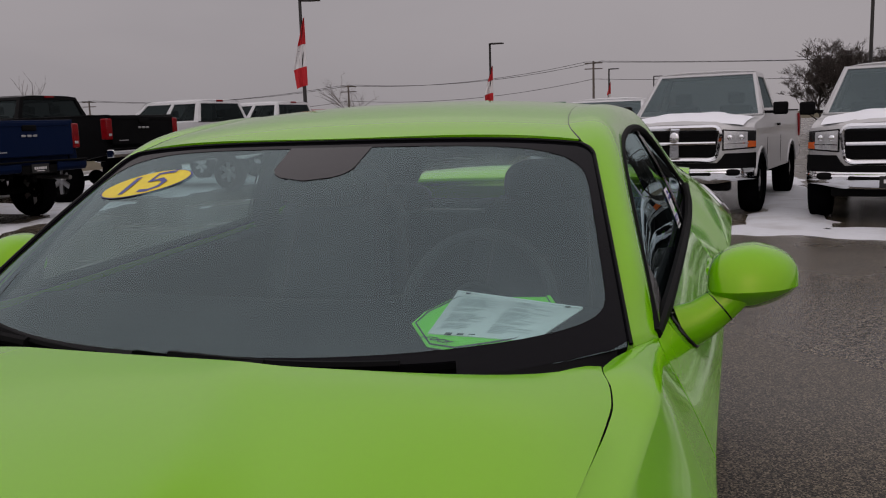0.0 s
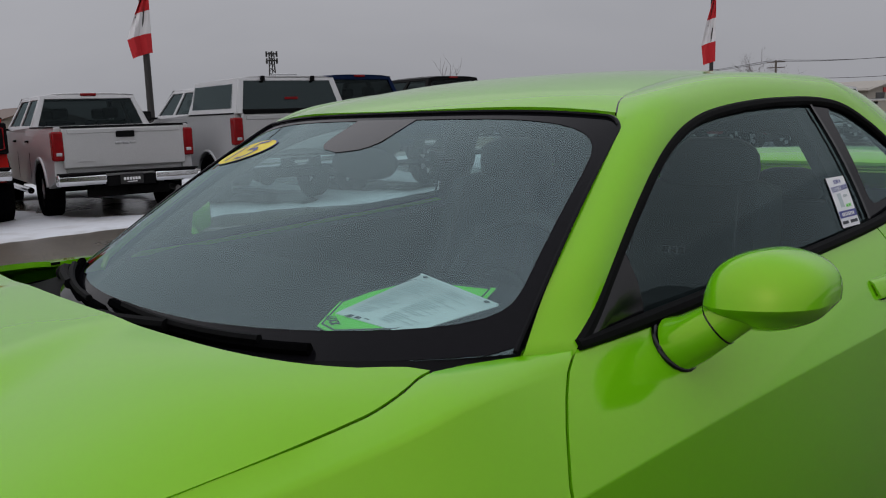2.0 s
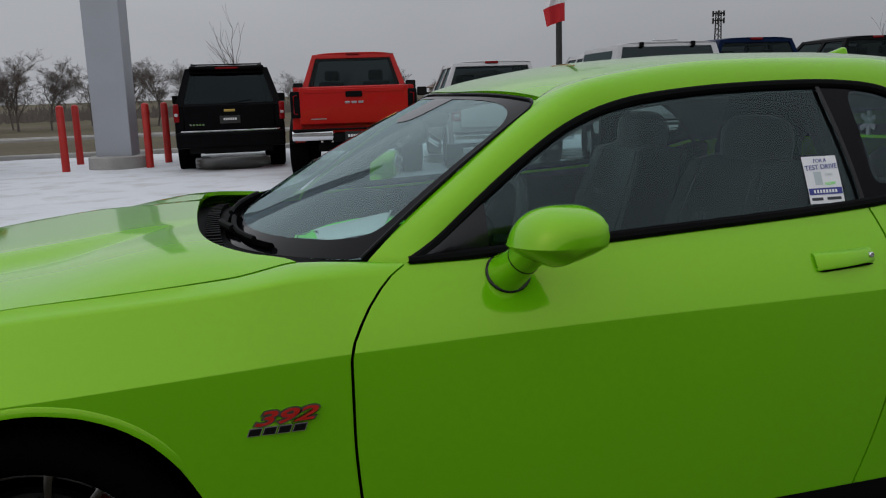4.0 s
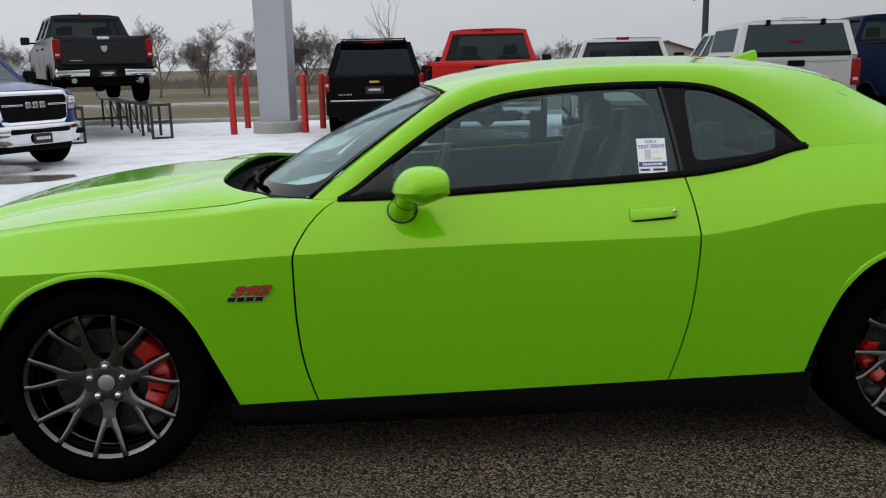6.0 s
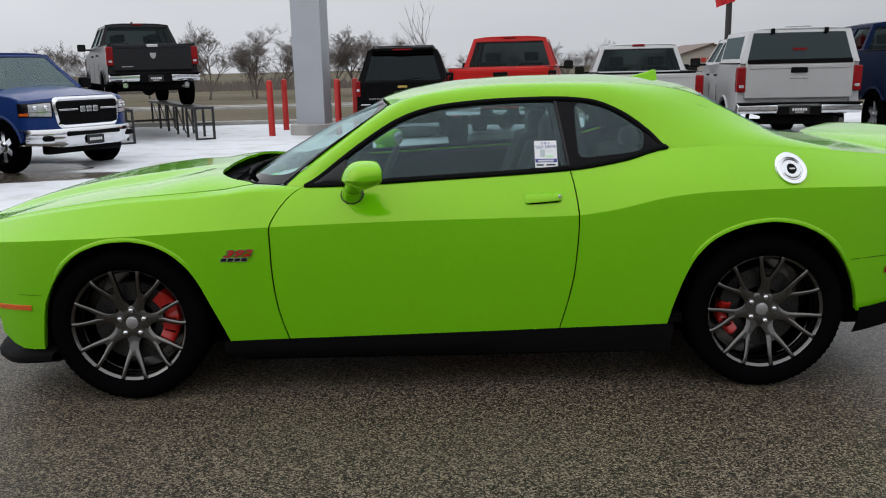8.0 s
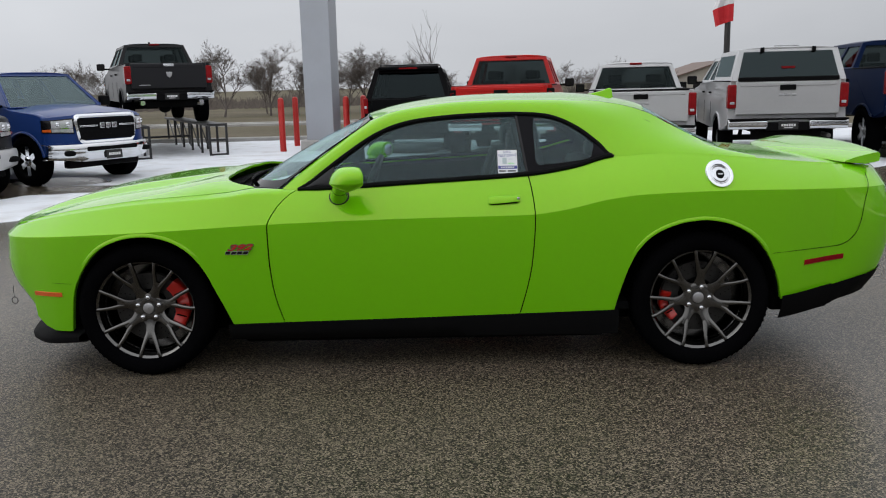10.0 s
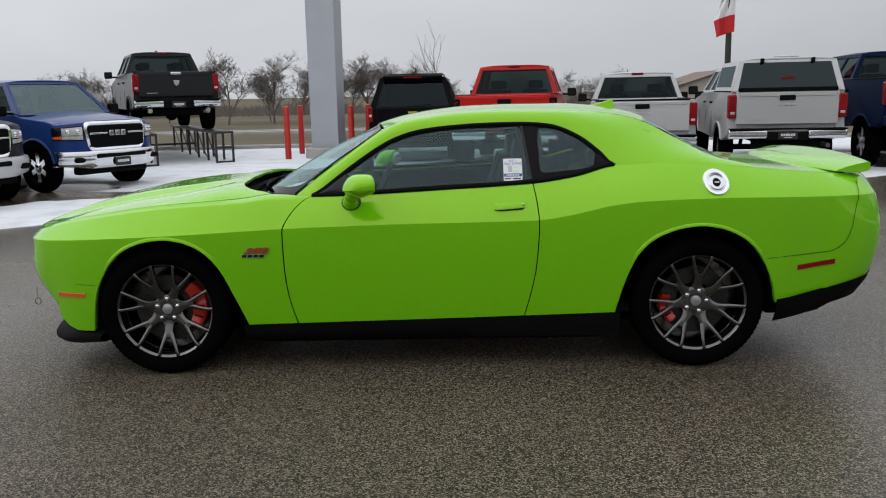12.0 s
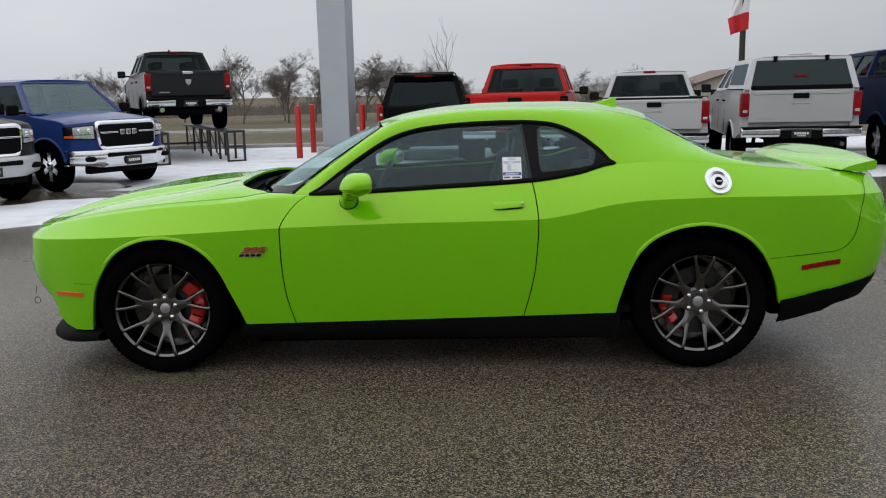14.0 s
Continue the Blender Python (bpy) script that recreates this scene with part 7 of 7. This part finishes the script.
suv("sport_utility", "black full-size SUV with chrome tailgate strip, parked on snow", facing(0.66, 13.4, 89), BLACK_PAINT)

# trucks facing the lane on the other sides
FRONT_ROW = "pickups parked with their fronts out"
AX = 0.12 + 1.80 + 2.35 + 0.50
head_blue = math.degrees(math.atan2(-0.497, 0.866))
pickup("pickup_truck", "bright blue crew-cab pickup with chrome grille and bumper", facing_front(-5.02, 9.66, head_blue, AX), BLUE_PAINT, lift=-0.05, rise=0.06, tyre=0.42, front="letters", rim=CHROME, group=FRONT_ROW)
pickup("pickup_truck", "charcoal crew-cab pickup with silver bumper", facing_front(-6.05, 7.05, head_blue, AX), GREY_PAINT, lift=-0.02, tyre=0.41, front="letters", bumper=SILVER_PAINT, group=FRONT_ROW)
head_white = math.degrees(math.atan2(0.188, -0.982))
AXR = 0.12 + 2.40 + 1.35 + 0.50
pickup("pickup_truck", "silver-white regular-cab pickup with snow on its hood", facing_front(12.15, -0.44, head_white, AXR), SILVER_PAINT, lift=0.0, rise=0.12, tyre=0.42, cab="regular", bed_len=2.4, front="cross", snow=True, group=FRONT_ROW)
pickup("pickup_truck", "white regular-cab pickup with snow on its hood", facing_front(11.30, -3.00, head_white, AXR), SILVER_PAINT, lift=-0.02, rise=0.12, tyre=0.42, cab="regular", bed_len=2.4, front="cross", snow=True, group=FRONT_ROW)
pickup("pickup_truck", "white pickup with amber lamps behind the coupe", facing_front(15.38, 1.5, head_white, AXR), WHITE_PAINT, cab="regular", bed_len=2.4, lift=-0.16, front="bars", snow=True, group=FRONT_ROW)

# the display ramp and the truck on it
ramp_heading = 117.0
RAMP = facing(-4.95, 14.75, ramp_heading)
pickup("pickup_truck", "charcoal crew-cab pickup displayed on a black steel ramp", RAMP @ Matrix.Translation((0, 0, 0.76)), GREY_PAINT, lift=0.0, rise=0.05, tyre=0.40, tail_bar=True, group="")
stand = thing("display_ramp", "black steel vehicle display ramp with a ladder end", "ramp", RAMP)
STEEL_BLACK = node_material("black_painted_steel", (0.014, 0.014, 0.015), rough=0.5, var=0.3, bump=0.1, bump_scale=60)
for sgn in (-1, 1):
    part("wheel_track", Shape().box((-0.72, sgn * 0.86 - 0.22, 0.70), (5.9, sgn * 0.86 + 0.22, 0.755)), STEEL_BLACK, stand, bevel=0.008)
    for x in (0.3, 1.6, 2.9, 4.2, 5.5):
        for y in (sgn * 0.86 - 0.19, sgn * 0.86 + 0.19):
            part("leg", Shape().box((x - 0.025, y - 0.025, 0.0), (x + 0.025, y + 0.025, 0.70)), STEEL_BLACK, stand)
        part("brace", Shape().tube([(x, sgn * 0.86, 0.05), (x + 1.1, sgn * 0.86, 0.68)], 0.018, 6), STEEL_BLACK, stand)
    part("ladder_rail", Shape().box((-0.77, sgn * 0.86 - 0.22, 0.0), (-0.72, sgn * 0.86 - 0.17, 0.76)), STEEL_BLACK, stand)
    part("ladder_rail", Shape().box((-0.77, sgn * 0.86 + 0.17, 0.0), (-0.72, sgn * 0.86 + 0.22, 0.70)), STEEL_BLACK, stand)
    for z in (0.04, 0.38, 0.73):
        part("rung", Shape().box((-0.78, sgn * 0.86 - 0.20, z - 0.025), (-0.71, sgn * 0.86 + 0.20, z + 0.025)), STEEL_BLACK, stand)
part("cross_tie", Shape().box((2.9, -0.86, 0.30), (2.96, 0.86, 0.35)), STEEL_BLACK, stand)

# colourful trucks across the lot
for k, (x, y, pm, lb) in enumerate(((33.21, 8.64, TAN_PAINT, "tan pickup across the lot"), (31.16, 6.07, YELLOW_PAINT, "yellow pickup across the lot"), (33.62, 3.43, RED_PAINT, "red pickup across the lot"), (36.07, 0.79, RED_PAINT, "red pickup farther across the lot"), (39.15, 5.53, MAROON_PAINT, "maroon pickup across the lot"), (42.2, 8.28, RED_PAINT, "red pickup far across the lot"))):
    pickup("pickup_truck", lb, facing(x, y, 8), pm, cab="crew", group="coloured pickups across the lot", far=True, seats=False)


# ---- the lot's fixtures ----
GREY_CLAD = node_material("grey_metal_cladding", (0.36, 0.378, 0.41), rough=0.45, metal=0.2, var=0.05, scale=1.0, stain=(0.30, 0.31, 0.32), stain_amount=0.25, stain_scale=1.5)
BOLLARD_RED = node_material("red_bollard_sleeve", (0.42, 0.014, 0.010), rough=0.45, var=0.06, stain=(0.35, 0.03, 0.02), stain_amount=0.4, stain_scale=5)
POLE_PAINT = node_material("dark_bronze_pole", (0.018, 0.016, 0.015), rough=0.5, var=0.15)
FLAG_RED = node_material("red_flag_cloth", (0.48, 0.015, 0.02), rough=0.85, var=0.1)
FLAG_WHITE = node_material("white_flag_cloth", (0.66, 0.65, 0.65), rough=0.85, var=0.06)
WOOD_POLE = node_material("weathered_pole_wood", (0.12, 0.10, 0.085), rough=0.9, var=0.2)
BARK = node_material("grey_bark", (0.115, 0.097, 0.087), rough=0.95, var=0.3, bump=0.4, bump_scale=30)
THICKET = node_material("dark_thicket_bark", (0.055, 0.045, 0.04), rough=0.95, var=0.3)
BRUSH = node_material("brown_winter_brush", (0.15, 0.128, 0.112), rough=0.95, var=0.3, scale=0.4, fine=3)
TIN = node_material("brown_steel_roof", (0.13, 0.085, 0.065), rough=0.6, var=0.15)
TANWALL = node_material("tan_siding", (0.36, 0.33, 0.29), rough=0.8, var=0.08)
SIGN_GREEN = node_material("road_sign_green", (0.01, 0.16, 0.07), rough=0.5)

pylon = thing("sign_column", "tall tapered grey clad sign column on a round concrete base", "column", Matrix.Translation((-1.55, 15.6, 0)) @ Matrix.Rotation(radians(-14), 4, "Z"))
cs = Shape()
rows = []
for z, w in ((0.2, 0.355), (3.0, 0.365), (6.0, 0.38), (9.5, 0.395)):
    rows.append([(-w, -0.24, z), (w, -0.24, z), (w, 0.24, z), (-w, 0.24, z)])
cs.grid(rows, close=True)
cs.add(rows[-1], [(0, 1, 2, 3)])
part("cladding", cs, GREY_CLAD, pylon, bevel=0.012)
part("concrete_base", Shape().lathe([(0.001, 0.27), (0.53, 0.27), (0.57, 0.25), (0.58, 0.0)], lambda a, b, h: (a, b, h), 40), CONCRETE, pylon, "round concrete footing")
bol = thing("bollard", "red sleeved steel bollard standing in snow", "bollard", Matrix.Translation((-2.49, 15.2, 0)), "bollards round the sign column")
part("sleeve", Shape().lathe([(0.001, 1.30), (0.035, 1.295), (0.062, 1.275), (0.072, 1.24), (0.075, 0.0)], lambda a, b, h: (a, b, h), 24), BOLLARD_RED, bol)
part("reflective_band", Shape().lathe([(0.0765, 1.12), (0.0765, 1.06)], lambda a, b, h: (a, b, h), 24), BOLLARD_RED, bol)
for x, y in ((-2.50, 17.1), (-0.93, 15.2), (-0.64, 16.4)):
    copy_thing(bol, Matrix.Translation((x, y, 0)))


def flag_pole(x, y, top, heading, flag_top, flag_len, flag_side, lamp=True, flag=True, name="street_lamp"):
    t = thing(name, "dark lot light pole with a drooping red and white flag" if flag else "dark parking-lot light pole", "street lamp", Matrix.Translation((x, y, 0)) @ Matrix.Rotation(radians(heading), 4, "Z"), "lot light poles")
    part("pole", Shape().tube([(0, 0, 0), (0, 0, top * 0.5), (0, 0, top)], [0.085, 0.075, 0.062], 12), POLE_PAINT, t)
    part("base_cover", Shape().lathe([(0.10, 0.30), (0.17, 0.26), (0.18, 0.0)], lambda a, b, h: (a, b, h), 16), CONCRETE, t)
    if lamp:
        part("lamp_head", Shape().prism([(-0.05, 0.0), (0.10, 0.035), (0.72, 0.03), (0.85, 0.005), (0.82, -0.045), (0.2, -0.06), (-0.05, -0.05)], lambda a, b, c: (a, c, top + b), -0.15, 0.15), POLE_PAINT, t, bevel=0.02)
    if flag:
        def cloth(z0, z1, w0, w1):
            rows = []
            for i in range(9):
                f = i / 8
                z = z0 + (z1 - z0) * f
                w = w0 + (w1 - w0) * f
                rows.append([(flag_side * (-0.14 + 1.10 * w * k / 8), -0.09 + 0.06 * math.sin(k * 1.5 + z * 2.5) * (0.3 + k / 8), z - 0.22 * (k / 8) ** 1.4 * (w + 0.2)) for k in range(9)])
            return Shape().grid(rows)
        a, b = flag_top, flag_top - flag_len
        third = flag_len / 3
        fo = part("flag", cloth(a, a - third * 1.15, 0.05, 0.30), FLAG_RED, t, "red and white flag hanging limp", thick=0.004)
        part("flag_middle", cloth(a - third * 1.15, a - third * 2.15, 0.30, 0.48), FLAG_WHITE, fo, thick=0.004)
        part("flag_foot", cloth(a - third * 2.15, b, 0.48, 0.40), FLAG_RED, fo, thick=0.004)
        pr = Shape()
        for k in range(4):
            pr.box((flag_side * 0.08 - 0.10 + 0.03 * k, -0.05, a - third * (1.5 + 0.10 * k)), (flag_side * 0.08 + 0.04 + 0.03 * k, 0.05, a - third * (1.5 + 0.10 * k) + 0.03))
        part("print_bar", pr, INK, fo)
    return t


flag_pole(8.80, 17.55, 6.2, -20, 4.50, 1.55, -1)
flag_pole(30.98, 15.5, 6.45, -62, 5.75, 2.70, -1)
flag_pole(49.08, 12.49, 5.9, -75, 4.6, 2.2, -1)
flag_pole(73.7, 8.67, 5.4, -80, 4.3, 2.6, -1)
flag_pole(87.15, 6.0, 5.2, -80, 4.0, 1.0, -1, flag=False)
flag_pole(39.98, -6.71, 8.6, 90, 4.0, 1.0, -1, flag=False)


# ---- utility poles, wires and the mast ----
def utility_pole(x, y, top):
    t = thing("utility_pole", "weathered wooden utility pole with crossarms", "utility pole", Matrix.Translation((x, y, -1.0)) @ Matrix.Rotation(radians(15), 4, "Z"), "utility poles along the road")
    part("pole", Shape().tube([(0, 0, 0), (0, 0, top + 1)], [0.17, 0.12], 8), WOOD_POLE, t)
    for dz in (0.25, 0.95):
        part("crossarm", Shape().box((-0.07, -1.1, top + 1 - dz - 0.06), (0.07, 1.1, top + 1 - dz + 0.06)), WOOD_POLE, t)
    return t


POLES = [(107.9, 15.0, 8.3), (108.4, 48.9, 6.9), (109.7, 94.1, 6.5), (97.6, 148.3, 6.5), (118, -62, 8.4)]
for q in POLES:
    utility_pole(*q)
wires = Shape()
for (xa, ya, za), (xb_, yb_, zb_) in ((POLES[4], POLES[0]), (POLES[0], POLES[1]), (POLES[1], POLES[2]), (POLES[2], POLES[3])):
    for drop, off in ((0.05, -1.0), (0.05, 1.0), (2.2, 0.0)):
        wires.tube([(xa + (xb_ - xa) * k / 14, ya + (yb_ - ya) * k / 14 + off, za - drop + (zb_ - za) * k / 14 - 1.1 * 4 * (k / 14) * (1 - k / 14)) for k in range(15)], 0.028, 4)
tagged(part("power_lines", wires, POLE_PAINT), "thin sagging power lines between the utility poles", "power lines", kind="stuff")
mast = thing("antenna_mast", "slim lattice antenna mast with panel antennas at its head", "mast", Matrix.Translation((78.9, 121.0, -1.0)))
lat = Shape()
for k in range(3):
    a = 2 * math.pi * k / 3
    lat.tube([(0.8 * math.cos(a), 0.8 * math.sin(a), 0), (0.45 * math.cos(a), 0.45 * math.sin(a), 13.4)], 0.10, 5)
for j in range(16):
    z0, z1 = 13.4 * j / 16, 13.4 * (j + 1) / 16
    for k in range(3):
        a, b = 2 * math.pi * k / 3, 2 * math.pi * (k + 1) / 3
        r = 0.8 - 0.35 * j / 16
        lat.tube([(r * math.cos(a), r * math.sin(a), z0), (r * math.cos(b), r * math.sin(b), z1)], 0.05, 4)
part("lattice", lat, POLE_PAINT, mast)
for z in (13.0, 11.9):
    for k in range(6):
        a = 2 * math.pi * k / 6
        part("panel_antenna", Shape().box((0.95 * math.cos(a) - 0.10, 0.95 * math.sin(a) - 0.10, z - 0.42), (0.95 * math.cos(a) + 0.10, 0.95 * math.sin(a) + 0.10, z + 0.42)), POLE_PAINT, mast)
    part("antenna_ring", Shape().lathe([(0.9, z), (0.98, z + 0.06), (0.9, z + 0.12), (0.2, z + 0.08)], lambda a, b, h: (a, b, h), 12), POLE_PAINT, mast)


# ---- bare winter trees ----
def grow(seed, height, spread, levels=5, trunk=0.02, first=0.28, twig=0.0095):
    """Trunk and limbs, and the twigs, of a leafless tree."""
    rng = random.Random(seed)
    limbs, twigs = Shape(), Shape()

    def branch(base, way, length, radius, level):
        pts, p, d = [base], base, way.copy()
        n = 4 if level < 2 else 3
        for k in range(n):
            d = (d + Vector((rng.uniform(-1, 1), rng.uniform(-1, 1), rng.uniform(-0.5, 0.7))) * 0.20).normalized()
            p = p + d * (length / n)
            pts.append(p)
        radii = [radius * (1 - 0.5 * k / n) for k in range(n + 1)]
        (limbs if level < 3 else twigs).tube(pts, radii, 6 if level < 2 else 4 if level < 3 else 3, caps=False)
        if level >= levels:
            return
        kids = rng.randint(6, 8) if level == 0 and levels > 3 else rng.randint(3, 4)
        for k in range(kids):
            f = rng.uniform(first if level == 0 else 0.3, 1.0)
            q = pts[min(n, max(1, int(round(f * n))))]
            turn = rng.uniform(0, 2 * math.pi)
            out = Vector((math.cos(turn), math.sin(turn), rng.uniform(0.25, 0.9) if level == 0 else rng.uniform(-0.25, 0.8)))
            nd = (d * rng.uniform(0.5, 0.9) + out * spread).normalized()
            branch(q, nd, length * rng.uniform(0.52, 0.78), max(radius * 0.50, twig), level + 1)

    branch(Vector((0, 0, 0)), Vector((0, 0, 1)), height * 0.42, height * trunk, 0)
    return limbs, twigs


def tree_kind(seed, height, label, levels=5, spread=0.85, trunk=0.016, name="tree", place=(0, 0, 0), group="bare trees beyond the lot", bark=BARK, first=0.28):
    t = thing(name, label, "tree", Matrix.Translation(place), group)
    limbs, twigs = grow(seed, height, spread, levels, trunk, first, 0.0095 if levels > 4 else 0.004)
    part("trunk", limbs, bark, t, fix=False)
    part("crown", twigs, bark, t, "bare twigs", fix=False)
    return t


kinds = [tree_kind(11, 8.0, "leafless spreading deciduous tree", 6, place=(-16.5, 79.0, -1.1)), tree_kind(23, 7.6, "leafless deciduous tree with upright limbs", 6, 0.6, place=(-20.8, 78.0, -1.1)), tree_kind(35, 7.2, "leafless round-crowned deciduous tree", 6, 0.95, place=(-9.0, 80.4, -1.1))]
rng = random.Random(2)
spots = [(-35.5, 72.6, 0.8), (-31.4, 74.5, 0.75), (-13.9, 79.6, 1), (-7.2, 80.6, 0.95), (-5.1, 83, 0.9), (4.5, 81, 0.85), (13.5, 80.2, 0.95), (15.8, 82, 0.85), (22.3, 78.4, 0.8), (-27, 84, 0.7), (-40.41, 88.73, 0.9), (31.71, 94.48, 0.8), (39.72, 95.34, 0.75), (-50.72, 70.91, 0.9), (-57.07, 51.02, 1), (47.65, 91.2, 0.7), (57.61, 89.02, 0.8), (65.51, 82.88, 0.75), (75.4, 76.71, 0.8), (82.19, 64.59, 0.8), (87.09, 58.5, 0.6), (93.05, 56.4, 0.65), (81.33, 72.61, 0.75), (-18.4, 86, 0.9), (-11.6, 88, 0.95), (-2.2, 86, 0.9), (1.4, 89, 0.95), (8.6, 87, 1.0), (18.6, 86, 1.0), (-24, 82, 0.8), (-30, 88, 0.85)]
for k, (x, y, sc) in enumerate(spots):
    copy_thing(kinds[k % 3], Matrix.Translation((x, y, land_z(x, y) - 0.05)) @ Matrix.Rotation(rng.uniform(0, 6.28), 4, "Z") @ Matrix.Scale(sc * (0.95 if x < 0 else 0.70), 4))
big = tree_kind(47, 6.6, "large dense leafless tree beyond the parked trucks", 7, 0.62, 0.02, place=(58.95, -7.6, -0.1), bark=THICKET, first=0.15)
copy_thing(big, Matrix.Translation((61.4, -10.46, -0.1)) @ Matrix.Rotation(2.0, 4, "Z") @ Matrix.Scale(0.9, 4))
copy_thing(big, Matrix.Translation((56.84, -13.48, -0.1)) @ Matrix.Rotation(4.0, 4, "Z") @ Matrix.Scale(1.1, 4))
for x, y, turn, size in ((60.0, -9.05, 1.0, 0.85), (57.9, -11.8, 3.0, 1.0), (62.0, -7.0, 5.0, 0.8), (60.9, -12.85, 0.4, 0.95), (62.9, -15.6, 2.4, 1.0)):
    copy_thing(big, Matrix.Translation((x, y, -0.1)) @ Matrix.Rotation(turn, 4, "Z") @ Matrix.Scale(size, 4))
tree_kind(61, 4.3, "thin leafless sapling behind the parked vehicles", 3, 0.35, 0.010, "sapling", (1.37, 20.97, 0), "saplings")
tree_kind(62, 4.1, "thin leafless sapling beside the field", 3, 0.5, 0.010, "sapling", (19.6, 19.5, 0.0), "saplings")
tree_kind(67, 5.6, "thin leafless sapling along the road", 4, 0.6, 0.010, "sapling", (52.45, 22.6, 0), "saplings")

# brushy treeline far off: many thin stems
stems = Shape()
rng = random.Random(9)
for k in range(14000):
    a = rng.uniform(radians(8), radians(172))
    d = rng.uniform(118, 150)
    x, y = 2 + d * math.cos(a), -2 + d * math.sin(a)
    h = rng.uniform(0.5, 2.6) * (0.8 + 0.5 * noise.noise(Vector((a * 14, 0, 0))))
    w = rng.uniform(0.05, 0.20)
    b = Vector((x, y, land_z(x, y) - 0.1))
    side = Vector((-math.sin(a), math.cos(a), 0))
    lean = side * rng.uniform(-0.6, 0.6)
    stems.add([b - side * w, b + side * w, b + lean + side * w * 0.5 + Vector((0, 0, h * 0.7)), b + lean * 1.4 + Vector((0, 0, h)), b + lean - side * w * 0.5 + Vector((0, 0, h * 0.65))], [(0, 1, 2, 3, 4)])
tagged(part("treeline", stems, BRUSH, fix=False), "brown leafless brush along the far edge of the field", "treeline", kind="stuff")

# road and kerb beyond the lot
rows = [[(x, y, land_z(x, y) + 0.03) for y in (34.0, 37.0, 41.0)] for x in np.linspace(-160, 160, 60)]
tagged(part("road", Shape().grid(rows), ASPHALT, thick=0.02), "asphalt road across the field", "road", kind="structure")
for y in (33.7, 41.3):
    s = Shape()
    for x in np.linspace(-160, 150, 32):
        s.box((x, y - 0.15, land_z(x, y) - 0.2), (x + 9.98, y + 0.15, land_z(x, y) + 0.12))
    tagged(part("kerb", s, CONCRETE, bevel=0.03), "pale concrete road kerb", "kerb", kind="structure")
s = Shape().box((-60, 19.75, -0.1), (60, 19.95, 0.13))
tagged(part("kerb", s, CONCRETE, bevel=0.03), "concrete kerb at the lot's edge", "kerb", kind="structure")


def shop(name, label, x, y, w, d, h, roof, wall, roof_mat):
    t = thing(name, label, "building", Matrix.Translation((x, y, land_z(x, y))))
    s = Shape().prism([(-w / 2, 0), (w / 2, 0), (w / 2, h), (0, h + roof), (-w / 2, h)], lambda a, b, c: (a, c, b), 0, d)
    part("wall", s, wall, t)
    for sgn in (-1, 1):
        r = Shape().add([(0, -0.4, h + roof + 0.08), (sgn * (w / 2 + 0.5), -0.4, h - 0.12), (sgn * (w / 2 + 0.5), d + 0.4, h - 0.12), (0, d + 0.4, h + roof + 0.08)], [(0, 1, 2, 3)])
        part("roof", r, roof_mat, t, thick=0.12)
    for k in range(3):
        wn_ = part("window", Shape().box((-w / 2 + w * (k + 0.6) / 3.6, -0.05, 1.0), (-w / 2 + w * (k + 1.2) / 3.6, 0.05, 2.2)), GLOSS_BLACK, t)
    sg = Shape()
    for k in range(6):
        sg.box((-w * 0.2 + k * w * 0.07, -0.12, h * 0.86), (-w * 0.2 + k * w * 0.07 + w * 0.05, -0.04, h * 0.86 + 0.5))
    part("sign_bar", sg, BOLLARD_RED, t)
    return t


shop("store", "low brown-roofed store with a red sign", 31.65, 91.5, 10.0, 12.0, 2.9, 1.5, TANWALL, TIN)
shop("shed", "long low pale building far beyond the lot", 95.6, 30.4, 14.0, 20.0, 2.6, 0.8, TANWALL, TANWALL)
sg = thing("road_sign", "green overhead road sign far off", "road sign", Matrix.Translation((100.4, 19.6, -1.0)))
part("panel", Shape().box((-0.1, -2.4, 3.2), (0.1, 0.3, 4.3)), SIGN_GREEN, sg, bevel=0.03)
part("panel", Shape().box((-0.1, 0.6, 3.0), (0.1, 2.0, 3.9)), SIGN_GREEN, sg, bevel=0.03)
for y in (-1.9, -0.2, 1.3):
    part("post", Shape().box((-0.1, y - 0.08, 0.0), (0.0, y + 0.08, 3.4)), POLE_PAINT, sg)

# plain wall added out of view behind the walk, to darken paint reflections
UNSEEN_WALL = node_material("grey_unseen_wall", (0.32, 0.32, 0.325), rough=0.8, var=0.1, scale=0.3)
s = Shape().box((-45, -30.5, 0), (60, -30, 4.2))
tagged(part("wall_south", s, UNSEEN_WALL), "plain grey wall added out of view to darken reflections", "wall", kind="structure")
